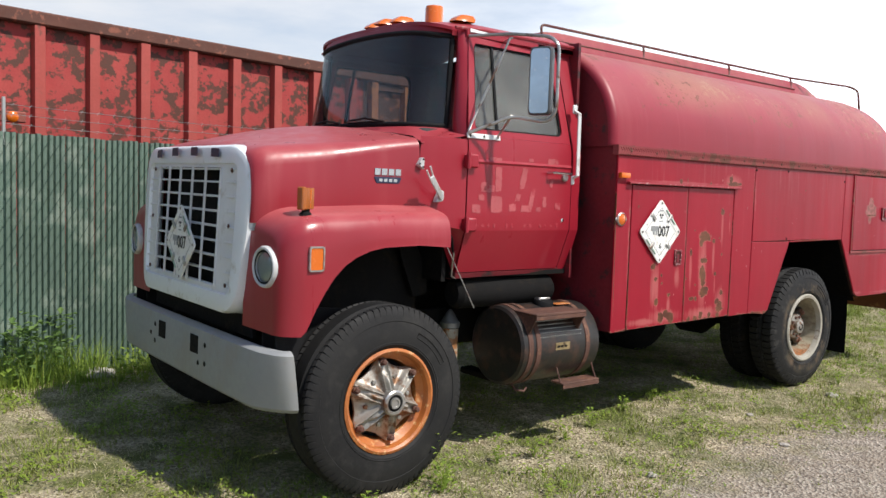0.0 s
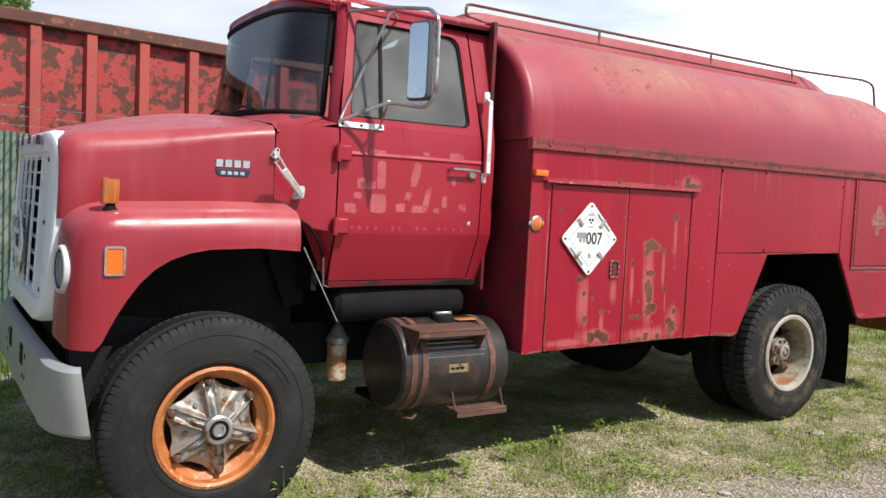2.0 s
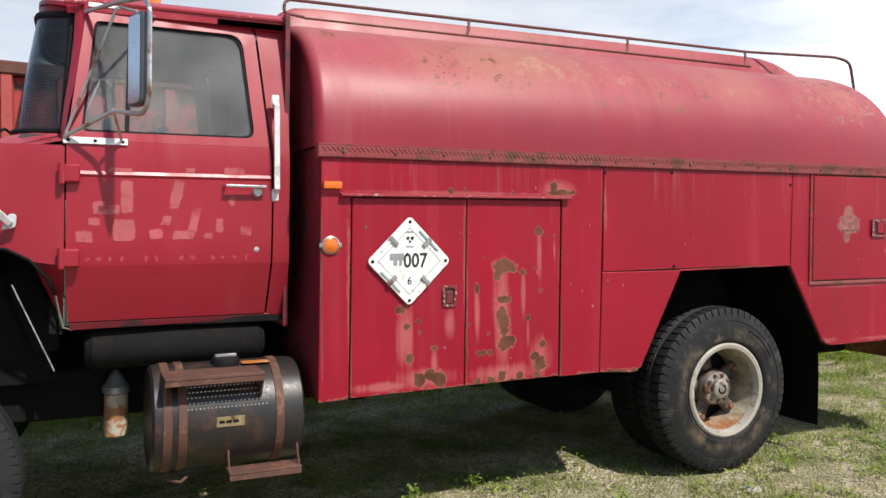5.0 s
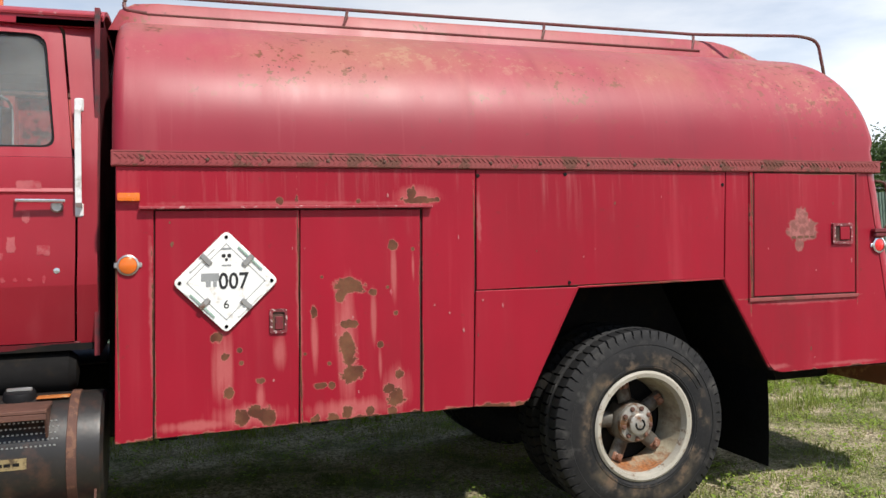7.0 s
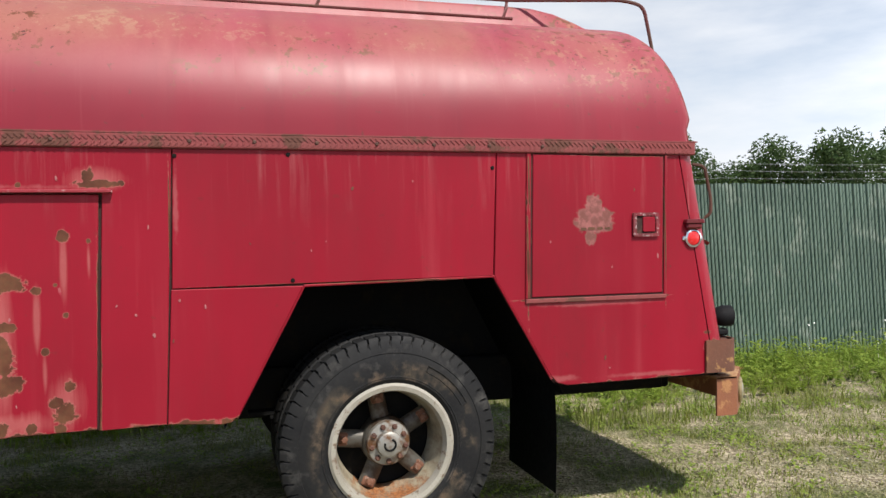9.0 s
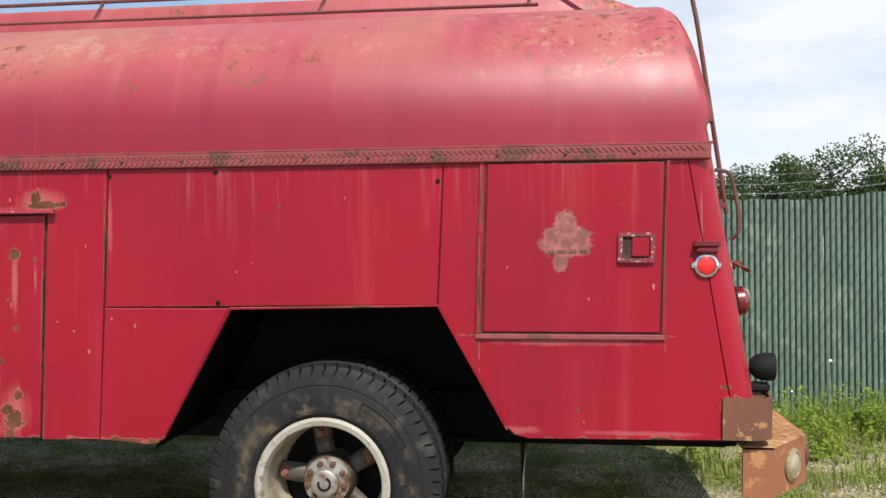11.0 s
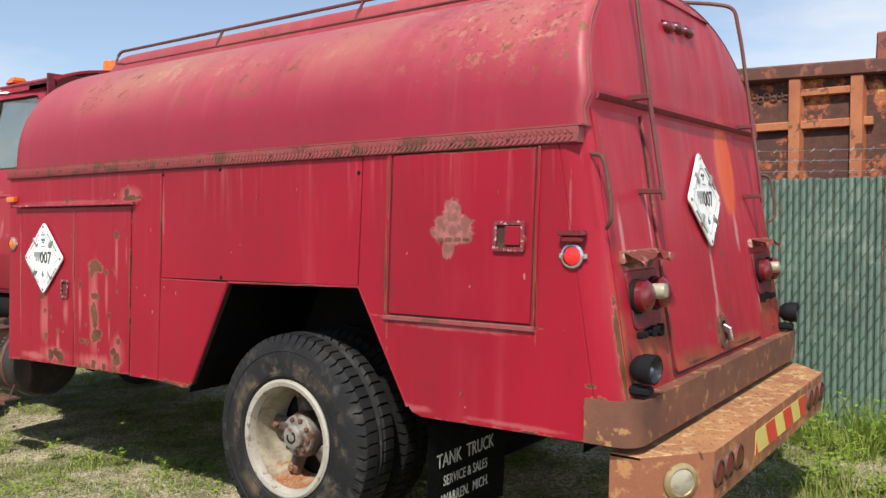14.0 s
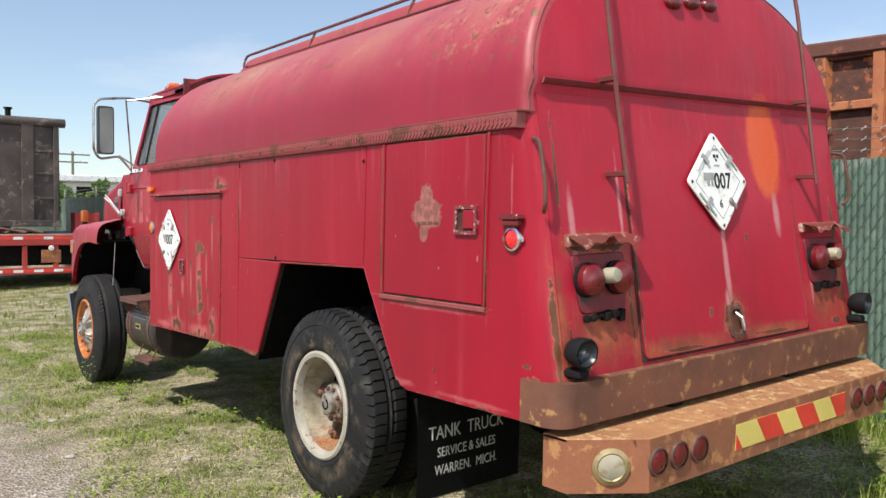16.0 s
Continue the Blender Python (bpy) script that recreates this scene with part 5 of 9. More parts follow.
part("latch_handle", tube([rear(4.665, 1.10, -0.02), rear(4.665, 1.085, -0.045), rear(4.672, 1.03, -0.045)], 0.008, 8), CHROME_DULL, rdoor)
# three clearance lamps on the rear head
for y, z in ((4.455, 2.452), (4.590, 2.468), (4.720, 2.474)):
    x = tank_end(z) + 0.006
    bm = bmesh.new()
    rows = []
    for ly, lz, lx in ((0.054, 0.028, 0.0), (0.054, 0.028, 0.016), (0.046, 0.022, 0.030), (0.024, 0.012, 0.037)):
        rows.append([bm.verts.new((x + lx, y + ly * math.copysign(abs(math.cos(a)) ** 0.6, math.cos(a)), z + lz * math.sin(a))) for a in [2 * math.pi * i / 20 for i in range(20)]])
    for a, b in zip(rows, rows[1:]):
        for i in range(20):
            bm.faces.new((a[i], a[(i + 1) % 20], b[(i + 1) % 20], b[i]))
    bm.faces.new(rows[-1])
    bmesh.ops.recalc_face_normals(bm, faces=bm.faces[:])
    lamp = part("clearance_lamp", bm, RED_LENS, truck, "small dull red clearance lamp")
    part("lamp_base", box(x - 0.03, x + 0.006, y - 0.062, y + 0.062, z - 0.034, z + 0.034, 0.01), BLACK, lamp)


def tail_lamps(flip):
    y = 3.835
    c = part("lamp_bracket", plate(rounded([(3.71, 1.18), (3.96, 1.18), (3.985, 1.40), (3.685, 1.40)], 0.03), lambda u, v, w: rear(u, v, w - 0.010), 0.010, 0.003), RED_DARK, truck, flip=flip)
    for yy, r in ((3.748, 0.060), (3.912, 0.060)):
        x = x_rear(1.30) + 0.012
        l = part("tail_lamp", lathe([(r, 0), (r, 0.040), (r - 0.007, 0.049), (r * 0.6, 0.060), (0, 0.064)], (x, yy, 1.305), (1, 0, 0.1), 24), RED_LENS, truck, "round dull red tail lamp", flip=flip)
        part("bezel", lathe([(r - 0.002, 0.0), (r + 0.006, 0.0), (r + 0.006, 0.012), (r - 0.001, 0.014)], (x, yy, 1.305), (1, 0, 0.1), 24), RUBBER_BLACK, l, flip=flip)
    part("reverse_lamp", lathe([(0.030, 0), (0.030, 0.07), (0.025, 0.082), (0, 0.086)], (x_rear(1.3) + 0.012, 3.83, 1.315), (1, 0, 0.1), 20), DIRTY_LENS, truck, "small dirty white reversing lamp", flip=flip)
    bm = plate([(3.67, 1.43), (4.0, 1.43), (4.0, 1.475), (3.67, 1.475)], lambda u, v, w: rear(u, v, w - 0.02), 0.02, 0.003)
    h = part("lamp_hood", bm, TORN_RUST, truck, "torn rusty lamp hood", flip=flip)
    bm = grid(lambda u, v: Vector((x_rear(1.47) + 0.01 + v * 0.085, 3.67 + 0.33 * u, 1.475 - 0.03 * v * (1 + 0.5 * math.sin(9 * u + 0.6) + 0.35 * math.sin(23 * u)))), [i / 16 for i in range(17)], [0, 0.5, 1])
    bmesh.ops.solidify(bm, geom=bm.faces[:], thickness=0.004)
    part("hood_flap", bm, TORN_RUST, h, flip=flip)
    bm = bmesh.new()
    rnd = random.Random(3)
    for k in range(9):
        yy = 3.73 + 0.024 * k
        box(x_rear(1.15), x_rear(1.15) + 0.02 + rnd.uniform(0, 0.02), yy - 0.012, yy + 0.012, 1.15 + rnd.uniform(-0.012, 0.012), 1.178 + rnd.uniform(-0.01, 0.012), 0.004, bm)
    part("torn_edge", bm, BLACK, c, flip=flip)
    # work lamp
    wl_ = part("work_lamp", lathe([(0.0, 0.0), (0.025, 0.0), (0.045, 0.02), (0.054, 0.05), (0.054, 0.09), (0.048, 0.094), (0.045, 0.07)], (x_rear(1.06) + 0.01, 3.63, 1.062), (1, -0.12, 0), 28), RUBBER_BLACK, truck, "round black work lamp", flip=flip)
    part("bulb", lathe([(0.012, 0), (0.011, 0.012), (0.006, 0.018), (0, 0.02)], (x_rear(1.06) + 0.072, 3.622, 1.062), (1, -0.12, 0), 24), HEAD_LENS, wl_, "small clear bulb", flip=flip)
    part("reflector", lathe([(0.047, 0.002), (0.040, -0.010), (0.022, -0.024), (0, -0.03)], (x_rear(1.06) + 0.098, 3.6195, 1.062), (1, -0.12, 0), 24), DULL_REFLECTOR, wl_, "tarnished dark reflector", flip=flip)
    part("lamp_foot", box(x_rear(0.98) - 0.02, x_rear(0.98) + 0.07, 3.60, 3.66, 0.965, 1.0, 0.01), RUBBER_BLACK, wl_, flip=flip)
    # grab handle at the corner
    pts = bend([(8.355, SY + 0.05, 1.83), (8.41, SY + 0.03, 1.82), (8.445, SY + 0.03, 1.66), (8.445, SY + 0.03, 1.585), (8.42, SY + 0.05, 1.56)], 0.03)
    part("grab_handle", tube(pts, 0.008, 8), BROWN_STEEL, truck, "bent rusty grab handle", flip=flip)


for fl in (False, True):
    tail_lamps(fl)

# side marker lamps near the tail and at the front of the body
for fl in (False, True):
    l = part("tail_marker", lathe([(0.034, 0), (0.034, 0.012), (0.02, 0.018), (0, 0.02)], side(8.318, 1.463, 0), (0, -1, 0), 24), RED_BRIGHT, truck, "round red side reflector", flip=fl)
    bm = lathe([(0.034, 0), (0.045, 0.0), (0.045, 0.012), (0.036, 0.016)], side(8.318, 1.463, 0), (0, -1, 0), 24)
    for s in (-1, 1):
        box(8.318 + s * 0.044 - 0.012, 8.318 + s * 0.044 + 0.012, SY - 0.008, SY, 1.452, 1.474, 0.003, bm)
    part("bezel", bm, CHROME, l, flip=fl)
    l = part("hooded_marker", box(8.275, 8.362, SY - 0.028, SY + 0.002, 1.508, 1.538, 0.008), RED_LENS, truck, flip=fl)
    part("hood", plate(rounded([(8.265, 1.535), (8.372, 1.535), (8.366, 1.556), (8.272, 1.556)], 0.008), lambda u, v, w: side(u, v, w - 0.034), 0.036, 0.003), RED_LENS, l, flip=fl)
    l = part("front_marker", box(4.30, 4.39, SY - 0.03, SY, 1.722, 1.758, 0.010, seg=2), AMBER, truck, "oblong amber marker lamp", flip=fl)
    l = part("round_marker", lathe([(0.036, 0), (0.036, 0.012), (0.02, 0.02), (0, 0.022)], side(4.342, 1.456, 0), (0, -1, 0), 24), AMBER, truck, "round amber side reflector", flip=fl)
    bm = lathe([(0.034, 0), (0.044, 0.0), (0.044, 0.01), (0.037, 0.015)], side(4.342, 1.456, 0), (0, -1, 0), 24)
    for s in (-1, 1):
        box(4.342 + s * 0.045 - 0.01, 4.342 + s * 0.045 + 0.01, SY - 0.007, SY, 1.445, 1.467, 0.003, bm)
    part("bezel", bm, CHROME_DULL, l, flip=fl)

# ---- rear bumper and step ----
def wrap(pts, z0, z1, thick, bev=0.0):
    """A band of plate following points in plan, with thickness inward."""
    bm = bmesh.new()
    n = len(pts)
    inn = []
    for i, p in enumerate(pts):
        a = Vector(pts[max(i - 1, 0)]); c = Vector(pts[min(i + 1, n - 1)])
        d = (c - a).normalized()
        inn.append((p[0] - d.y * thick, p[1] + d.x * thick))
    o0 = [bm.verts.new((x, y, z0)) for x, y in pts]
    o1 = [bm.verts.new((x, y, z1)) for x, y in pts]
    i0 = [bm.verts.new((x, y, z0)) for x, y in inn]
    i1 = [bm.verts.new((x, y, z1)) for x, y in inn]
    for k in range(n - 1):
        bm.faces.new((o0[k], o0[k + 1], o1[k + 1], o1[k]))
        bm.faces.new((i0[k + 1], i0[k], i1[k], i1[k + 1]))
        bm.faces.new((o1[k], o1[k + 1], i1[k + 1], i1[k]))
        bm.faces.new((o0[k + 1], o0[k], i0[k], i0[k + 1]))
    for k in (0, n - 1):
        bm.faces.new((o0[k], o1[k], i1[k], i0[k]))
    bmesh.ops.recalc_face_normals(bm, faces=bm.faces[:])
    return bm


plan = [(8.385, 3.505)] + [(8.50 + 0.085 * math.sin(t * math.pi / 12), 3.505 + 0.085 * (1 - math.cos(t * math.pi / 12))) for t in range(7)]
plan = plan + [(x, 2 * CY - y) for x, y in reversed(plan)]
ub = part("rear_bumper", wrap(plan, 0.80, 0.958, 0.012), BUMPER_RUST, truck, "heavy rusted steel rear bumper")
part("bumper_top", plate([(8.40, 3.53), (8.52, 3.53), (8.565, 3.60), (8.565, 2 * CY - 3.60), (8.52, 2 * CY - 3.53), (8.40, 2 * CY - 3.53)], lambda u, v, w: Vector((u, v, 0.952 - w)), 0.012), BUMPER_RUST, truck)
splan = [(8.47, 3.545), (8.585, 3.545), (8.768, 3.77), (8.768, 2 * CY - 3.77), (8.585, 2 * CY - 3.545), (8.47, 2 * CY - 3.545)]
st = part("rear_step", wrap(splan, 0.575, 0.765, 0.014), STEP_RUST, truck, "rusty orange tread-plate rear step")
bm = plate([(x - 0.002, y) for x, y in splan], lambda u, v, w: Vector((u, v, 0.769 - w)), 0.012, 0.003)
rnd = random.Random(8)
for i in range(30):
    for j in range(5):
        y = 3.72 + 0.062 * i
        x = 8.60 + 0.034 * j
        b2 = box(-0.012, 0.012, -0.004, 0.004, 0, 0.003)
        moved(b2, Matrix.Translation((x, y + (0.03 if j % 2 else 0), 0.769)) @ Matrix.Rotation(0.8 if (i + j) % 2 else -0.8, 4, 'Z'))
        join(bm, b2)
part("step_tread", bm, TREAD_RUST, st)
part("step_bar", box(8.42, 8.6, 4.2, 5.1, 0.60, 0.70, 0.01), BLACK, st)
for fl in (False, True):
    d = Vector((0.183, 0.225, 0)).normalized()
    nrm = Vector((d.y, -d.x, 0))
    c = Vector((8.683, 3.665, 0.672)) + nrm * 0.001
    l = part("step_lamp", lathe([(0.046, 0), (0.046, 0.012), (0.03, 0.02), (0, 0.022)], c, nrm, 28), DIRTY_LENS, st, "round clear lamp with a flanged ring", flip=fl)
    part("lamp_ring", lathe([(0.045, 0), (0.066, 0.0), (0.066, 0.008), (0.05, 0.016), (0.045, 0.012)], c, nrm, 28), PLATE_GOLD, st, flip=fl)
    for y in (3.815, 3.935, 4.055):
        part("oval_lamp", lathe([(0.042, 0), (0.042, 0.006), (0.03, 0.012), (0, 0.013)], (8.768, y, 0.678), (1, 0, 0), 24), RED_LENS, st, "round dull red lamp", flip=fl)
        part("lamp_ring", lathe([(0.042, 0), (0.053, 0.0), (0.05, 0.010), (0.043, 0.010)], (8.768, y, 0.678), (1, 0, 0), 24), BROWN_STEEL, st, flip=fl)
# hazard tape on the step
tp = part("hazard_tape", plate([(4.29, 0.625), (5.14, 0.625), (5.14, 0.725), (4.29, 0.725)], lambda u, v, w: Vector((8.7705 - w, u, v)), 0.002), TAPE_YELLOW, st, "yellow and red striped reflective tape")
for k in range(3):
    y = 4.29 + 0.14 + 0.285 * k
    o = [(y + 0.07, 0.625), (min(5.14, y + 0.21), 0.625), (y + 0.14, 0.725), (y, 0.725)]
    part("tape_stripe", plate(o, lambda u, v, w: Vector((8.7718 - w, u, v)), 0.001), TAPE_RED, st)
part("tape_stripe", plate([(4.29, 0.625), (4.335, 0.625), (4.29, 0.69)], lambda u, v, w: Vector((8.7718 - w, u, v)), 0.001), TAPE_RED, st)

# ---- mud flap with lettering ----
for fl in (False, True):
    def flap_at(u, v, w):
        return Vector((7.625 - w - 0.05 * (v - 0.26) + 0.02 * math.sin((v - 0.3) * 4), u, v))
    bm = grid(lambda u, v: flap_at(u, v, 0), np.linspace(3.60, 4.22, 5).tolist(), np.linspace(0.262, 0.92, 9).tolist())
    bmesh.ops.solidify(bm, geom=bm.faces[:], thickness=0.012)
    fp = part("mud_flap", bm, RUBBER_BLACK, truck, "black rubber mud flap with white lettering" if not fl else "black rubber mud flap", flip=fl)
    if not fl:
        for txt, zc, size in (("TANK  TRUCK", 0.652, 0.088), ("SERVICE & SALES", 0.560, 0.064), ("WARREN.  MICH.", 0.478, 0.066)):
            bm = lettering(txt, size, lambda u, v, w: flap_at(3.885 + u * (0.78 if size > 0.08 else 0.74), zc - 0.095 + v, -0.003 + w) + Vector((0.002, 0, 0)))
            left = set(bm.verts)
            while left:  # each letter a part of its own
                stack, seen = [next(iter(left))], set()
                while stack:
                    v0 = stack.pop()
                    if v0 in seen:
                        continue
                    seen.add(v0)
                    stack += [e.other_vert(v0) for e in v0.link_edges]
                left -= seen
                one, at = bmesh.new(), {}
                for v0 in sorted(seen, key=lambda q: q.index):
                    at[v0] = one.verts.new(v0.co)
                for f in bm.faces:
                    if f.verts[0] in seen:
                        one.faces.new([at[v0] for v0 in f.verts])
                part("letter", one, LETTER_WHITE, fp)
            bm.free()


# ---- placards ----
def placard(place, parent, flip=False):
    """A diamond hazard placard on its holder; place(u, v, w) with the centre at 0, 0 and w toward the viewer."""
    h = 0.222
    body = rounded([(0, -h), (h, 0), (0, h), (-h, 0)], 0.025, 3)
    p = part("placard", plate(body, lambda u, v, w: place(u, v, 0.02 - w), 0.008, 0.002), WHITE, parent, "white diamond hazard placard in a clip holder")
    g = 0.165
    for k in range(4):
        a, b = [((0, -g), (g, 0)), ((g, 0), (0, g)), ((0, g), (-g, 0)), ((-g, 0), (0, -g))][k]
        d = Vector((b[0] - a[0], b[1] - a[1], 0)).normalized()
        n = Vector((d.y, -d.x, 0))
        q = [(a[0], a[1]), (b[0], b[1]), (b[0] - n.x * 0.003, b[1] - n.y * 0.003), (a[0] - n.x * 0.003, a[1] - n.y * 0.003)]
        part("border_line", plate(q, lambda u, v, w: place(u, v, 0.0212 - w), 0.001), INK_GREY, p)
        # edge channel and its clips
        s0, s1 = 0.2, 0.8
        c = [(a[0] + (b[0] - a[0]) * s0 + n.x * 0.02, a[1] + (b[1] - a[1]) * s0 + n.y * 0.02), (a[0] + (b[0] - a[0]) * s1 + n.x * 0.02, a[1] + (b[1] - a[1]) * s1 + n.y * 0.02)]
        q = [c[0], c[1], (c[1][0] + n.x * 0.008, c[1][1] + n.y * 0.008), (c[0][0] + n.x * 0.008, c[0][1] + n.y * 0.008)]
        part("edge_channel", plate(q, lambda u, v, w: place(u, v, 0.026 - w), 0.006), INK_GREEN if k % 2 else WHITE, p)
        for s in ((0.5,) if k % 2 else (0.46,)):
            cx, cy = a[0] + (b[0] - a[0]) * s + n.x * 0.012, a[1] + (b[1] - a[1]) * s + n.y * 0.012
            q = [(cx + n.x * i * 0.028 + d.x * j * 0.011, cy + n.y * i * 0.028 + d.y * j * 0.011) for i, j in ((-1, -1), (-1, 1), (1, 1), (1, -1))]
            part("clip", plate(q, lambda u, v, w: place(u, v, 0.030 - w), 0.008, 0.002), CHROME_DULL, p)
    for u, v in ((0, 0.192), (0, -0.192), (0.192, 0), (-0.192, 0)):
        bm = bmesh.new()
        vs = [bm.verts.new(place(u + 0.008 * math.cos(i * math.pi / 4), v + 0.008 * math.sin(i * math.pi / 4), 0.023)) for i in range(8)]
        bm.faces.new(vs)
        bmesh.ops.solidify(bm, geom=bm.faces[:], thickness=0.003)
        part("rivet", bm, BROWN_STEEL, p)
    part("number", lettering("007", 0.098, lambda u, v, w: place(u * 0.86 + 0.03, v + 0.0, 0.0222 - w), 0.001, 0.0015), INK, p)
    part("class_number", lettering("6", 0.052, lambda u, v, w: place(u + 0.0, v - 0.098, 0.0222 - w), 0.001), INK, p)
    part("worn_print", plate([(-0.105, 0.005), (-0.03, 0.005), (-0.03, 0.038), (-0.105, 0.038)], lambda u, v, w: place(u, v, 0.0216 - w), 0.0008), INK_GREY, p)
    for i, (u0, u1) in enumerate(((-0.085, -0.065), (-0.055, -0.04))):
        part("worn_print", plate([(u0, -0.02), (u1, -0.02), (u1, 0.004), (u0, 0.004)], lambda u, v, w: place(u, v, 0.0216 - w), 0.0008), INK_GREY, p)
    # small symbol: a round and crossed bars
    for u, v, r in ((-0.011, 0.112, 0.009), (0.012, 0.112, 0.009), (0.0, 0.095, 0.007)):
        o = [(u + r * math.cos(i * 0.785), v + r * math.sin(i * 0.785)) for i in range(8)]
        part("symbol", plate(o, lambda a, b, w: place(a, b, 0.0218 - w), 0.0008), INK, p)
    part("symbol", plate([(-0.02, 0.138), (0.02, 0.138), (0.02, 0.146), (-0.02, 0.146)], lambda a, b, w: place(a, b, 0.0218 - w), 0.0008), INK_GREY, p)
    part("symbol", plate([(-0.02, 0.068), (0.02, 0.068), (0.02, 0.074), (-0.02, 0.074)], lambda a, b, w: place(a, b, 0.0218 - w), 0.0008), INK_GREY, p)
    return p


placard(lambda u, v, w: Vector((4.738 + u, SY - w, 1.375 + v)), truck)
placard(lambda u, v, w: Vector((x_rear(1.675 + v) + 0.012 + w, 4.635 + u, 1.675 + v)), truck)
placard(lambda u, v, w: Vector((1.866 - w, 4.61 - u, 1.247 + v)), truck)


# ---- wheels ----
def tyre(cx, cy, cz, R, rim, y0, y1, flip, parent, lugs=58, notch=0.022, reach=0.106, rubber=None):
    """Tyre between y0 and y1: round sidewalls, shoulder blocks cut by cross grooves, zigzag ribs."""
    rubber = rubber or RUBBER_REAR
    w = y1 - y0
    prof = [(rim, 0.034), (rim + 0.010, 0.016), (rim + 0.030, 0.006), (rim + 0.033, 0.002), (rim + 0.075, 0.0), (rim + 0.12, 0.003), (R - 0.078, 0.010), (R - 0.076, 0.007), (R - 0.050, 0.013), (R - 0.030, 0.020), (R - 0.014, 0.027), (R - 0.004, 0.034), (R, 0.046)]
    half = prof + [(R + 0.002, reach - 0.004), (R - 0.013, reach + 0.010), (R - 0.013, reach + 0.014), (R + 0.003, min(w * 0.5, reach + 0.032))]
    full = half + [(r, w - y) for r, y in reversed(half)]
    bm = bmesh.new()
    steps = ((0.0, 0), (0.80, 0), (0.82, 1), (0.98, 1))
    rings = []
    for r, y in full:
        edge = min(y, w - y)
        deep = notch * (1.0 if r > R - 0.016 else (0.55 if r > R - 0.034 else 0.0))
        if edge > reach - 0.002:
            deep = 0.0
        sway = 0.10 * (1 if edge < 0.04 else (-1 if edge < reach - 0.002 else 1)) if r > R - 0.02 else 0.0
        ring = []
        for i in range(lugs):
            for f, low in steps:
                a = 2 * math.pi * (i + f + sway) / lugs
                rr = r - deep * low
                ring.append(bm.verts.new((cx + rr * math.sin(a), y0 + y, cz + rr * math.cos(a))))
        rings.append(ring)
    n = len(rings[0])
    for a, b in zip(rings, rings[1:]):
        for i in range(n):
            bm.faces.new((a[i], a[(i + 1) % n], b[(i + 1) % n], b[i]))
    bmesh.ops.recalc_face_normals(bm, faces=bm.faces[:])
    part("tyre", bm, rubber, parent, flip=flip, smooth=30)
    bm = bmesh.new()
    tube([(cx + (rim + 0.045) * math.cos(2 * math.pi * i / 48), y0 + 0.002, cz + (rim + 0.045) * math.sin(2 * math.pi * i / 48)) for i in range(48)], 0.0035, 5, bm, closed=True)
    part("sidewall_bead", bm, rubber, parent, flip=flip)
    # worn raised label, an arc with rounded ends
    arc = [0.45 + 0.05 * k for k in range(14)]
    loop = [(rim + 0.118, a) for a in arc] + [(rim + 0.092, a) for a in reversed(arc)]
    part("raised_label", tube([(cx + r * math.sin(a), y0 + 0.001, cz + r * math.cos(a)) for r, a in loop], 0.003, 5, closed=True), rubber, parent, flip=flip)


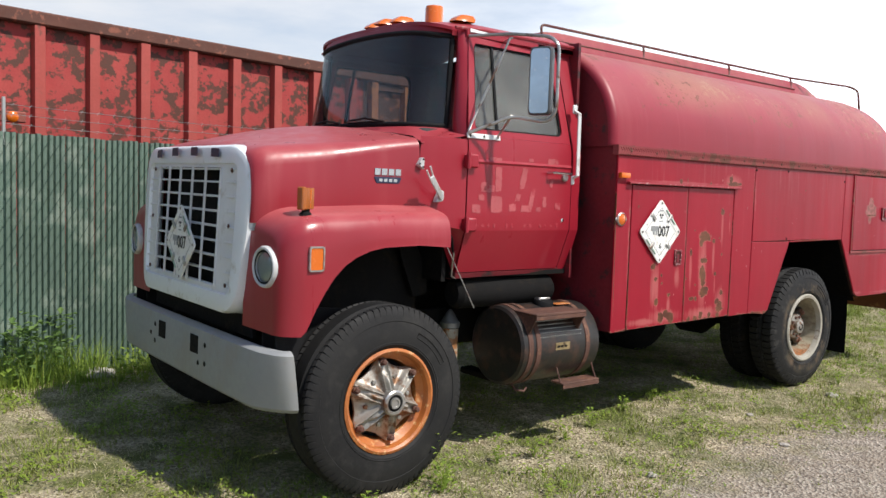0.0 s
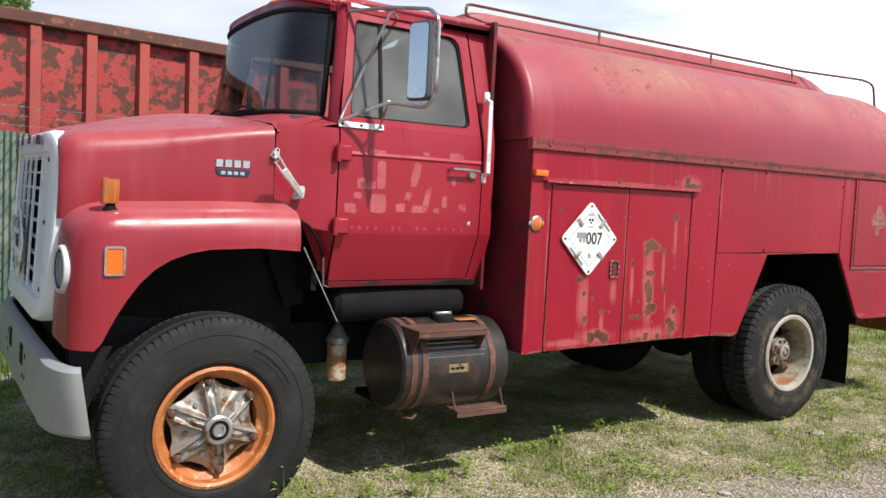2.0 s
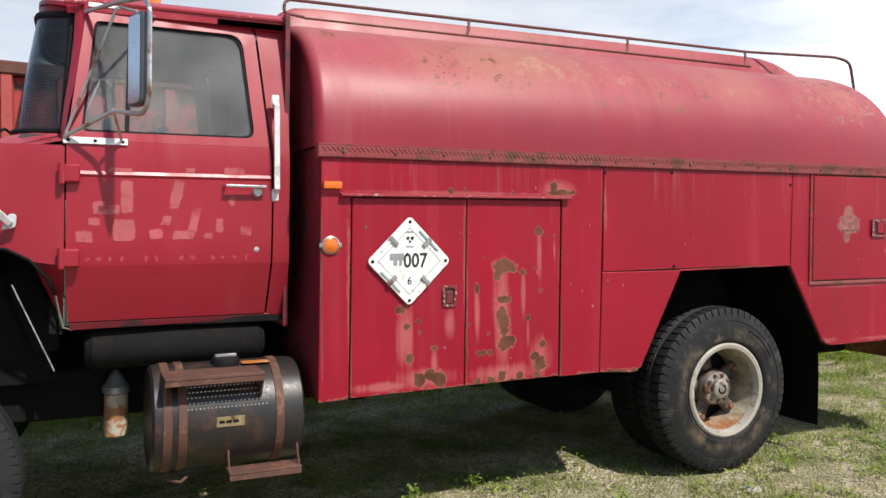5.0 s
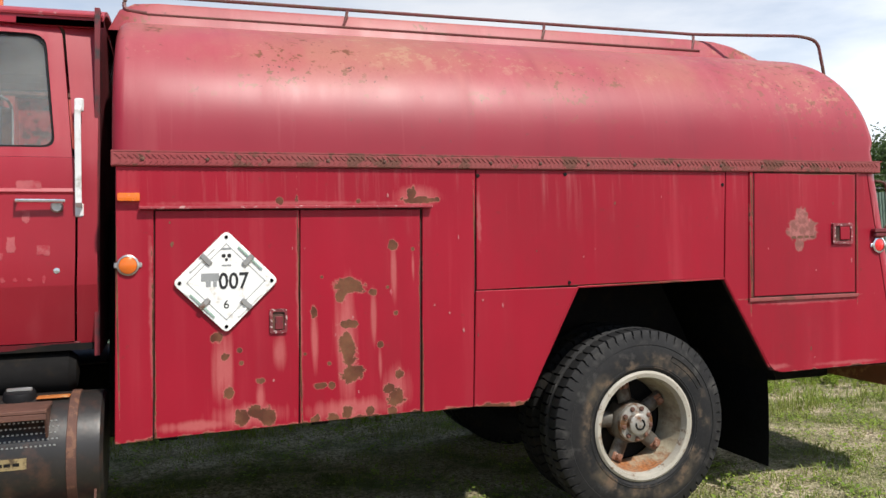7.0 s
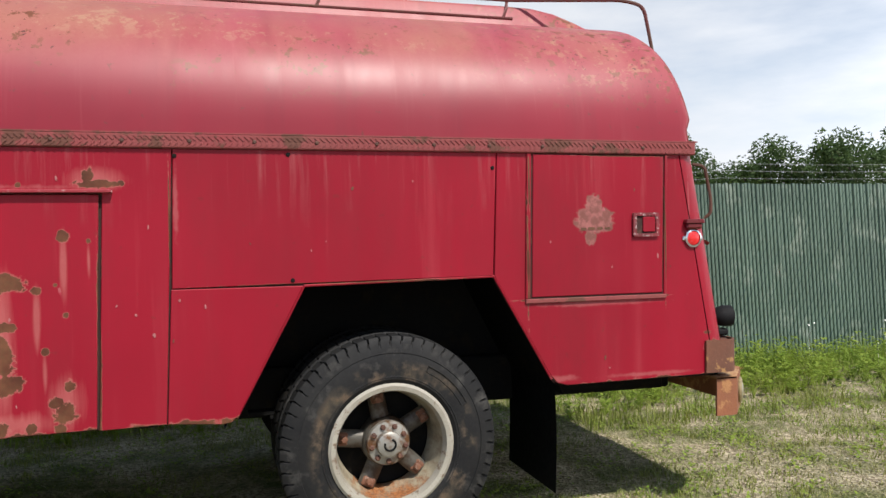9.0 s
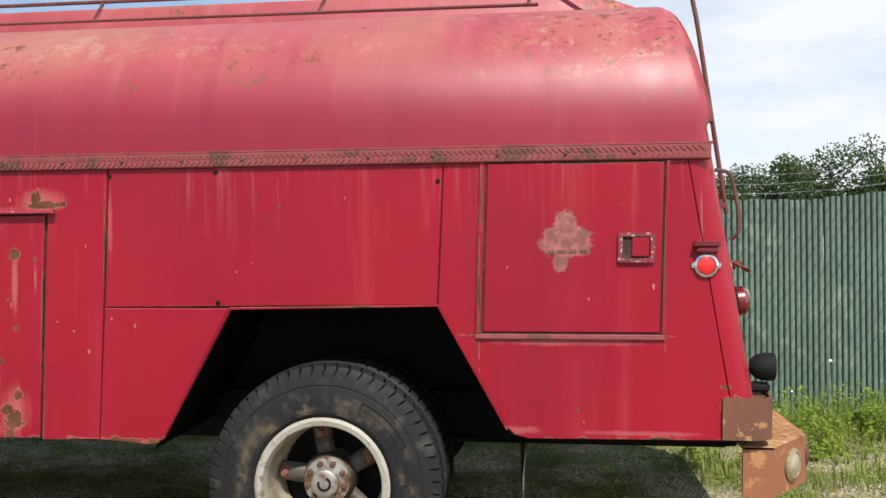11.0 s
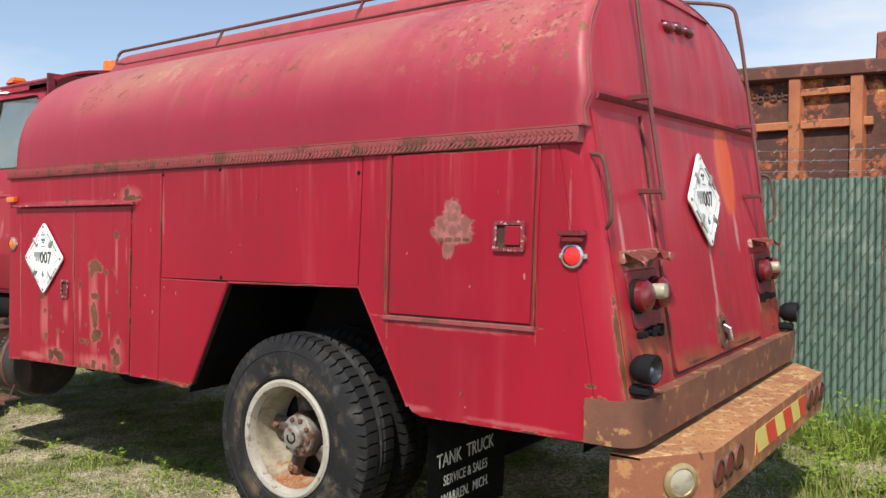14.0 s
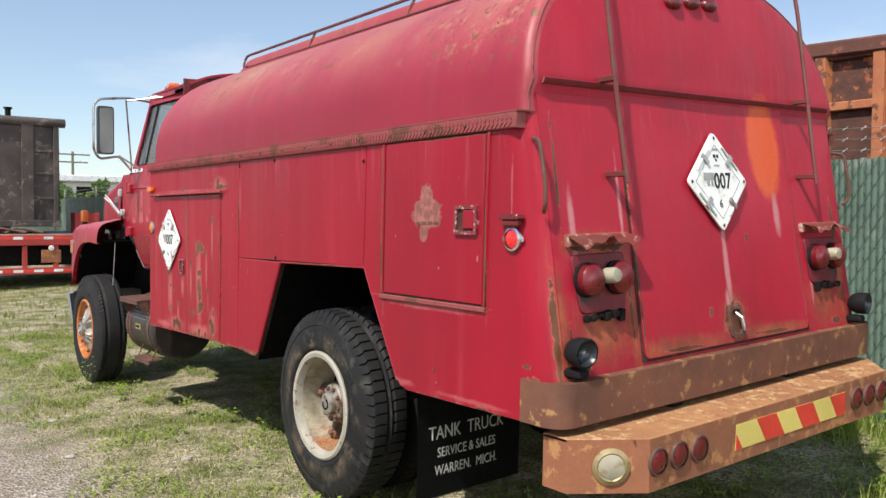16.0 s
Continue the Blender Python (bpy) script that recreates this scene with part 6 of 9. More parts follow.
def front_wheel(flip):
    cx, cz, y = 2.557, 0.500, 3.485
    rim = 0.262
    w = part("front_wheel", lathe([(rim + 0.012, 0.028), (rim + 0.014, 0.010), (rim, 0.004), (rim - 0.012, 0.014), (rim - 0.018, 0.05), (rim - 0.05, 0.075), (rim - 0.055, 0.20)], (cx, y, cz), (0, 1, 0), 56), RIM_ORANGE, truck, "six-spoke front wheel with an orange rusty rim", flip=flip)
    tyre(cx, y, cz, 0.493, rim, y + 0.002, y + 0.27, flip, w, 80, 0.009, 0.058, RUBBER_FRONT)
    # cast centre: six ribs with webs between them, cut back in scallops toward the rim
    def cast(u, v):
        near = math.cos(3 * (u - radians(-9))) ** 2
        r = 0.052 + (0.180 + 0.046 * near ** 1.8 - 0.052) * v
        off = ((u - radians(-9) + radians(30)) % radians(60)) - radians(30)
        d = abs(off) * r
        wall = math.exp(-((d - 0.024) / 0.0085) ** 2) * (0.030 - 0.006 * v)
        crest = math.exp(-(d / 0.017) ** 2) * 0.034 * (1 - smooth(0.30, 0.62, v))
        dish = 0.005 * smooth(0.030, 0.055, d) * smooth(0.2, 0.6, v)
        return Vector((cx + r * math.sin(u), y + 0.020 + 0.050 * v ** 1.4 - max(wall, crest) + dish, cz + r * math.cos(u)))
    bm = grid(cast, [2 * math.pi * i / 216 for i in range(217)], [0, 0.08, 0.17, 0.26, 0.34, 0.42, 0.5, 0.58, 0.66, 0.74, 0.83, 0.92, 1.0])
    thicken(bm, (0, 0.014, 0))
    part("spokes", bm, SPOKE, w, "dirty grey cast spokes", flip=flip, smooth=40)
    part("brake_drum", lathe([(0, 0.15), (0.17, 0.15), (0.18, 0.12), (0.205, 0.12), (0.21, 0.24)], (cx, y, cz), (0, 1, 0), 32), BLACK, w, flip=flip)
    for k in range(6):
        a = radians(-9 + 60 * k)
        p = Vector((cx + 0.204 * math.sin(a), y + 0.016, cz + 0.204 * math.cos(a)))
        bm = lathe([(0.015, 0), (0.015, 0.016), (0.010, 0.020), (0, 0.021)], p + Vector((0, 0.022, 0)), (0, -1, 0), 6)
        box(p.x - 0.017, p.x + 0.017, p.y + 0.018, p.y + 0.07, p.z - 0.017, p.z + 0.017, 0.006, bm)
        part("rim_clamp", bm, BROWN_STEEL, w, "rusty rim clamp and nut", flip=flip)
        a = radians(21 + 60 * k)
        p = Vector((cx + 0.132 * math.sin(a), y + 0.051, cz + 0.132 * math.cos(a)))
        part("bolt", lathe([(0.012, 0), (0.012, 0.014), (0, 0.016)], p, (0, -1, 0), 6), CHROME_DULL, w, flip=flip)
    part("hub_cap", lathe([(0.066, 0.02), (0.066, -0.02), (0.058, -0.026), (0.046, -0.026), (0.044, -0.02), (0.03, -0.02), (0.028, -0.03), (0.02, -0.03), (0.018, -0.024), (0, -0.024)], (cx, y - 0.012, cz), (0, 1, 0), 28), CHROME_DULL, w, flip=flip)
    part("hub_ring", lathe([(0.031, -0.0215), (0.044, -0.0215), (0.044, -0.019)], (cx, y - 0.012, cz), (0, 1, 0), 28), BLACK, w, flip=flip)


def rear_wheel(flip):
    cx, cz, y = 6.818, 0.562, 3.545
    rim = 0.268
    w = part("rear_wheel", lathe([(rim + 0.012, 0.028), (rim + 0.016, 0.010), (rim + 0.004, 0.002), (rim - 0.016, 0.006), (rim - 0.024, 0.03), (rim - 0.026, 0.045)], (cx, y, cz), (0, 1, 0), 56), RIM_WHITE, truck, "deep-dished white rear wheel with rust", flip=flip)
    part("rim_barrel", lathe([(rim - 0.026, 0.045), (rim - 0.03, 0.10), (rim - 0.045, 0.17), (rim - 0.05, 0.22)], (cx, y, cz), (0, 1, 0), 56), BARREL, w, "grimy inside of the rim", flip=flip)
    tyre(cx, y, cz, 0.493, rim, y + 0.004, y + 0.26, flip, w)
    # five cast arms from a ring behind the hub, each clamped to the rim
    bm = lathe([(0, 0.10), (0.092, 0.104), (0.105, 0.115), (0.112, 0.135), (0.112, 0.22), (0.0, 0.23)], (cx, y, cz), (0, 1, 0), 32)
    for k in range(5):
        a = radians(60 + 72 * k)
        b2 = rod((0, 0, 0.08), (0, 0, 0.222), 0.036, 10)
        moved(b2, Matrix.Translation((cx, y + 0.165, cz)) @ Matrix.Rotation(a, 4, 'Y') @ Matrix.Diagonal((1.15, 0.75, 1, 1)))
        join(bm, b2)
    part("spokes", bm, SPOKE_DARK, w, "grimy grey cast spokes", flip=flip, smooth=40)
    for k in range(5):
        a = radians(60 + 72 * k)
        p = Vector((cx + 0.196 * math.sin(a), y + 0.135, cz + 0.196 * math.cos(a)))
        bm = lathe([(0.018, 0.03), (0.018, -0.012), (0.012, -0.018), (0, -0.019)], p, (0, 1, 0), 6)
        b2 = box(-0.030, 0.030, 0.0, 0.035, -0.020, 0.026, 0.008)
        moved(b2, Matrix.Translation(p) @ Matrix.Rotation(a, 4, 'Y'))
        join(bm, b2)
        part("rim_clamp", bm, CLAMP_RUST, w, "rusty rim clamp and nut", flip=flip)
    part("back_disc", lathe([(0, 0.24), (rim - 0.05, 0.235)], (cx, y, cz), (0, 1, 0), 32), BLACK, w, flip=flip)
    part("hub", lathe([(0.0, 0.048), (0.046, 0.048), (0.056, 0.054), (0.060, 0.080), (0.096, 0.086), (0.100, 0.094), (0.100, 0.106), (0.085, 0.112)], (cx, y, cz), (0, 1, 0), 32), SPOKE, w, "worn silver hub flange", flip=flip)
    arc = [radians(20 + 16 * k) for k in range(18)]
    part("hub_mark", tube([(cx + 0.025 * math.sin(a), y + 0.0485, cz + 0.025 * math.cos(a)) for a in arc], 0.0055, 6), BLACK, w, flip=flip)
    for k in range(9):
        a = 2 * math.pi * (k + 0.5) / 9
        part("hub_nut", lathe([(0.013, 0.09), (0.013, 0.074), (0.008, 0.070), (0, 0.070)], (cx + 0.079 * math.sin(a), y, cz + 0.079 * math.cos(a)), (0, 1, 0), 6), BROWN_STEEL, w, flip=flip)
    inner = part("inner_wheel", lathe([(rim, 0.30), (rim, 0.52), (0.10, 0.50), (0, 0.50)], (cx, y, cz), (0, 1, 0), 40), BLACK, truck, "inner dual wheel", flip=flip)
    # chassis black instead of rubber: the inner tyre's shade is its colour
    tyre(cx, y, cz, 0.490, rim, y + 0.29, y + 0.54, flip, inner, rubber=BLACK)


for fl in (False, True):
    front_wheel(fl)
    rear_wheel(fl)

# ---- hood, grille and front ----
def hood_half(x):
    return 0.81 + 0.10 * (x - 1.92) / 0.95


def hood_edge(x):
    return 1.785 + 0.105 * (x - 1.92) / 0.95


def hood_mid(x):
    return 1.818 + 0.134 * smooth(1.80, 2.70, x)


def hood_r(x):
    """Radius of the shoulder, softer toward the nose."""
    return 0.105 - 0.045 * smooth(2.2, 2.86, x)


def hood_pt(s, x):
    """s from -1 (driver's foot of the side) to 1."""
    hw, ez, mz, sh = hood_half(x), hood_edge(x), hood_mid(x), hood_r(x)
    a = abs(s)
    if a > 0.62:
        t = (a - 0.62) / 0.38
        y, z = hw + 0.014 * math.sin(t * 3.0), (ez - sh) + (1.40 - (ez - sh)) * t
    elif a > 0.44:
        t = (a - 0.44) / 0.18 * math.pi / 2
        y, z = hw - sh * 1.1 + sh * 1.1 * math.sin(t), ez - sh + sh * math.cos(t)
    else:
        t = a / 0.44
        y = (hw - sh * 1.1) * t
        z = mz + (ez - mz) * t ** 2.2
        ridge = smooth(0.48, 0.42, t) * 0.012 * smooth(1.95, 2.3, x)
        z += ridge
    q = max(0.0, 1 - (x - 1.925) / 0.11)
    tuck = 0.045 * (1 - math.sqrt(1 - q * q))  # the nose turns in under the grille shell
    return Vector((x, CY + math.copysign(max(0.0, y - tuck * min(1.0, y / 0.4)), s), z - tuck * smooth(1.5, 1.7, z)))


ss = [-1, -0.9, -0.8, -0.7, -0.62, -0.59, -0.56, -0.53, -0.5, -0.47, -0.44] + np.linspace(-0.4, 0.4, 21).tolist() + [0.44, 0.47, 0.5, 0.53, 0.56, 0.59, 0.62, 0.7, 0.8, 0.9, 1]
bm = grid(hood_pt, ss, [1.925, 1.93, 1.94, 1.955, 1.975, 2.0] + np.linspace(2.04, 2.865, 13).tolist())
bmesh.ops.recalc_face_normals(bm, faces=bm.faces[:])
hood = part("hood", bm, RED_HOOD, truck, "red tilt hood, paler on top", smooth=40)

ARC = [(1.90, 0.872), (2.035, 0.872), (2.06, 0.90), (2.108, 1.0), (2.155, 1.08), (2.205, 1.15), (2.265, 1.21), (2.33, 1.25), (2.41, 1.28), (2.50, 1.297), (2.72, 1.305), (2.93, 1.292)]


def fender(flip):
    xs = [1.938, 1.941, 1.948, 1.96, 1.978, 2.0, 2.035, 2.06, 2.108, 2.155, 2.205, 2.265, 2.33, 2.41, 2.50, 2.60, 2.72, 2.83, 2.925]
    def lip(x):
        return float(np.interp(x, [a for a, b in ARC], [b for a, b in ARC]))
    rows = []
    for x in xs:
        q = 1 - min(1.0, (x - 1.938) / 0.15)
        k = math.sqrt(max(0.0, 1 - q * q))
        q = 1 - min(1.0, (x - 1.938) / 0.20)
        yo = 3.64 - 0.13 * k                      # outer face
        zt = 1.325 + 0.135 * math.sqrt(max(0.0, 1 - q * q)) + 0.02 * smooth(2.1, 2.7, x)   # crown
        yi = CY - hood_half(x) - 0.008
        zl = lip(x)
        zi = zt + 0.035
        pts = [(yi + 0.02, zi), (yi - 0.02, zi - 0.012), ((yi + yo) / 2 + 0.03, zt + 0.012), ((yi + yo) / 2, zt + 0.004), (yo + 0.07, zt - 0.004), (yo + 0.035, zt - 0.022), (yo + 0.012, zt - 0.05), (yo, zt - 0.09)]
        zs = zt - 0.09
        for t in (0.3, 0.6, 0.88, 1.0):
            z = zs + (zl - zs) * t
            pts.append((yo + 0.004 - 0.012 * math.sin(t * 2.6) + (0.0 if t < 1 else -0.004), z))
        pts.append((yo + 0.03, zl + 0.004))
        rows.append([Vector((x, y, z)) for y, z in pts])
    bm = bmesh.new()
    vr = [[bm.verts.new(p) for p in r] for r in rows]
    for a, b in zip(vr, vr[1:]):
        for i in range(len(a) - 1):
            bm.faces.new((a[i], a[i + 1], b[i + 1], b[i]))
    # front face with a soft turn toward the grille
    yin = CY - 0.70
    f0 = vr[0]
    mid = [bm.verts.new((1.935, yin, max(0.872, min(v.co.z, 1.46)))) for v in f0]
    for i in range(len(f0) - 1):
        if (mid[i].co - mid[i + 1].co).length > 1e-5:
            bm.faces.new((f0[i + 1], f0[i], mid[i], mid[i + 1]))
    bmesh.ops.remove_doubles(bm, verts=bm.verts[:], dist=1e-5)
    bmesh.ops.recalc_face_normals(bm, faces=bm.faces[:])
    fe = part("fender", bm, RED_HOOD, truck, "rounded red front fender", flip=flip, smooth=27)
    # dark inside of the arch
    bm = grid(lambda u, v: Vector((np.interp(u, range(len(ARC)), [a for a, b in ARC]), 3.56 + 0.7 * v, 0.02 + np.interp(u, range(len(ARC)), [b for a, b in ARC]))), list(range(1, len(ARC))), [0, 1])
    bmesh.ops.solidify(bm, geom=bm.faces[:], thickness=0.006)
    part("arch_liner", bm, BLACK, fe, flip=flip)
    # head lamp
    c = Vector((1.944, 3.700, 1.195))
    ax = Vector((-1, -0.10, 0))
    h = part("head_lamp", lathe([(0.082, 0), (0.080, 0.004), (0.06, 0.011), (0.03, 0.015), (0, 0.016)], c + ax * 0.008, ax, 32), HEAD_LENS, truck, "round clear head lamp", flip=flip)
    part("bezel", lathe([(0.100, -0.02), (0.104, 0.0), (0.104, 0.018), (0.098, 0.030), (0.090, 0.032), (0.081, 0.018), (0.080, 0.0)], c, ax, 36), LAMP_RING, h, "pale metal bezel", flip=flip)
    part("gasket", lathe([(0.074, 0.0), (0.083, 0.0), (0.083, 0.022), (0.074, 0.020)], c + ax * 0.004, ax, 36), RUBBER_BLACK, h, flip=flip)
    # side marker and turn signal
    m = part("side_marker", plate(rounded([(2.065, 1.192), (2.137, 1.192), (2.137, 1.302), (2.065, 1.302)], 0.01, 2), lambda u, v, w: Vector((u, 3.498 + w, v)), 0.012, 0.003), AMBER, truck, "rectangular amber side marker", flip=flip)
    part("bezel", ringed(rounded([(2.059, 1.186), (2.143, 1.186), (2.143, 1.308), (2.059, 1.308)], 0.012, 2), rounded([(2.067, 1.194), (2.135, 1.194), (2.135, 1.300), (2.067, 1.300)], 0.009, 2), lambda u, v, w: Vector((u, 3.494 + w, v)), 0.014), CHROME_DULL, m, flip=flip)
    t = part("turn_signal", box(2.066, 2.128, 3.59, 3.642, 1.482, 1.588, 0.010, seg=2), AMBER_DARK, truck, "boxy amber turn signal on a stalk", flip=flip)
    part("housing", box(2.060, 2.084, 3.586, 3.646, 1.478, 1.592, 0.006), AMBER_DARK, t, flip=flip)
    part("lens_rib", box(2.104, 2.111, 3.5875, 3.645, 1.49, 1.580, 0.002), AMBER, t, flip=flip)
    part("stalk", lathe([(0.035, 0), (0.03, 0.02), (0.02, 0.03), (0.02, 0.06)], (2.097, 3.618, 1.44), (0, 0, 1), 14), BLACK, t, flip=flip)


for fl in (False, True):
    fender(fl)


# grille shell
def front(u, v, w):
    """u across from the middle (toward the driver's side positive), v height, w backward."""
    drop = 0.045 * (abs(u) / 0.77) ** 2.4 * smooth(1.55, 1.82, v)
    return Vector((1.848 + w + 0.06 * (v - 1.0) * 0.6 + 0.06 * (abs(u) / 0.8) ** 3, CY - u, v - drop))


oo = rounded([(-0.69, 0.915), (0.69, 0.915), (0.785, 1.40), (0.772, 1.818), (-0.772, 1.818), (-0.785, 1.40)], [0.14, 0.14, 0.2, 0.20, 0.20, 0.2], 6)
ii = rounded([(-0.63, 1.015), (0.63, 1.015), (0.655, 1.40), (0.645, 1.715), (-0.645, 1.715), (-0.655, 1.40)], [0.05, 0.05, 0.2, 0.05, 0.05, 0.2], 6)
bm = bmesh.new()
loops = []
for lp, w in (([(u * 0.985, v - 0.008) for u, v in oo], 0.115), (oo, 0.085), (oo, 0.03), ([(u * 0.985, 1.375 + (v - 1.375) * 0.98) for u, v in oo], 0.006), ([(u * 0.96, 1.375 + (v - 1.375) * 0.955) for u, v in oo], 0.0), (ii, 0.004), ([(u * 0.985, 1.365 + (v - 1.365) * 0.98) for u, v in ii], 0.03)):
    loops.append([bm.verts.new(front(u, v, w)) for u, v in lp])
n = len(oo)
for a, b in zip(loops, loops[1:]):
    for i in range(n):
        bm.faces.new((a[i], a[(i + 1) % n], b[(i + 1) % n], b[i]))
bmesh.ops.recalc_face_normals(bm, faces=bm.faces[:])
shell = part("grille_shell", bm, ALU, truck, "pale metal grille surround with dark lettering")
# lettering over the grille as plain dark marks
for u in (0.42, 0.15, -0.14, -0.42):
    part("dark_mark", plate(rounded([(u - 0.046, 1.738), (u + 0.046, 1.738), (u + 0.046, 1.786), (u - 0.046, 1.786)], 0.008, 2), lambda a, b, w: front(a, b, w - 0.004), 0.004), NAVY, shell)
# insert: bars over dark openings
part("radiator", plate([(-0.62, 1.0), (0.62, 1.0), (0.62, 1.72), (-0.62, 1.72)], lambda a, b, w: front(a, b, w + 0.10), 0.02), BLACK, truck)
gi = part("grille_insert", ringed(rounded([(-0.638, 1.005), (0.638, 1.005), (0.66, 1.40), (0.65, 1.725), (-0.65, 1.725), (-0.66, 1.40)], 0.04), rounded([(-0.455, 1.045), (0.455, 1.045), (0.46, 1.37), (0.455, 1.68), (-0.455, 1.68), (-0.46, 1.37)], 0.01), lambda a, b, w: front(a, b, w + 0.022), 0.012), GRILLE_GREY, truck, "chalky white grille of crossed bars")
for k in range(9):
    z = 1.045 + 0.635 * k / 8
    part("grille_bar", plate([(-0.63, z - 0.006), (0.63, z - 0.006), (0.63, z + 0.006), (-0.63, z + 0.006)], lambda a, b, w: front(a, b, w + 0.010), 0.018, 0.002), GRILLE_GREY, gi)
for k in range(6):
    u = -0.455 + 0.91 * k / 5
    part("grille_bar", plate([(u - 0.0045, 1.047), (u + 0.0045, 1.047), (u + 0.0045, 1.678), (u - 0.0045, 1.678)], lambda a, b, w: front(a, b, w + 0.014), 0.012, 0.002), GRILLE_GREY, gi)
for u in (-0.57, 0.57):
    for v in (1.06, 1.37, 1.67):
        part("grille_bolt", lathe([(0.012, 0), (0.012, 0.004), (0, 0.008)], front(u, v, 0.02), (-1, 0, 0), 8), BROWN_STEEL, gi)

# maker's badge on the hood side, as a plain shape
for fl in (False, True):
    def hs(u, v, w):
        return Vector((u, CY - hood_half(u) - 0.012 * 0.7 + w, v))
    b = part("hood_badge", plate(rounded([(2.595, 1.625), (2.735, 1.625), (2.75, 1.66), (2.58, 1.66)], 0.008, 2), lambda u, v, w: hs(u, v, w - 0.008), 0.008, 0.002), NAVY, hood, "dark badge under bright bars", flip=fl)
    for k in range(4):
        u = 2.585 + 0.042 * k
        part("bright_bar", plate([(u, 1.668), (u + 0.034, 1.668), (u + 0.034, 1.705), (u, 1.705)], lambda a, c, w: hs(a, c, w - 0.008), 0.008, 0.002), CHROME, hood, flip=fl)
    for k in range(4):
        u = 2.61 + 0.03 * k
        part("bright_bar", plate([(u, 1.634), (u + 0.02, 1.634), (u + 0.02, 1.65), (u, 1.65)], lambda a, c, w: hs(a, c, w - 0.0095), 0.002), CHROME, hood, flip=fl)
    # over-centre latch: flat lever with a forked end, lug plates on hood and cowl
    a, b = Vector((2.985, CY - 0.972, 1.562)), Vector((2.872, CY - 1.020, 1.672))
    d = (b - a).normalized()
    bm = moved(box(-0.016, 0.016, -0.007, 0.007, -0.012, (b - a).length, 0.004), Matrix.Translation(a) @ Vector((0, 0, 1)).rotation_difference(d).to_matrix().to_4x4())
    la = part("hood_latch", bm, LAMP_RING, hood, "pale metal hood hold-down lever", flip=fl)
    tip = b + d * 0.065 + Vector((0, -0.012, 0))
    for off in (-0.013, 0.013):
        o = Vector((off * 0.72, 0, off * 0.72))
        part("fork", tube([b - d * 0.05 + o, b + o, tip + o * 1.2], 0.0055, 6), LAMP_RING, la, flip=fl)
    part("catch_plate", plate(rounded([(2.838, 1.735), (2.878, 1.708), (2.880, 1.772), (2.866, 1.778)], 0.006, 3), lambda u, v, w: Vector((u, CY - 0.945 + w, v)), 0.03, 0.003), LAMP_RING, la, flip=fl)
    for u, v in ((2.848, 1.742), (2.870, 1.724), (2.870, 1.766)):
        part("rivet", lathe([(0.006, 0), (0.005, 0.003), (0, 0.004)], (u, CY - 0.945, v), (0, -1, 0), 8), BLACK, la, flip=fl)
    part("hinge_lug", plate(rounded([(2.952, 1.528), (3.010, 1.538), (3.014, 1.596), (2.985, 1.600)], 0.014, 3), lambda u, v, w: Vector((u, CY - 0.962 + w, v)), 0.03, 0.003), LAMP_RING, la, flip=fl)

# front bumper
BP = [(1.982 - 0.115 * math.sin(k * math.pi / 18) ** 0.9, 3.478 + 0.27 * (1 - math.cos(k * math.pi / 18))) for k in range(10)] + [(1.862, 4.2)]
BP = BP + [(x, 2 * CY - y) for x, y in reversed(BP)]
bm = bmesh.new()
prof = [(0.025, 0.50), (0.004, 0.52), (0.0, 0.60), (0.0, 0.74), (0.006, 0.79), (0.03, 0.806), (0.06, 0.806), (0.06, 0.79), (0.02, 0.785), (0.016, 0.52), (0.03, 0.505)]
rows = []
m_ = len(BP)
for i, p in enumerate(BP):
    a, c = Vector(BP[max(i - 1, 0)]), Vector(BP[min(i + 1, m_ - 1)])
    d = (c - a).normalized()
    inw = Vector((d.y, -d.x))
    rake = smooth(3.75, 3.48, min(p[1], 2 * CY - p[1]))  # the ends are cut back toward the bottom
    rows.append([bm.verts.new((p[0] + inw.x * w + 0.055 * rake * (0.80 - z) / 0.3, p[1] + inw.y * w + math.copysign(0.03 * rake * (0.80 - z) / 0.3, CY - p[1]), z)) for w, z in prof])
for a, b in zip(rows, rows[1:]):
    for i in range(len(prof)):
        bm.faces.new((a[i], a[(i + 1) % len(prof)], b[(i + 1) % len(prof)], b[i]))
bm.faces.new(rows[0])
bm.faces.new(rows[-1])
bmesh.ops.recalc_face_normals(bm, faces=bm.faces[:])
for fl in (False, True):
    # two added plates keep sun from passing between bumper, arch and tyre
    part("bumper_light_block", plate([(1.96, 0.55), (2.03, 0.55), (2.04, 0.66), (2.09, 0.79), (2.13, 0.868), (1.96, 0.868)], lambda u, v, w: Vector((u, 3.62 + w, v)), 0.012), RUBBER_BLACK, truck, flip=fl)
    part("tyre_light_block", plate([(1.97, 0.52), (2.40, 0.52), (2.44, 0.95), (2.10, 0.98), (1.97, 0.86)], lambda u, v, w: Vector((u, 3.785 + w, v)), 0.012), RUBBER_BLACK, truck, flip=fl)
fb = part("front_bumper", bm, BUMPER_GREY, truck, "chalky grey steel front bumper with square tow holes")
for y in (4.40, 4.90):
    part("tow_hole", plate(rounded([(y - 0.055, 0.655), (y + 0.055, 0.655), (y + 0.055, 0.755), (y - 0.055, 0.755)], 0.006, 2), lambda u, v, w: Vector((1.8595 + w, u, v)), 0.003), BLACK, fb, "dark square tow hole")
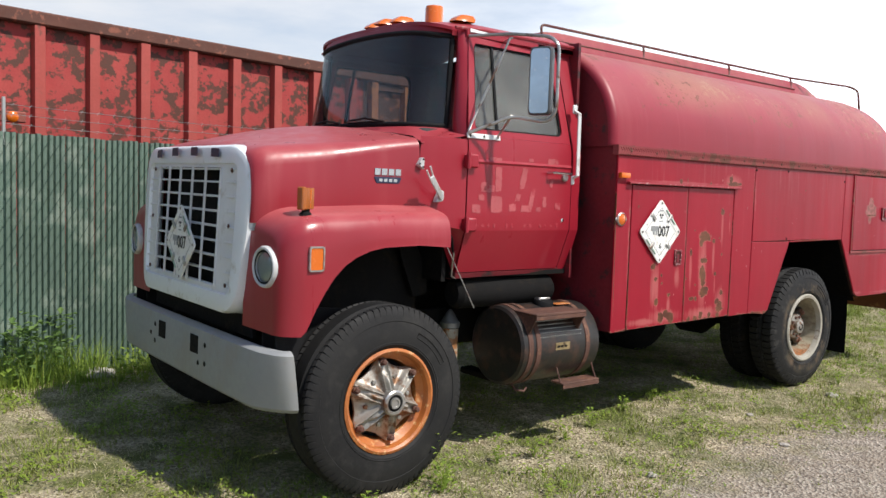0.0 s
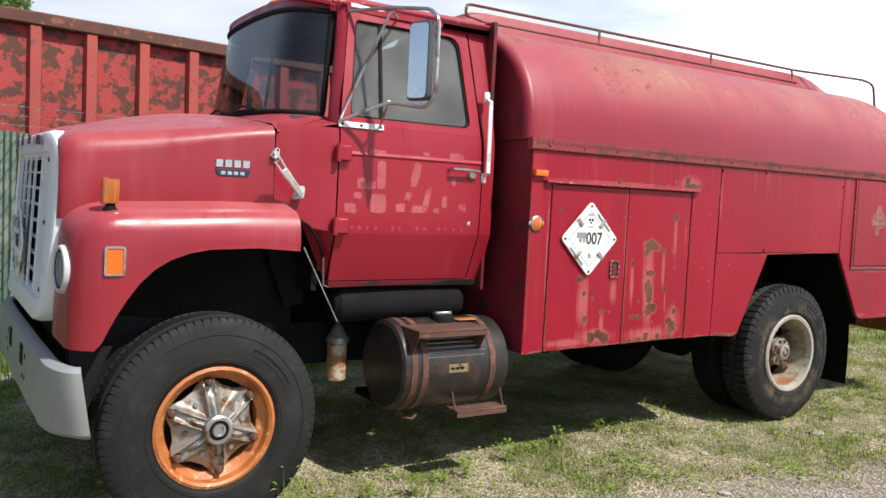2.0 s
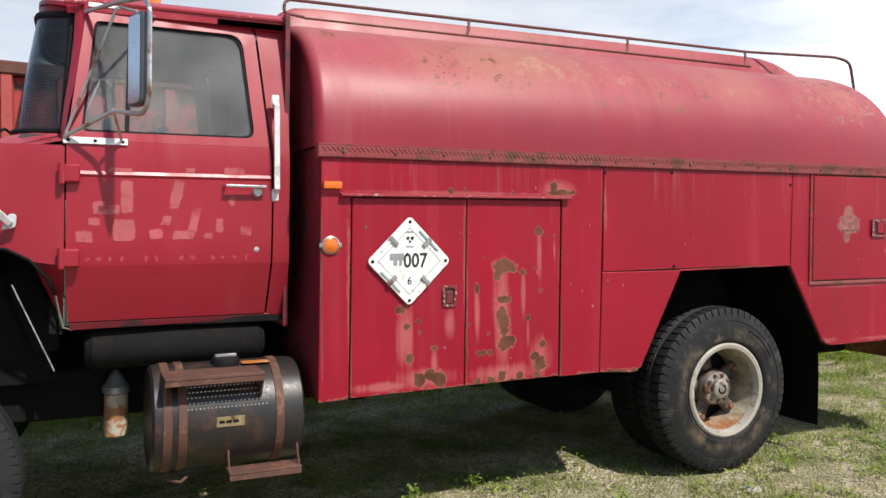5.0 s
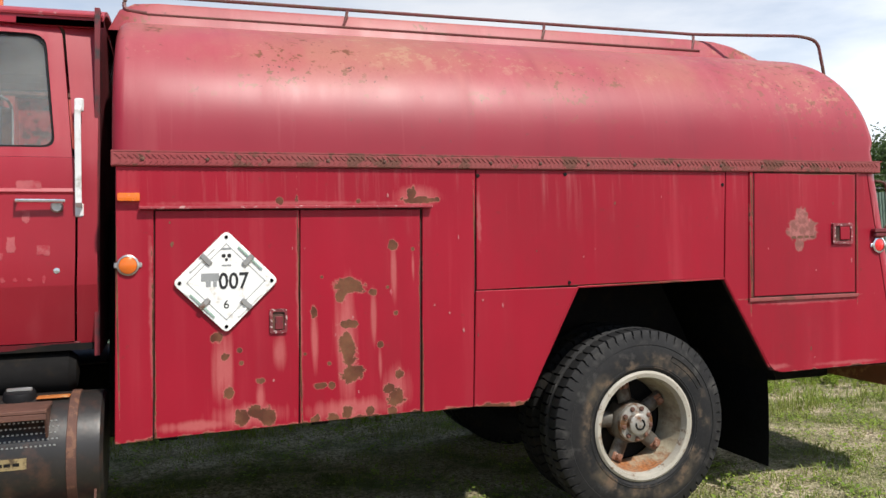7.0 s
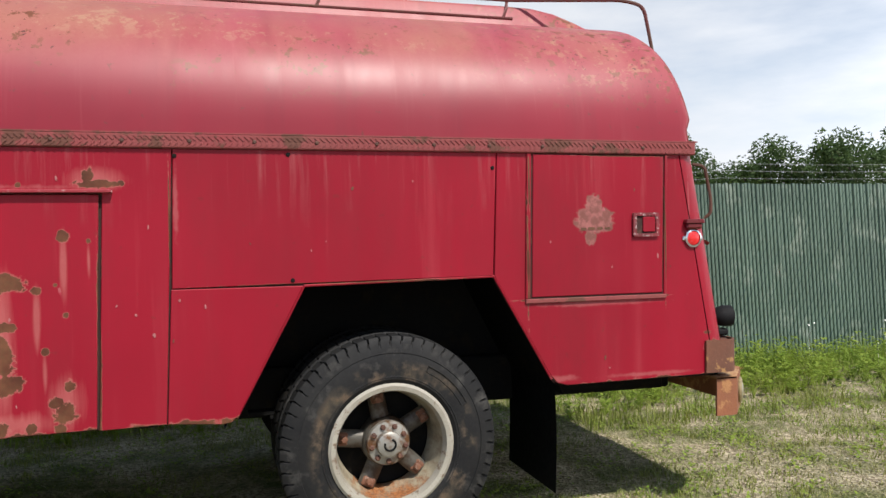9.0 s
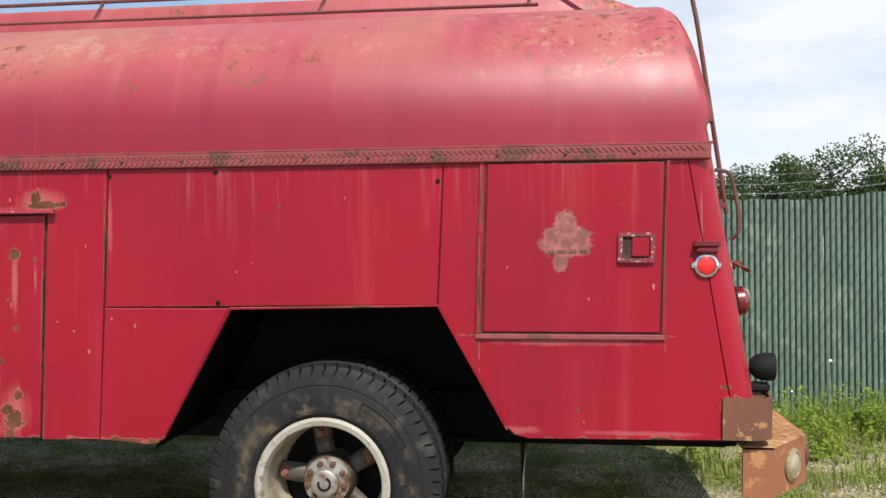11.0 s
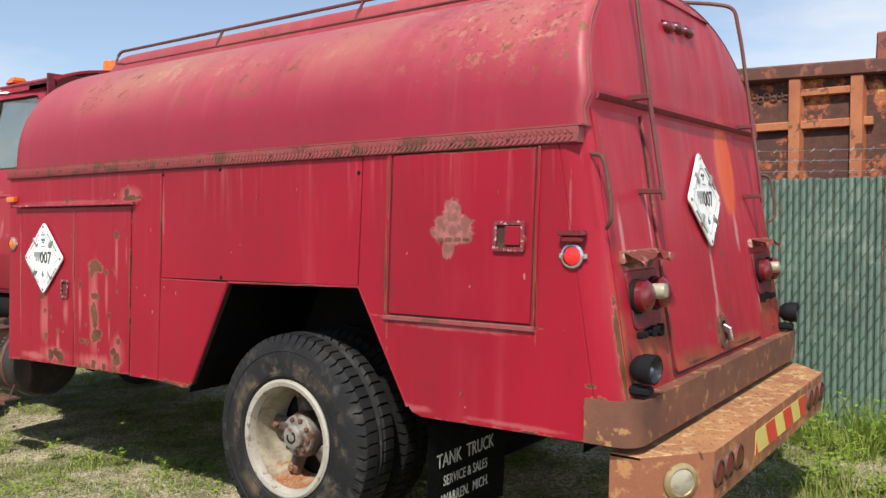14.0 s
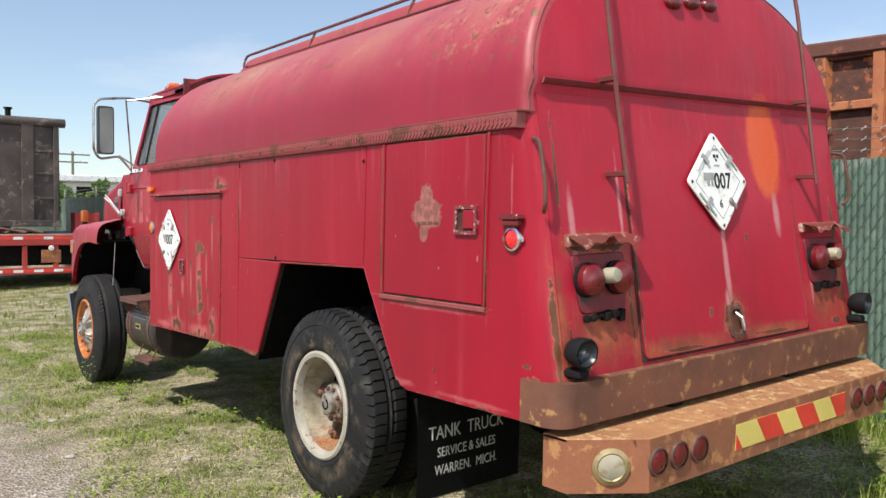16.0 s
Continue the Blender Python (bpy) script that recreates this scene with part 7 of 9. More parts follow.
for y, z in ((4.25, 0.72), (4.25, 0.62), (4.34, 0.61), (5.02, 0.72), (5.02, 0.62), (5.09, 0.66)):
    part("bolt_hole", lathe([(0.015, 0), (0.012, 0.002), (0, 0.003)], (1.861, y, z), (-1, 0, 0), 12), BLACK, fb)
part("apron", plate([(-0.72, 0.80), (0.72, 0.80), (0.70, 0.93), (-0.70, 0.93)], lambda u, v, w: front(u, v, w + 0.10), 0.02), BLACK, truck)

# ---- cab ----
def cab_y(x, z):
    """Side face of the cab."""
    y = 3.72 + 0.045 * (x - 3.2)
    if z < 1.37:
        y += 0.36 * (1.37 - z)
    if z > 1.88:
        y += 0.20 * (z - 1.88) + 0.05 * max(0.0, z - 2.4)
    return y


def cabside(u, v, w):
    return Vector((u, cab_y(u, v) + w, v))


zl = [1.10, 1.20, 1.365, 1.372, 1.50, 1.65, 1.762, 1.775, 1.79, 1.86, 1.925]


def door_x0(z):
    return 3.20 if z > 1.25 else 3.20 + 0.10 * (1.25 - z)


def door_x1(z):
    return 4.108 + 0.012 * math.sin((z - 1.1) * 3)


def door_edge(z):
    return (door_x1(z) if z < 1.926 else 4.110 - 0.095 * (z - 1.926)) + 0.006 - (0.03 if z > 2.52 else 0.0)


def screen(u, v):
    """u from -1 to 1 across, v from 0 (foot) to 1 (head)."""
    hw = 0.745 - 0.02 * v
    z = 1.968 + 0.012 * (1 - u * u) + (0.562 + 0.040 * (1 - u * u)) * v
    x = 3.215 + 0.03 * v - (0.25 - 0.075 * v) * (1 - abs(u) ** 8)
    return Vector((x, CY + hw * u, z))


def cab_side(flip):
    # door skin below the window
    bm = grid(lambda u, v: cabside(door_x0(v) + 0.004 + (door_x1(v) - door_x0(v) - 0.008) * u, v, -0.004 - (0.008 if 1.765 < v < 1.78 else 0)), np.linspace(0, 1, 9).tolist(), [1.115] + zl[1:])
    thicken(bm, (0, 0.03, 0))
    d = part("cab_door", bm, RED_CAB, truck, "red cab door with ghosts of old lettering", flip=flip, smooth=25)
    outer = rounded([(3.204, 1.926), (4.104, 1.926), (4.045, 2.545), (3.285, 2.545)], [0.003, 0.003, 0.07, 0.03])
    inner = rounded([(3.262, 1.965), (4.035, 1.968), (3.985, 2.485), (3.318, 2.485)], [0.03, 0.05, 0.07, 0.03])
    part("window_frame", ringed(outer, inner, lambda u, v, w: cabside(u, v, w - 0.004), 0.03), RED_CAB, d, flip=flip)
    rim_ = rounded([(3.268, 1.971), (4.029, 1.974), (3.979, 2.479), (3.324, 2.479)], [0.03, 0.05, 0.07, 0.03])
    part("window_seal", ringed(inner, [(a * 0.985 + 3.65 * 0.015, b * 0.985 + 2.22 * 0.015) for a, b in rim_], lambda u, v, w: cabside(u, v, w + 0.006), 0.012), RUBBER_BLACK, d, flip=flip)
    part("vent_bar", plate([(3.445, 1.97), (3.462, 1.97), (3.482, 2.48), (3.465, 2.48)], lambda u, v, w: cabside(u, v, w + 0.004), 0.02), RUBBER_BLACK, d, flip=flip)
    if not flip:  # the far door's window is wound down
        gl = part("side_glass", plate(rounded([(3.262, 1.965), (4.035, 1.968), (3.985, 2.485), (3.318, 2.485)], 0.02), lambda u, v, w: cabside(u, v, w + 0.014), 0.004), GLASS, d, "dusty side window", flip=flip)
        gl.visible_shadow = False
    part("sill", plate([(3.225, 1.075), (4.13, 1.085), (4.13, 1.112), (3.215, 1.110)], lambda u, v, w: cabside(u, v, w - 0.002), 0.06, 0.003), RED_DARK, truck, "scuffed sooty door sill", flip=flip)
    # rear quarter and cowl
    bm = grid(lambda u, v: cabside(door_edge(v) + (4.205 - door_edge(v)) * u, v, 0), [0, 0.5, 1], [1.10] + zl[1:] + [2.1, 2.3, 2.42, 2.50, 2.57])
    part("cab_corner", bm, RED_CAB, truck, flip=flip, smooth=25)
    bm = grid(lambda u, v: Vector((2.872 + (3.197 - 2.872) * u, cab_y(3.2, v) + 0.02 - 0.02 * u, v)), [0, 0.3, 0.6, 1], [1.10, 1.25, 1.372, 1.5, 1.65, 1.765, 1.775, 1.79, 1.86, 1.90])
    bm2 = bm
    # arch cut: pull the low front verts along the wheel opening
    for v in bm2.verts:
        lim = float(np.interp(v.co.x, [2.87, 2.97, 3.06, 3.13, 3.17, 3.2], [1.46, 1.45, 1.40, 1.32, 1.22, 1.10]))
        if v.co.z < lim:
            v.co.z = lim
    bmesh.ops.dissolve_degenerate(bm2, edges=bm2.edges[:], dist=1e-4)
    part("cowl_side", bm2, RED_CAB, truck, flip=flip, smooth=25)
    part("cowl_edge", tube([cabside(2.885, 1.455, 0.012), cabside(2.97, 1.448, 0.012), cabside(3.06, 1.40, 0.012), cabside(3.13, 1.32, 0.014), cabside(3.165, 1.24, 0.014)], 0.007, 6), RUBBER_BLACK, truck, flip=flip)
    part("cowl_trim", tube([cabside(3.165, 1.24, 0.004), cabside(3.18, 1.16, 0.004), cabside(3.197, 1.09, 0.004), cabside(3.235, 1.078, 0.004)], 0.0055, 6), CHROME_DULL, truck, flip=flip)
    # windscreen pillar
    def pil(u, v):
        t = (v - 1.90) / 0.66
        a = Vector((3.200 + 0.085 * smooth(1.93, 2.5, v), cab_y(3.25, v) + 0.004, v))
        b = screen(-1, max(0.0, min(1.0, (v - 1.968) / 0.562))) + Vector((0.004, -0.005, 0))
        b.z = v + 0.04 * (1 - min(1, t * 3))
        p = a.lerp(b, u)
        p.x -= 0.03 * math.sin(math.pi * u)
        return p
    bm = grid(pil, [0, 0.2, 0.4, 0.6, 0.8, 1.0], [1.90, 1.96, 2.0, 2.1, 2.2, 2.3, 2.4, 2.5, 2.56])
    bmesh.ops.recalc_face_normals(bm, faces=bm.faces[:])
    part("pillar", bm, RED_CAB, truck, flip=flip)
    # hinges
    for z in (1.405, 1.775):
        bm = box(3.175, 3.26, 3.682, 3.73, z - 0.04, z + 0.04, 0.008)
        rod((3.185, 3.688, z - 0.045), (3.185, 3.688, z + 0.045), 0.014, 10, bm)
        part("hinge", bm, RED_CAB, d, flip=flip)
    # handle, lock, grab bar
    bm = tube([(3.885, cab_y(3.9, 1.735) - 0.005, 1.735), (3.89, cab_y(3.9, 1.735) - 0.045, 1.735), (4.08, cab_y(4.08, 1.735) - 0.04, 1.733)], 0.009, 8)
    h = part("door_handle", bm, CHROME, d, "chrome pull handle", flip=flip)
    part("handle_button", lathe([(0.026, 0), (0.026, 0.022), (0.02, 0.028), (0, 0.028)], (4.045, cab_y(4.05, 1.70) + 0.004, 1.71), (0, -1, 0), 16), CHROME_DULL, d, flip=flip)
    part("lock", lathe([(0.013, 0), (0.013, 0.006), (0, 0.008)], (4.043, cab_y(4.04, 1.433), 1.433), (0, -1, 0), 12), CHROME, d, flip=flip)
    yg = cab_y(4.16, 1.9)
    bm = plate([(1.70, 0.0), (1.725, 0.048), (2.128, 0.048), (2.155, 0.0), (2.150, -0.006), (2.122, 0.038), (1.731, 0.038), (1.706, -0.006)], lambda u, v, w: Vector((4.118 + w - 0.010 * (u - 1.9), yg - v - 0.004, u)), 0.026, 0.002)
    g = part("grab_bar", bm, GRILLE_WHITE, truck, "white upright grab bar", flip=flip)
    for z in (2.155, 1.695):
        part("grab_foot", box(4.112, 4.15, yg - 0.012, yg + 0.006, z - 0.03, z + 0.03, 0.006), GRILLE_WHITE, g, flip=flip)
    # mirror on its frame
    mx0, mx1, my = 3.46, 3.60, 3.425
    b = bmesh.new()
    hous = rounded([(-0.072, -0.195), (0.072, -0.195), (0.072, 0.195), (-0.072, 0.195)], 0.03)
    T = Matrix.Translation((3.478, my, 2.243)) @ Matrix.Rotation(radians(18), 4, 'Z')
    def mir(u, v, w):
        return T @ Vector((w, u, v))
    mh = part("mirror", plate(hous, lambda u, v, w: mir(u, v, w - 0.02), 0.035, 0.008), MIRROR_BACK, truck, "tall chrome west-coast door mirror", flip=flip)
    part("mirror_glass", plate([(u * 0.84, v * 0.94) for u, v in hous], lambda u, v, w: mir(u, v, 0.0165 + w), 0.001), MIRROR, mh, flip=flip)
    part("mirror_back", plate([(u * 0.84, v * 0.94) for u, v in hous], lambda u, v, w: mir(u, v, -0.0212 - w), 0.001), CHROME, mh, "polished chrome mirror back", flip=flip)
    fr = bend([cabside(3.28, 2.52, -0.01), (3.41, 3.62, 2.525), mir(-0.05, 0.25, 0.0), mir(-0.105, 0.20, 0), mir(-0.105, -0.17, 0), mir(-0.05, -0.235, 0), (3.385, 3.56, 2.04), cabside(3.195, 1.935, -0.012)], 0.05)
    part("mirror_frame", tube(fr, 0.010, 8), CHROME_DULL, truck, "tubular mirror frame", flip=flip)
    part("mirror_brace", tube([(3.40, 3.615, 2.50), cabside(3.20, 1.95, -0.012)], 0.007, 8), CHROME_DULL, truck, flip=flip)
    part("mirror_brace", tube([(3.41, 3.61, 2.50), cabside(3.58, 2.53, -0.01)], 0.007, 8), CHROME_DULL, truck, flip=flip)
    part("mirror_brace", tube([(3.385, 3.56, 2.045), cabside(3.43, 1.925, -0.012)], 0.007, 8), CHROME_DULL, truck, flip=flip)
    part("mirror_plate", plate([(3.19, 1.908), (3.455, 1.908), (3.455, 1.938), (3.19, 1.938)], lambda u, v, w: cabside(u, v, w - 0.014), 0.008, 0.002), GRILLE_WHITE, truck, "pale screwed mounting plate", flip=flip)
    for u in (3.21, 3.32, 3.435):
        part("screw", lathe([(0.008, 0), (0.006, 0.004), (0, 0.005)], cabside(u, 1.923, -0.014), (0, -1, 0), 8), BLACK, truck, flip=flip)
    part("mirror_plate", plate([(3.29, 2.545), (3.565, 2.552), (3.565, 2.575), (3.29, 2.568)], lambda u, v, w: cabside(u, v, w - 0.02), 0.008, 0.002), GRILLE_WHITE, truck, flip=flip)


for fl in (False, True):
    cab_side(fl)

# roof
RW = 0.77


def brow(s):
    """How far the roof's front edge stands ahead, flat in the middle and curving back at the corners."""
    return 0.125 * (1 - abs(s) ** 8)


def roof_pt(s, x):
    a = abs(s)
    f = smooth(3.20, 3.42, x)
    yw = RW + 0.02 - 0.05 * (1 - f)
    k = (1 - smooth(3.20, 3.40, x))
    y = yw * min(1.0, a / 0.9)
    if a > 0.9:
        t = (a - 0.9) / 0.1
        return Vector((x, CY + math.copysign(yw, s), 2.572 - 0.03 * t))
    e = (y / yw)
    edge = (1 - e ** 6)
    z = 2.572 + edge * (0.030 + 0.026 * f) + (1 - e * e) * (0.028 + 0.034 * f)
    return Vector((x - brow(e) * k, CY + math.copysign(y, s), z))


ss = [-1, -0.9, -0.88, -0.85, -0.81, -0.76, -0.7] + np.linspace(-0.62, 0.62, 15).tolist() + [0.7, 0.76, 0.81, 0.85, 0.88, 0.9, 1]
bm = grid(roof_pt, ss, [3.20, 3.215, 3.235, 3.26, 3.30, 3.35, 3.42, 3.6, 3.8, 4.1, 4.20, 4.225])
thicken(bm, (0, 0, -0.02))
part("roof", bm, RED_CAB, truck, "red cab roof", smooth=45)
for fl in (False, True):
    part("drip_rail", tube([(3.19, CY - RW - 0.015, 2.562), (3.4, CY - RW - 0.022, 2.572), (4.22, CY - RW - 0.022, 2.572)], 0.010, 6), CHIPPED_EDGE, truck, flip=fl)
    part("door_header", plate([(3.27, 2.522), (4.205, 2.522), (4.205, 2.570), (3.27, 2.570)], lambda u, v, w: Vector((u, CY - 0.798 + 0.012 * (u - 3.2) + w, v)), 0.05, 0.004), RED_CAB, truck, flip=fl)
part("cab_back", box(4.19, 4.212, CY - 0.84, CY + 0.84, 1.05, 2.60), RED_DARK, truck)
part("cab_floor", box(3.22, 4.19, CY - 0.80, CY + 0.80, 1.075, 1.105), BLACK, truck)
part("firewall", box(3.14, 3.17, CY - 0.80, CY + 0.80, 1.06, 1.90), BLACK, truck)
part("footwell", box(2.96, 3.15, CY - 0.62, CY + 0.62, 1.30, 1.88), BLACK, truck)


# cowl top and windscreen
us = [-0.985, -0.97, -0.94, -0.9, -0.85, -0.78] + np.linspace(-0.7, 0.7, 15).tolist() + [0.78, 0.85, 0.9, 0.94, 0.97, 0.985]
bm = thicken(grid(screen, us, np.linspace(0.03, 0.97, 9).tolist()), (0.005, 0, 0))
ws = part("windscreen", bm, WINDSHIELD, truck, "curved tinted windscreen")
ws.visible_shadow = False
loop = [screen(u, 0.02) for u in us] + [screen(0.985, v) for v in np.linspace(0.06, 0.94, 8)] + [screen(u, 0.98) for u in reversed(us)] + [screen(-0.985, v) for v in np.linspace(0.94, 0.06, 8)]
part("screen_seal", tube(loop, 0.016, 8, closed=True), RUBBER_BLACK, truck)
bm = grid(lambda u, v: Vector((2.873 + (screen(u, 0).x - 2.873) * v, CY + u * (0.925 - 0.165 * v), (hood_mid(2.865) + (hood_edge(2.865) - hood_mid(2.865)) * abs(u) ** 2.2 - 0.003 - 0.03 * smooth(0.93, 1.0, abs(u))) * (1 - v) + (screen(u, 0).z + 0.0) * v)), np.linspace(-1, 1, 21).tolist(), [0, 0.25, 0.5, 0.75, 1])
bmesh.ops.recalc_face_normals(bm, faces=bm.faces[:])
part("cowl_top", bm, RED_CAB, truck)
for fl in (False, True):
    bm = grid(lambda u, v: Vector((2.873, CY - 0.925, hood_edge(2.865) - 0.033)).lerp(screen(-1, 0) + Vector((0.01, 0.0, 0.0)), u).lerp(Vector((2.873 + 0.335 * u, cab_y(3.2, 1.9) + 0.02 - 0.02 * u, hood_edge(2.865) - 0.04 + 0.075 * u)), v), np.linspace(0, 1, 6).tolist(), [0, 0.3, 0.6, 1])
    bmesh.ops.recalc_face_normals(bm, faces=bm.faces[:])
    part("cowl_shoulder", bm, RED_CAB, truck, flip=fl)
bm = grid(lambda u, v: screen(u, 0.985) + Vector((0.01 * v, 0, 0.05 * v)), us, [0, 1])
part("header", bm, RED_CAB, truck)
for u0, u1 in ((-0.62, -0.05), (0.05, 0.55)):
    a, b = screen(u0, 0.015), screen(u1, 0.05)
    p = [a + Vector((-0.05, 0, 0.012)), screen((u0 + u1) / 2, 0.03) + Vector((-0.045, 0, 0.03)), b + Vector((-0.025, 0, 0.01))]
    w = part("wiper", tube(p, 0.007, 6), RUBBER_BLACK, truck, "black wiper")
    part("blade", tube([screen(u0 + (u1 - u0) * t, 0.045) + Vector((-0.012, 0, 0)) for t in (0.25, 0.5, 0.75, 1.0, 1.1)], 0.006, 6), RUBBER_BLACK, w)

# inside of the cab
part("dashboard", box(2.98, 3.30, CY - 0.78, CY + 0.78, 1.70, 1.96, 0.04), CABIN, truck)
for y in (4.22, 5.08):
    s = part("seat", box(3.62, 4.05, y - 0.27, y + 0.27, 1.30, 1.46, 0.05), SEAT, truck, "black vinyl cab seat")
    part("backrest", box(3.98, 4.10, y - 0.25, y + 0.25, 1.46, 2.02, 0.05), SEAT, s)
wheel_c, wheel_ax = Vector((3.45, 4.20, 1.93)), Vector((-0.45, 0, 0.9)).normalized()
q = Vector((0, 0, 1)).rotation_difference(wheel_ax)
sw = part("steering_wheel", tube([wheel_c + q @ Vector((0.24 * math.cos(i * math.pi / 16), 0.24 * math.sin(i * math.pi / 16), 0)) for i in range(32)], 0.013, 8, closed=True), RUBBER_BLACK, truck)
part("spoke", tube([wheel_c + q @ Vector((0, -0.24, 0)), wheel_c - wheel_ax * 0.03, wheel_c + q @ Vector((0, 0.24, 0))], 0.01, 6), RUBBER_BLACK, sw)
part("column", rod(wheel_c - wheel_ax * 0.03, wheel_c - wheel_ax * 0.4, 0.025, 10), BLACK, sw)

# roof lamps and beacon
bz = 2.66
bc = part("beacon", lathe([(0.064, 0.02), (0.063, 0.19), (0.058, 0.205), (0.0, 0.21)], (3.62, 4.65, bz), (0, 0, 1), 28), AMBER, truck, "amber rotating beacon")
part("beacon_base", lathe([(0.070, 0.0), (0.070, 0.022), (0.062, 0.028)], (3.62, 4.65, bz), (0, 0, 1), 28), AMBER_DARK, bc)
for x, y in ((3.36, 4.02), (3.24, 4.50), (3.22, 4.65), (3.24, 4.80), (3.36, 5.28)):
    z = roof_pt(0, 3.36).z - 0.055 * ((y - CY) / 0.75) ** 2 - 0.006
    bm = bmesh.new()
    rows = []
    for k, (lx, ly, lz) in enumerate(((0.06, 0.055, 0), (0.055, 0.05, 0.02), (0.035, 0.035, 0.042))):
        rows.append([bm.verts.new((x + lx * c + 0.012 * k, y + ly * s, z + lz)) for c, s in ((-1.3, -0.6), (-1.3, 0.6), (-0.6, 1), (1, 1), (1.1, 0), (1, -1), (-0.6, -1))])
    for a, b in zip(rows, rows[1:]):
        for i in range(7):
            bm.faces.new((a[i], a[(i + 1) % 7], b[(i + 1) % 7], b[i]))
    bm.faces.new(rows[-1])
    bmesh.ops.recalc_face_normals(bm, faces=bm.faces[:])
    part("roof_lamp", bm, AMBER, truck, "amber roof marker lamp")

# ---- fuel tank with steps, canister, stay ----
for fl in (False, True):
    c = Vector((3.555, 3.80, 0.655))
    ft = part("fuel_tank", lathe([(0, 0.012), (0.19, 0.004), (0.225, 0.0), (0.243, 0.012), (0.245, 0.04), (0.245, 0.645), (0.243, 0.673), (0.225, 0.685), (0, 0.677)], c, (1, 0, 0), 48), TANK_BLACK, truck, "grimy black drum fuel tank with rusty bands", flip=fl)
    for x in (3.60, 3.665, 4.10):
        part("tank_band", lathe([(0.246, 0), (0.250, 0.002), (0.250, 0.038), (0.246, 0.04)], (x, c.y, c.z), (1, 0, 0), 48), BROWN_STEEL, ft, flip=fl)
    part("filler_cap", lathe([(0.065, 0), (0.065, 0.03), (0.058, 0.042), (0.0, 0.044)], (3.90, 3.755, 0.885), (0, -0.15, 1), 24), RUBBER_BLACK, ft, "black filler cap", flip=fl)
    part("cap_bar", box(3.85, 3.95, 3.738, 3.752, 0.925, 0.94, 0.003), CHROME_DULL, ft, flip=fl)
    part("upper_step", box(3.60, 4.035, 3.50, 3.70, 0.868, 0.885, 0.004), BROWN_STEEL, ft, "rusty brown step plate", flip=fl)
    part("step_lip", box(3.60, 4.035, 3.50, 3.508, 0.845, 0.868, 0.002), BROWN_STEEL, ft, flip=fl)
    for x in (3.602, 4.025):
        part("step_bracket", plate([(3.50, 0.868), (3.66, 0.868), (3.60, 0.76), (3.56, 0.76)], lambda u, v, w: Vector((x + w, u, v)), 0.008), BROWN_STEEL, ft, flip=fl)
    part("primer_patch", box(3.97, 4.10, 3.70, 3.76, 0.893, 0.899, 0.002), RIM_ORANGE, ft, flip=fl)
    part("maker_plate", plate([(3.83, 0.64), (3.955, 0.64), (3.955, 0.685), (3.83, 0.685)], lambda u, v, w: Vector((u, 3.553 + w, v)), 0.004), PLATE_GOLD, ft, "small tarnished maker plate", flip=fl)
    for u in (3.842, 3.872, 3.905):
        part("plate_print", box(u, u + 0.024, 3.5515, 3.553, 0.655, 0.668), BLACK, ft, flip=fl)
    part("lower_step", box(3.886, 4.216, 3.53, 3.64, 0.418, 0.432, 0.003), BROWN_STEEL, ft, "rusty perforated lower step", flip=fl)
    part("lower_lip", box(3.886, 4.216, 3.53, 3.536, 0.395, 0.418, 0.002), BROWN_STEEL, ft, flip=fl)
    for x in (3.89, 4.21):
        part("step_strap", tube([(x, 3.56, 0.43), (x, 3.60, 0.52), (x, 3.585, 0.56)], 0.006, 6), BROWN_STEEL, ft, flip=fl)
    dots = bmesh.new()
    for i in range(22):
        for j in range(5):
            x = 3.69 + 0.0175 * i + (0.008 if j % 2 else 0)
            th = radians(139 + 6 * j)
            p = Vector((x, c.y + 0.246 * math.cos(th), c.z + 0.246 * math.sin(th)))
            box(p.x - 0.004, p.x + 0.004, p.y - 0.002, p.y + 0.002, p.z - 0.003, p.z + 0.003, bm=dots)
    tagged(part("tread_dots", dots, TIN, ft, flip=fl), kind="stuff")
    part("tank_cradle", box(3.60, 3.70, 3.8, 4.2, 0.40, 0.44, 0.01), BLACK, ft, flip=fl)
    part("strap_hook", tube([(3.64, 3.74, 0.415), (3.64, 3.70, 0.385), (3.69, 3.68, 0.375), (3.72, 3.69, 0.395)], 0.008, 6), BROWN_STEEL, ft, flip=fl)
can = part("canister", lathe([(0, 0), (0.05, 0.0), (0.056, 0.008), (0.056, 0.205), (0.05, 0.21), (0, 0.21)], (3.437, 4.12, 0.512), (0, 0, 1), 24), FILTER_WHITE, truck, "rusting white filter canister")
part("head", lathe([(0.05, 0.21), (0.064, 0.215), (0.066, 0.245), (0.05, 0.262), (0.03, 0.30), (0.012, 0.325), (0, 0.33)], (3.437, 4.12, 0.512), (0, 0, 1), 12), TIN, can, "galvanised cast head")
part("fender_stay", tube([(3.00, 3.64, 1.30), (3.165, 3.57, 0.94)], 0.0032, 6), CHROME_DULL, truck)
# added black panel in place of the shade under the cowl
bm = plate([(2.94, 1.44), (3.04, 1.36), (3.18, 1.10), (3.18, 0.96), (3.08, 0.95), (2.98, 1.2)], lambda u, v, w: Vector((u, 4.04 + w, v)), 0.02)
part("cowl_shade_panel", bm, BLACK, truck)
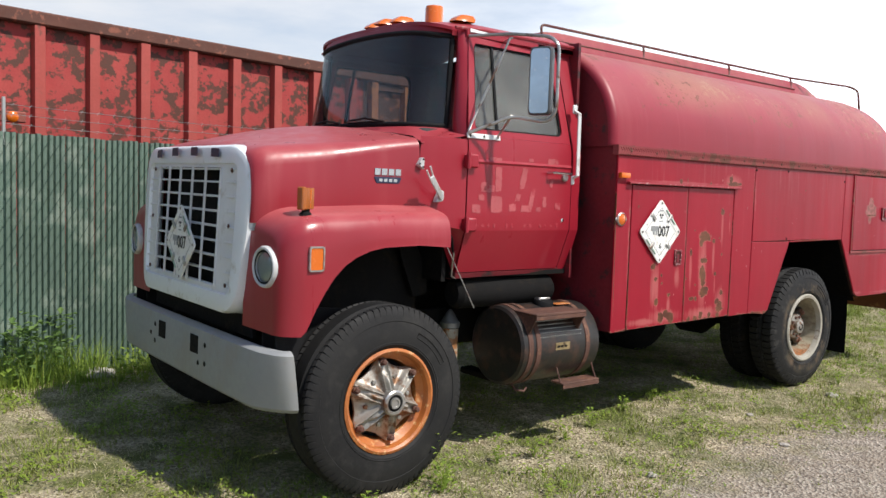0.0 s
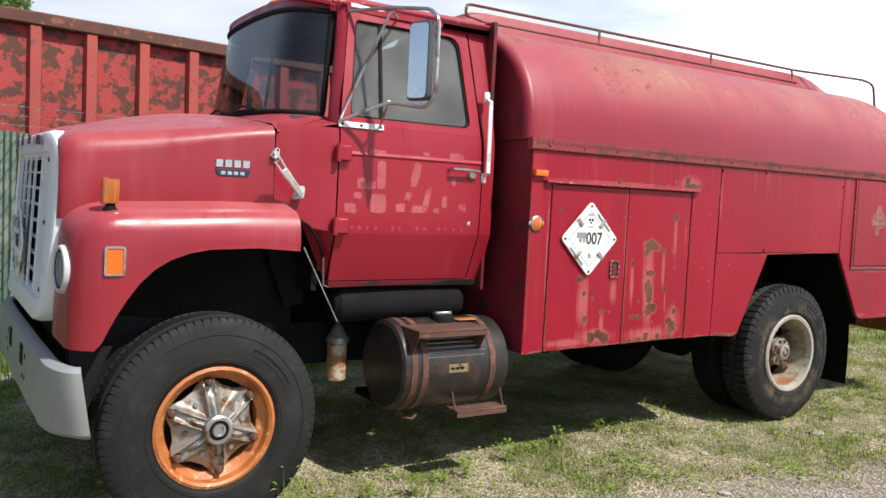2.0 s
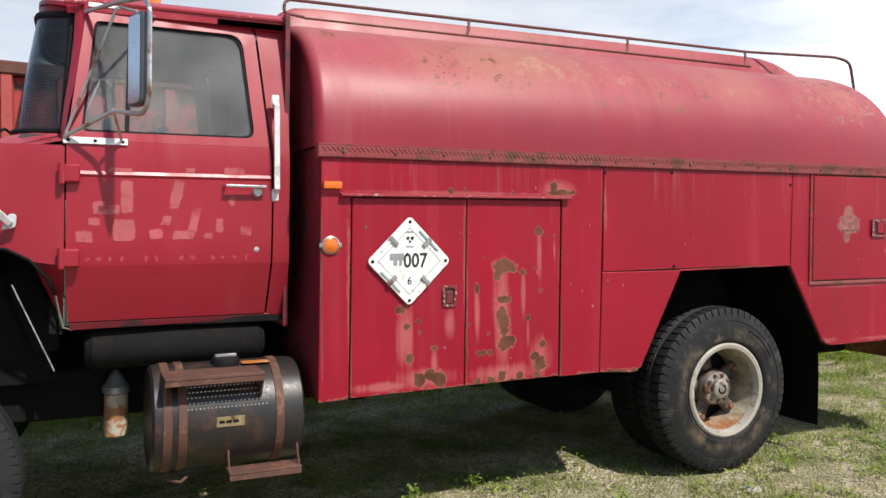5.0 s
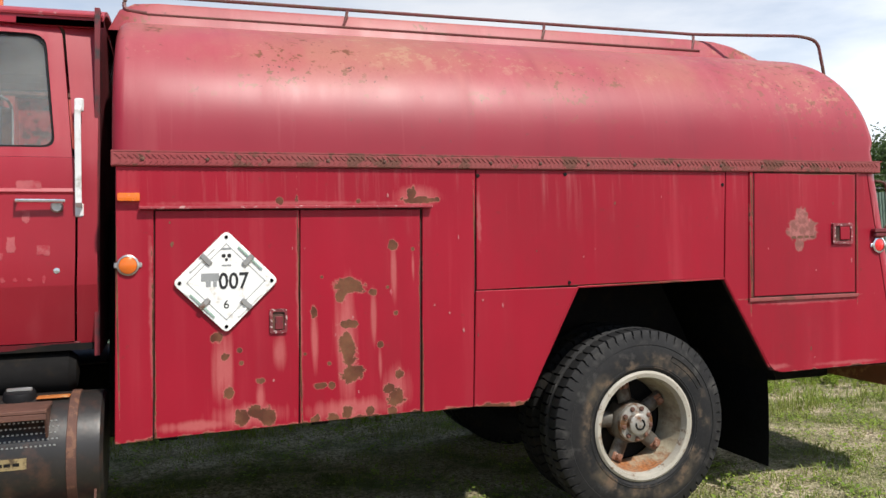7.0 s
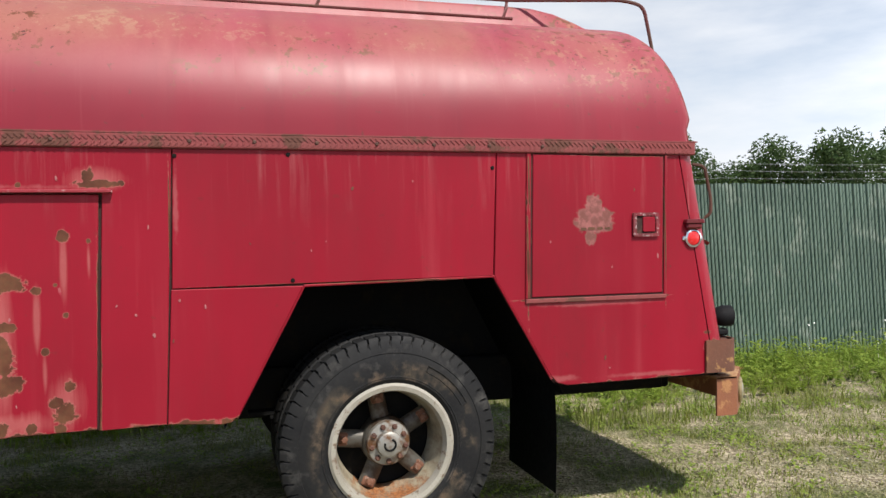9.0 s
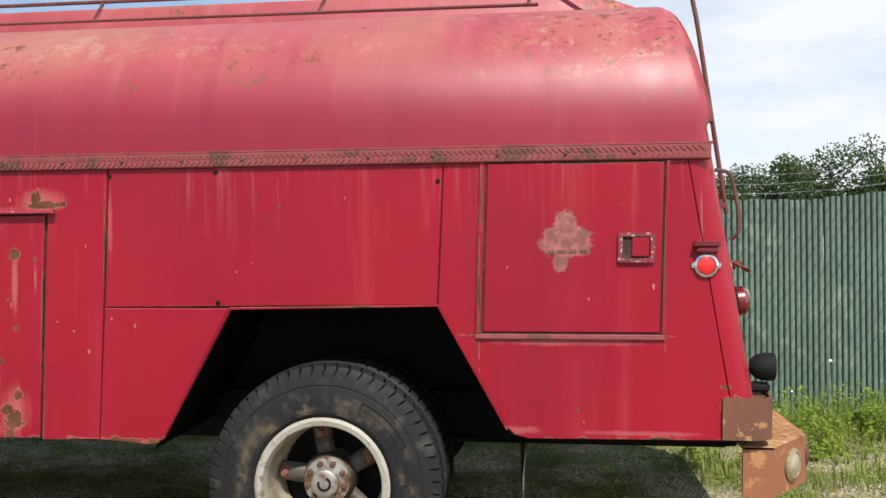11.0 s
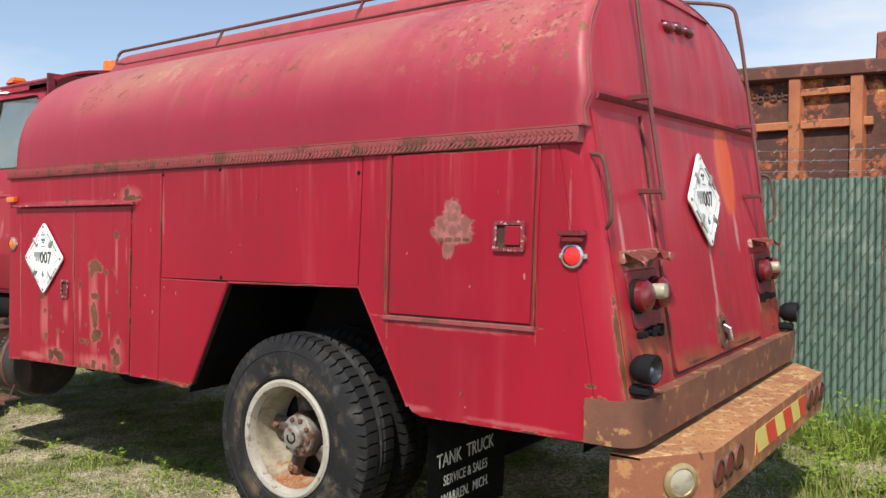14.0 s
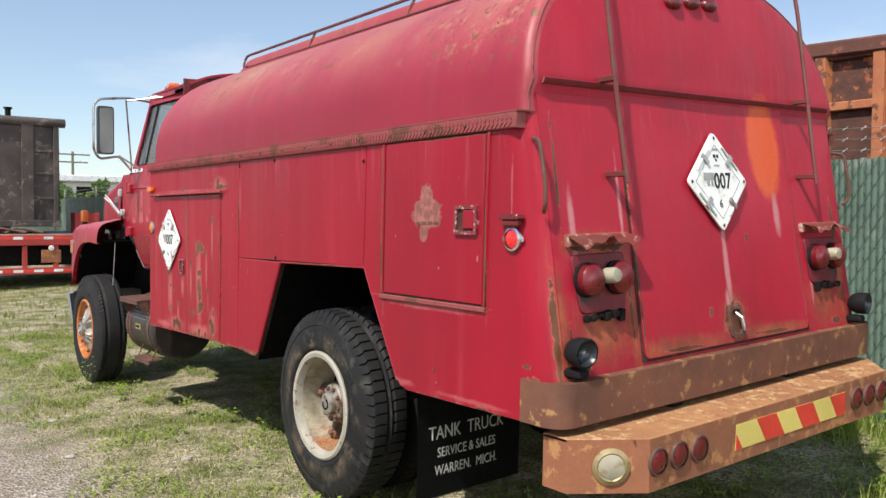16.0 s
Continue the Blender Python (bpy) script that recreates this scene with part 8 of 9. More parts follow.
# added black sheets close the engine bay to light from the far side
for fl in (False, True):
    part("engine_bay_light_block", plate([(2.0, 0.80), (3.14, 0.80), (3.14, 1.40), (2.90, 1.44), (2.2, 1.44), (2.0, 1.30)], lambda u, v, w: Vector((u, 4.10 + w, v)), 0.012), BLACK, truck, flip=fl)
part("brake_reservoir", lathe([(0, 0), (0.07, 0.008), (0.095, 0.04), (0.095, 0.80), (0.07, 0.83), (0, 0.84)], (3.28, 3.93, 0.972), (1, 0, 0), 24), BLACK, truck, "grimy black air reservoir under the cab")
SHEAR[0] = False

# ---- wear on the truck: rust-through, bleached runs, ghosts of lettering ----
SHEAR[0] = True
GHOST = plain("ghost_lettering", (0.42, 0.085, 0.095), 0.6, vary=0.2, dirt=(0.34, 0.02, 0.035), dirt_amount=0.35, scale=30)

GHOST_FAINT = plain("faint_ghost_lettering", (0.36, 0.040, 0.052), 0.6, vary=0.15, dirt=(0.33, 0.014, 0.03), dirt_amount=0.5, scale=40)


def wear():
    # bleached patch on the rear locker with what is left of a decal
    lk = lambda d: (lambda u, v, w: side(u, v, w - 0.0085 - d))
    for x0, x1, z0, z1 in ((7.715, 7.745, 1.508, 1.522), (7.752, 7.79, 1.51, 1.524), (7.80, 7.83, 1.511, 1.524), (7.838, 7.868, 1.512, 1.523)):
        part("decal_rest", plate(rounded([(x0, z0), (x1, z0), (x1, z1), (x0, z1)], 0.006, 2), lk(0.0016), 0.001), RUST, truck)
    rnd = random.Random(12)
    # chips and screws
    for x, z in ((6.36, 1.85), (6.38, 1.315), (5.90, 1.84), (7.28, 1.80)):
        part("screw", lathe([(0.010, 0), (0.008, 0.004), (0, 0.006)], side(x, z, 0), (0, -1, 0), 8), BLACK, truck)
    for i in range(40):
        x, z = rnd.uniform(4.4, 8.2), rnd.uniform(0.85, 1.8)
        if 6.05 < x < 7.65 and z < 1.33:
            continue
        r = rnd.uniform(0.003, 0.007)
        part("paint_chip", plate(blob(x, z, r * rnd.uniform(0.6, 1.0), r * rnd.uniform(0.8, 2.2), 300 + i, 10, 0.3), lambda u, v, w: side(u, v, w - 0.0095 if 7.47 < x < 8.14 and z > 1.2 else w - 0.0036), 0.001), PATCH if i % 3 else RUST, truck)
    # door lettering ghosts
    GH = [(3.426, 1.793, 0.052, 0.012), (3.453, 1.678, 0.027, 0.074), (3.377, 1.618, 0.046, 0.020), (3.442, 1.526, 0.046, 0.050), (3.277, 1.499, 0.034, 0.025), (3.336, 1.628, 0.023, 0.028),
          (3.671, 1.691, 0.024, 0.066), (3.625, 1.571, 0.020, 0.022), (3.579, 1.508, 0.029, 0.022), (3.751, 1.573, 0.020, 0.056), (3.702, 1.504, 0.048, 0.020), (3.866, 1.547, 0.017, 0.034),
          (3.815, 1.499, 0.020, 0.014), (3.992, 1.522, 0.026, 0.022), (3.935, 1.800, 0.050, 0.020), (3.731, 1.805, 0.020, 0.011), (3.319, 1.565, 0.023, 0.017), (3.923, 1.670, 0.014, 0.026)]
    for i, (x, z, rx, rz) in enumerate(GH):
        lean = 0.25 if 3.6 < x < 3.8 else 0.0
        o = []
        for k in range(44):
            a = 2 * math.pi * k / 44
            ca, sa = math.cos(a), math.sin(a)
            q = max(abs(ca), abs(sa)) ** -0.85
            tear = 0.006 * noise.noise((x * 9 + ca * 1.4, z * 9 + sa * 1.4, i)) + 0.005 * noise.noise((x * 30 + ca * 4.5, z * 30 + sa * 4.5, i + 40))
            o.append((x + ca * (q * rx + tear) + lean * sa * rz, z + sa * (q * rz + tear)))
        part("lettering_ghost", plate(o, lambda u, v, w: cabside(u, v, w - 0.0056), 0.0012), GHOST, truck)
    for i in range(15):
        x = 3.28 + 0.05 * i + rnd.uniform(-0.010, 0.010)
        dx, dz = rnd.uniform(0.010, 0.024), rnd.uniform(0.014, 0.026)
        if i in (4, 7, 10):
            continue
        part("lettering_ghost", plate(blob(x + dx / 2, 1.398, dx * 0.6, dz * 0.55, 700 + i, 14, 0.4), lambda u, v, w: cabside(u, v, w - 0.0052), 0.001), GHOST_FAINT, truck)


wear()
SHEAR[0] = False


# ---- things beyond the fence ----
YELLOW = rusty("faded_machine_yellow", (0.55, 0.36, 0.06), (0.48, 0.30, 0.06), (0.22, 0.10, 0.04), 0.25, 0.6, scale=8)
mast = thing("machine_mast", (9.5, 10.0, 0.0), "faded yellow machine mast beyond the fence", "machine")
for x0, x1 in ((9.18, 9.26), (9.34, 9.40), (9.47, 9.55)):
    part("upright", box(x0, x1, 9.92, 10.04, 0.0, 2.535, 0.008), YELLOW, mast)
part("top_bar", box(9.19, 9.54, 9.93, 10.02, 2.50, 2.548, 0.008), YELLOW, mast)
for x in (9.30, 9.435):
    part("chain_wheel", lathe([(0.0, 0), (0.045, 0.0), (0.038, 0.02), (0.045, 0.04), (0, 0.04)], (x, 9.90, 2.455), (0, 1, 0), 16), BROWN_STEEL, mast)
    part("lift_cylinder", rod((x, 9.96, 0.1), (x, 9.96, 2.42), 0.013, 8), NAVY, mast)
part("cross_pin", rod((9.135, 9.97, 2.425), (9.595, 9.97, 2.42), 0.022, 8), TIN, mast)
part("piston_head", box(9.35, 9.41, 9.89, 9.92, 1.9, 2.22, 0.008), BLACK, mast)
part("tilt_arm", tube([(9.08, 9.88, 2.05), (9.13, 9.88, 2.18), (9.24, 9.88, 2.42)], 0.016, 8), BROWN_STEEL, mast)
part("mast_foot", box(9.2, 9.8, 9.8, 10.5, -0.02, 0.12, 0.02), YELLOW, mast)

# ---- low trailer with a dark dump body, off to the front ----
GREY_BIN = rusty("weathered_grey_brown_steel", (0.042, 0.034, 0.031), (0.090, 0.070, 0.061), (0.16, 0.125, 0.11), 0.36, 0.75, scale=3.4)
TRAILER_RED = rusty("faded_red_trailer_paint", (0.42, 0.04, 0.035), (0.34, 0.035, 0.03), (0.20, 0.07, 0.05), 0.2, 0.55, scale=4)
DECK = plain("grey_deck_planks", (0.24, 0.20, 0.17), 0.8, vary=0.35, dirt=(0.30, 0.10, 0.07), dirt_amount=0.4)


def build_trailer():
    g = -0.05
    t = thing("low_trailer", (-11.0, 5.0, g), "red low-deck trailer with red and white reflective tape", "trailer")
    x0, x1, y0, y1 = -13.4, -9.0, 2.6, 9.2
    part("deck", box(x0, x1, y0, y1, 1.06, 1.14, 0.01), DECK, t)
    part("rear_beam", box(x1 - 0.05, x1 + 0.06, y0, y1, 0.90, 1.12, 0.01), TRAILER_RED, t)
    part("lower_beam", box(x1 - 0.05, x1 + 0.05, y0, y1, 0.28, 0.42, 0.01), TRAILER_RED, t)
    for y in np.arange(y0 + 0.1, y1, 0.62):
        part("upright", box(x1 - 0.04, x1 + 0.04, y, y + 0.10, 0.40, 0.92, 0.008), TRAILER_RED, t)
    for i, y in enumerate(np.arange(y0, y1 - 0.2, 0.2)):
        part("tape", box(x1 + 0.06, x1 + 0.064, y, y + 0.19, 1.03, 1.09), GRILLE_WHITE if i % 3 == 0 else TAPE_RED, t)
        part("tape", box(x1 + 0.05, x1 + 0.054, y, y + 0.19, 0.32, 0.38), GRILLE_WHITE if i % 2 == 0 else TAPE_RED, t)
    part("orange_panel", box(x1 + 0.03, x1 + 0.05, 5.55, 5.95, 0.52, 0.80, 0.01), STEP_RUST, t)
    part("panel_lamp", lathe([(0.06, 0), (0.05, 0.03), (0, 0.04)], (x1 + 0.05, 5.75, 0.84), (1, 0, 0), 16), GRILLE_WHITE, t)
    part("underframe", box(x0, x1 - 0.3, y0 + 0.3, y1 - 0.3, 0.45, 1.05, 0.02), BLACK, t)
    for y in (3.2, 4.4, 7.4, 8.4):
        for x in (-12.6, -11.6, -10.5):
            part("tyre", lathe([(0.2, 0), (0.40, 0.02), (0.42, 0.06), (0.42, 0.20), (0.40, 0.24), (0.2, 0.26), (0.0, 0.2)], (x, y, 0.37), (0, 1, 0), 24), RUBBER_BLACK, t)
    for y in (4.9, 5.25):
        part("chain_heap", tube([(-9.5, y - 0.3, 1.16), (-9.4, y - 0.1, 1.27), (-9.35, y + 0.1, 1.24), (-9.2, y + 0.4, 1.17)], 0.03, 6), BROWN_STEEL, t)
    part("red_box", box(-10.2, -9.8, 6.45, 7.0, 1.14, 1.62, 0.02), TRAILER_RED, t)
    b = thing("grey_dump_body", (-11.5, 4.0, 1.14), "weathered grey-brown ribbed dump body on a low trailer", "dump body")
    bx, by0, by1, zt = -9.6, 0.6, 6.08, 3.62
    part("end_sheet", plate([(by0, 1.40), (by1, 1.40), (by1, zt), (by0, zt)], lambda u, v, w: Vector((bx - w, u, v)), 0.06), GREY_BIN, b)
    part("side_sheet", plate([(-13.2, 1.40), (bx, 1.40), (bx, zt), (-13.2, zt)], lambda u, v, w: Vector((u, by1 - w, v)), 0.06), GREY_BIN, b)
    part("side_sheet", plate([(-13.2, 1.40), (bx, 1.40), (bx, zt), (-13.2, zt)], lambda u, v, w: Vector((u, by0 + w, v)), 0.06), GREY_BIN, b)
    part("floor_sheet", box(-13.2, bx, by0, by1, 1.34, 1.42), GREY_BIN, b)
    part("top_rail", rod((bx + 0.02, by0 - 0.05, zt), (bx + 0.02, by1 + 0.12, zt), 0.10, 12), GREY_BIN, b)
    part("top_knob", lathe([(0.06, 0), (0.06, 0.16), (0.09, 0.17), (0.09, 0.2), (0, 0.2)], (bx, 5.05, zt + 0.08), (0, 0, 1), 12), BLACK, b)
    for y in (1.2, 2.4, 3.6, 4.55, 5.3, 5.95):
        part("rib", box(bx, bx + 0.09, y, y + (0.24 if y == 5.3 else 0.10), 1.36, zt, 0.01), GREY_BIN, b)
    for z in (1.9, 2.45, 2.95):
        part("cross_rib", box(bx, bx + 0.05, 5.5, by1, z, z + 0.06, 0.008), GREY_BIN, b)
    part("base_rail", box(bx - 0.1, bx + 0.1, by0, by1, 1.30, 1.44, 0.01), GREY_BIN, b)
    part("skid", box(-13.2, bx - 0.1, 2.0, 2.2, 1.14, 1.36, 0.01), BROWN_STEEL, b)
    part("skid", box(-13.2, bx - 0.1, 4.9, 5.1, 1.14, 1.36, 0.01), BROWN_STEEL, b)


build_trailer()

# ---- far building, poles ----
WALL_WHITE = plain("pale_wall_panels", (0.62, 0.60, 0.55), 0.8, vary=0.1, scale=1.0)


def far_things():
    b = thing("low_building", (-48.0, 18.0, 0.0), "low pale flat-roofed building far behind", "building")
    part("wall", box(-54, -45, 10.5, 30, 0, 3.7), WALL_WHITE, b)
    part("roof", box(-54.3, -44.6, 10.2, 30.3, 3.7, 4.12, 0.05), GRILLE_WHITE, b)
    for y in (15.2, 20.0, 24.0):
        w = part("window", box(-45.02, -44.98, y, y + 1.0, 2.6, 3.4), BLACK, b)
        part("window_frame", box(-45.0, -44.95, y - 0.08, y + 1.08, 2.5, 2.6), GRILLE_WHITE, w)
    h = thing("green_screen_fence", (-43, 14, 0), "dark green screened fence far behind", "fence")
    part("screen", box(-43.1, -43.0, 3, 30, 0, 2.45), SLAT, h)
    POLE = plain("grey_weathered_pole", (0.16, 0.13, 0.10), 0.9)
    for x, y, top, sp in ((-70.0, 21.1, 7.4, 0.0), (19.6, 70.0, 8.4, 0.0)):
        p = thing("utility_pole", (x, y, 0), "grey wooden utility pole with cross-arms", "utility pole", group="utility poles")
        part("pole", rod((x, y, -0.2), (x, y, top), 0.15, 10, r2=0.10), POLE, p)
        for dz, half in ((0.2, 1.5), (0.9, 1.3)):
            arm = part("cross_arm", box(x - (half if y > 60 else 0.06), x + (half if y > 60 else 0.06), y - (0.06 if y > 60 else half), y + (0.06 if y > 60 else half), top - dz - 0.12, top - dz, 0.01), POLE, p)
            for s in (-0.9, -0.5, 0.5, 0.9):
                c = (x + (s * half if y > 60 else 0), y + (0 if y > 60 else s * half), top - dz)
                part("insulator", lathe([(0.05, 0), (0.07, 0.08), (0.03, 0.16), (0, 0.16)], c, (0, 0, 1), 8), GRILLE_WHITE, arm)
    wires = thing("power_line", (60, 70, 6.6), "thin power lines far behind the fence", "power line")
    for k, z in enumerate((7.95, 7.0, 6.4)):
        part("wire", tube([(19.6 + 30 * t, 70, z - 0.6 * math.sin(math.pi * (t % 1))) for t in np.linspace(0, 2.999, 31)], 0.025, 4), BLACK, wires)


far_things()


# ---- plants ----
def leaf_material(name, a, b, c, trans=0.25):
    m, nt, bs = nodes_of(name)
    g = nt.nodes.new("ShaderNodeNewGeometry")
    col = mix_col(nt, g.outputs["Random Per Island"], a, b)
    col = mix_col(nt, ramp_node(nt, noise_node(nt, 0.9, 4), 0.4, 0.7), col, c)
    nt.links.new(col, bs.inputs["Base Color"])
    bs.inputs["Roughness"].default_value = 0.6
    bs.inputs["Specular IOR Level"].default_value = 0.3
    tl = nt.nodes.new("ShaderNodeBsdfTranslucent")
    nt.links.new(col, tl.inputs[0])
    mx = nt.nodes.new("ShaderNodeMixShader")
    mx.inputs[0].default_value = trans
    nt.links.new(bs.outputs[0], mx.inputs[1])
    nt.links.new(tl.outputs[0], mx.inputs[2])
    nt.links.new(mx.outputs[0], nt.nodes["Material Output"].inputs["Surface"])
    return m


GRASS = leaf_material("green_grass_blades", (0.13, 0.19, 0.03), (0.29, 0.33, 0.07), (0.27, 0.27, 0.08))
STRAW = leaf_material("dry_straw_blades", (0.40, 0.34, 0.20), (0.60, 0.54, 0.37), (0.40, 0.36, 0.20))
WEED = leaf_material("bright_weed_leaves", (0.15, 0.26, 0.035), (0.34, 0.42, 0.08), (0.26, 0.34, 0.05), 0.4)
LEAF = leaf_material("tree_leaves", (0.045, 0.085, 0.025), (0.09, 0.14, 0.04), (0.06, 0.10, 0.03), 0.3)
LEAF_BRIGHT = leaf_material("young_tree_leaves", (0.10, 0.18, 0.045), (0.17, 0.26, 0.08), (0.13, 0.20, 0.06), 0.35)
BARK = plain("grey_bark", (0.12, 0.10, 0.08), 0.9, vary=0.3)
PETAL = plain("white_petals", (0.80, 0.79, 0.74), 0.7, vary=0.05, bumps=0)


def mesh_stuff(name, verts, faces, material, label, category):
    me = bpy.data.meshes.new(name)
    me.from_pydata(verts, [], faces)
    me.materials.append(material)
    for p in me.polygons:
        p.use_smooth = True
    return tagged(new(name, me), label, category, kind="stuff")


def blades(n, area, height, width, keep, seed, lean=0.9):
    """Bent blades of grass: a quad and a tip each."""
    rnd = random.Random(seed)
    V, F = [], []
    x0, x1, y0, y1 = area
    while n > 0:
        n -= 1
        x, y = rnd.uniform(x0, x1), rnd.uniform(y0, y1)
        k = keep(x, y)
        if rnd.random() > k:
            continue
        z = ground_z(x, y) - 0.004
        h = rnd.uniform(*height) * (0.5 + 0.6 * k)
        w = rnd.uniform(*width)
        a = rnd.uniform(0, 6.283)
        ca, sa = math.cos(a), math.sin(a)
        b = rnd.uniform(0.2, lean) * h
        dx, dy = -sa * b, ca * b
        i = len(V)
        V += [(x - ca * w, y - sa * w, z), (x + ca * w, y + sa * w, z), (x + ca * w * 0.7 + dx * 0.35, y + sa * w * 0.7 + dy * 0.35, z + h * 0.6), (x - ca * w * 0.7 + dx * 0.35, y - sa * w * 0.7 + dy * 0.35, z + h * 0.6), (x + dx, y + dy, z + h)]
        F += [(i, i + 1, i + 2, i + 3), (i + 3, i + 2, i + 4)]
    return V, F


def tuft(x, y):
    n = 0.5 + 0.5 * noise.noise((x * 1.3, y * 1.6, 2.0)) + 0.42 * noise.noise((x * 5.3, y * 5.3, 7.0))
    return smooth(0.34, 0.72, n)


def grass_keep(x, y):
    edge = 1.0 - gravel_share(x, y)
    track = 0.05 if y > 1.6 else 0.0
    under = 1.0
    if 3.95 < y < 5.8 and 2.1 < x < 8.4:
        under = 0.6
    return (edge * (0.12 + 0.88 * tuft(x, y)) + (1 - edge) * track * tuft(x + 5, y)) * under


def straw_keep(x, y):
    return (1.0 - gravel_share(x, y)) * (0.25 + 0.75 * (1 - tuft(x, y))) * (0.3 if 3.95 < y < 5.8 and 2.1 < x < 8.4 else 1.0)


V, F = blades(170000, (-1.5, 13.0, 2.1, 7.1), (0.012, 0.055), (0.0016, 0.0038), grass_keep, 21, 1.5)
mesh_stuff("grass", V, F, GRASS, "patchy short green grass on gravelly ground", "grass")
V, F = blades(90000, (-1.5, 13.0, 2.1, 7.1), (0.008, 0.030), (0.0012, 0.003), straw_keep, 22, 3.2)
mesh_stuff("dry_grass", V, F, STRAW, "dry straw and dead grass between green tufts", "dry grass")
V, F = blades(26000, (-14.0, -1.0, -3.0, 9.0), (0.03, 0.09), (0.004, 0.008), lambda x, y: 0.35 + 0.65 * tuft(x, y), 23)
mesh_stuff("far_grass", V, F, GRASS, "short green grass stretching toward the trailer", "grass")
V, F = blades(26000, (-2.0, 16.0, 6.2, 7.12), (0.10, 0.34), (0.002, 0.005), lambda x, y: smooth(6.2, 6.8, y) * (0.3 + 0.7 * tuft(x * 0.8, y + 9)), 24)
mesh_stuff("tall_grass", V, F, WEED, "tall bright grass along the fence foot", "grass")
V, F = blades(9000, (8.6, 16.0, 5.2, 7.1), (0.06, 0.2), (0.002, 0.005), lambda x, y: tuft(x, y), 25)
mesh_stuff("long_grass", V, F, GRASS, "longer green grass behind the truck", "grass")


def clover(n, area, keep, seed):
    """Small flat leaves close to the ground, in patches."""
    rnd = random.Random(seed)
    V, F = [], []
    x0, x1, y0, y1 = area
    for k in range(n):
        x, y = rnd.uniform(x0, x1), rnd.uniform(y0, y1)
        if rnd.random() > keep(x, y):
            continue
        z = ground_z(x, y) + rnd.uniform(0.004, 0.045)
        r = rnd.uniform(0.006, 0.017)
        a = rnd.uniform(0, 6.283)
        d = Vector((math.cos(a), math.sin(a), rnd.uniform(-0.5, 0.7))) * r
        s = Vector((-math.sin(a), math.cos(a), rnd.uniform(-0.5, 0.5))) * r * 0.6
        c = Vector((x, y, z))
        i = len(V)
        V += [tuple(c - d), tuple(c + s), tuple(c + d), tuple(c - s)]
        F.append((i, i + 1, i + 2, i + 3))
    return V, F


def leaf_keep(x, y):
    n = 0.5 + 0.6 * noise.noise((x * 2.3, y * 2.3, 17.0)) + 0.5 * noise.noise((x * 7.1, y * 7.1, 27.0))
    return smooth(0.42, 0.85, n) * (1.0 - gravel_share(x, y)) * (0.5 if 3.95 < y < 5.8 and 2.1 < x < 8.4 else 1.0)


V, F = clover(170000, (-1.5, 13.0, 2.1, 7.1), leaf_keep, 61)
mesh_stuff("clover", V, F, WEED, "low clover and small leaves between the grass", "weeds")

def stones():
    rnd = random.Random(31)
    V, F = [], []
    for k in range(15000):
        x, y = rnd.uniform(0.5, 13.0), rnd.uniform(0.9, 4.4)
        if rnd.random() > 0.10 + 0.9 * gravel_share(x, y):
            continue
        r = rnd.uniform(0.003, 0.009) * (1.8 if rnd.random() < 0.03 else 1)
        z = ground_z(x, y)
        a = rnd.uniform(0, 6.28)
        i = len(V)
        for j in range(4):
            q = a + j * 1.571 + rnd.uniform(-0.3, 0.3)
            s = r * rnd.uniform(0.8, 1.4)
            V.append((x + s * math.cos(q), y + s * math.sin(q), z + r * rnd.uniform(-0.1, 0.4)))
        V.append((x + rnd.uniform(-0.3, 0.3) * r, y + rnd.uniform(-0.3, 0.3) * r, z + r * rnd.uniform(0.5, 0.9)))
        F += [(i + j, i + (j + 1) % 4, i + 4) for j in range(4)]
    m, nt, b = nodes_of("mixed_gravel")
    g = nt.nodes.new("ShaderNodeNewGeometry")
    c = mix_col(nt, g.outputs["Random Per Island"], (0.17, 0.145, 0.12), (0.50, 0.45, 0.385))
    nt.links.new(c, b.inputs["Base Color"])
    b.inputs["Roughness"].default_value = 0.9
    mesh_stuff("gravel", V, F, m, "loose mixed grey gravel on the track", "gravel")


stones()
STONE = plain("pale_flat_stone", (0.40, 0.37, 0.33), 0.9, vary=0.25)
for x, y, r in ((2.03, 6.85, 0.14), (3.95, 2.9, 0.035), (5.1, 2.75, 0.03), (6.7, 3.25, 0.05), (5.6, 3.3, 0.03)):
    bm = bmesh.new()
    bmesh.ops.create_icosphere(bm, subdivisions=2, radius=r)
    for v in bm.verts:
        v.co *= 1 + 0.3 * noise.noise(v.co * (2.5 / r) + Vector((x, y, 0)))
        v.co.z *= 0.4
        v.co += Vector((x, y, ground_z(x, y) + r * 0.2))
    tagged(part("stone", bm, STONE, None, "", 25), "pale flat stone lying in the grass", "stone")


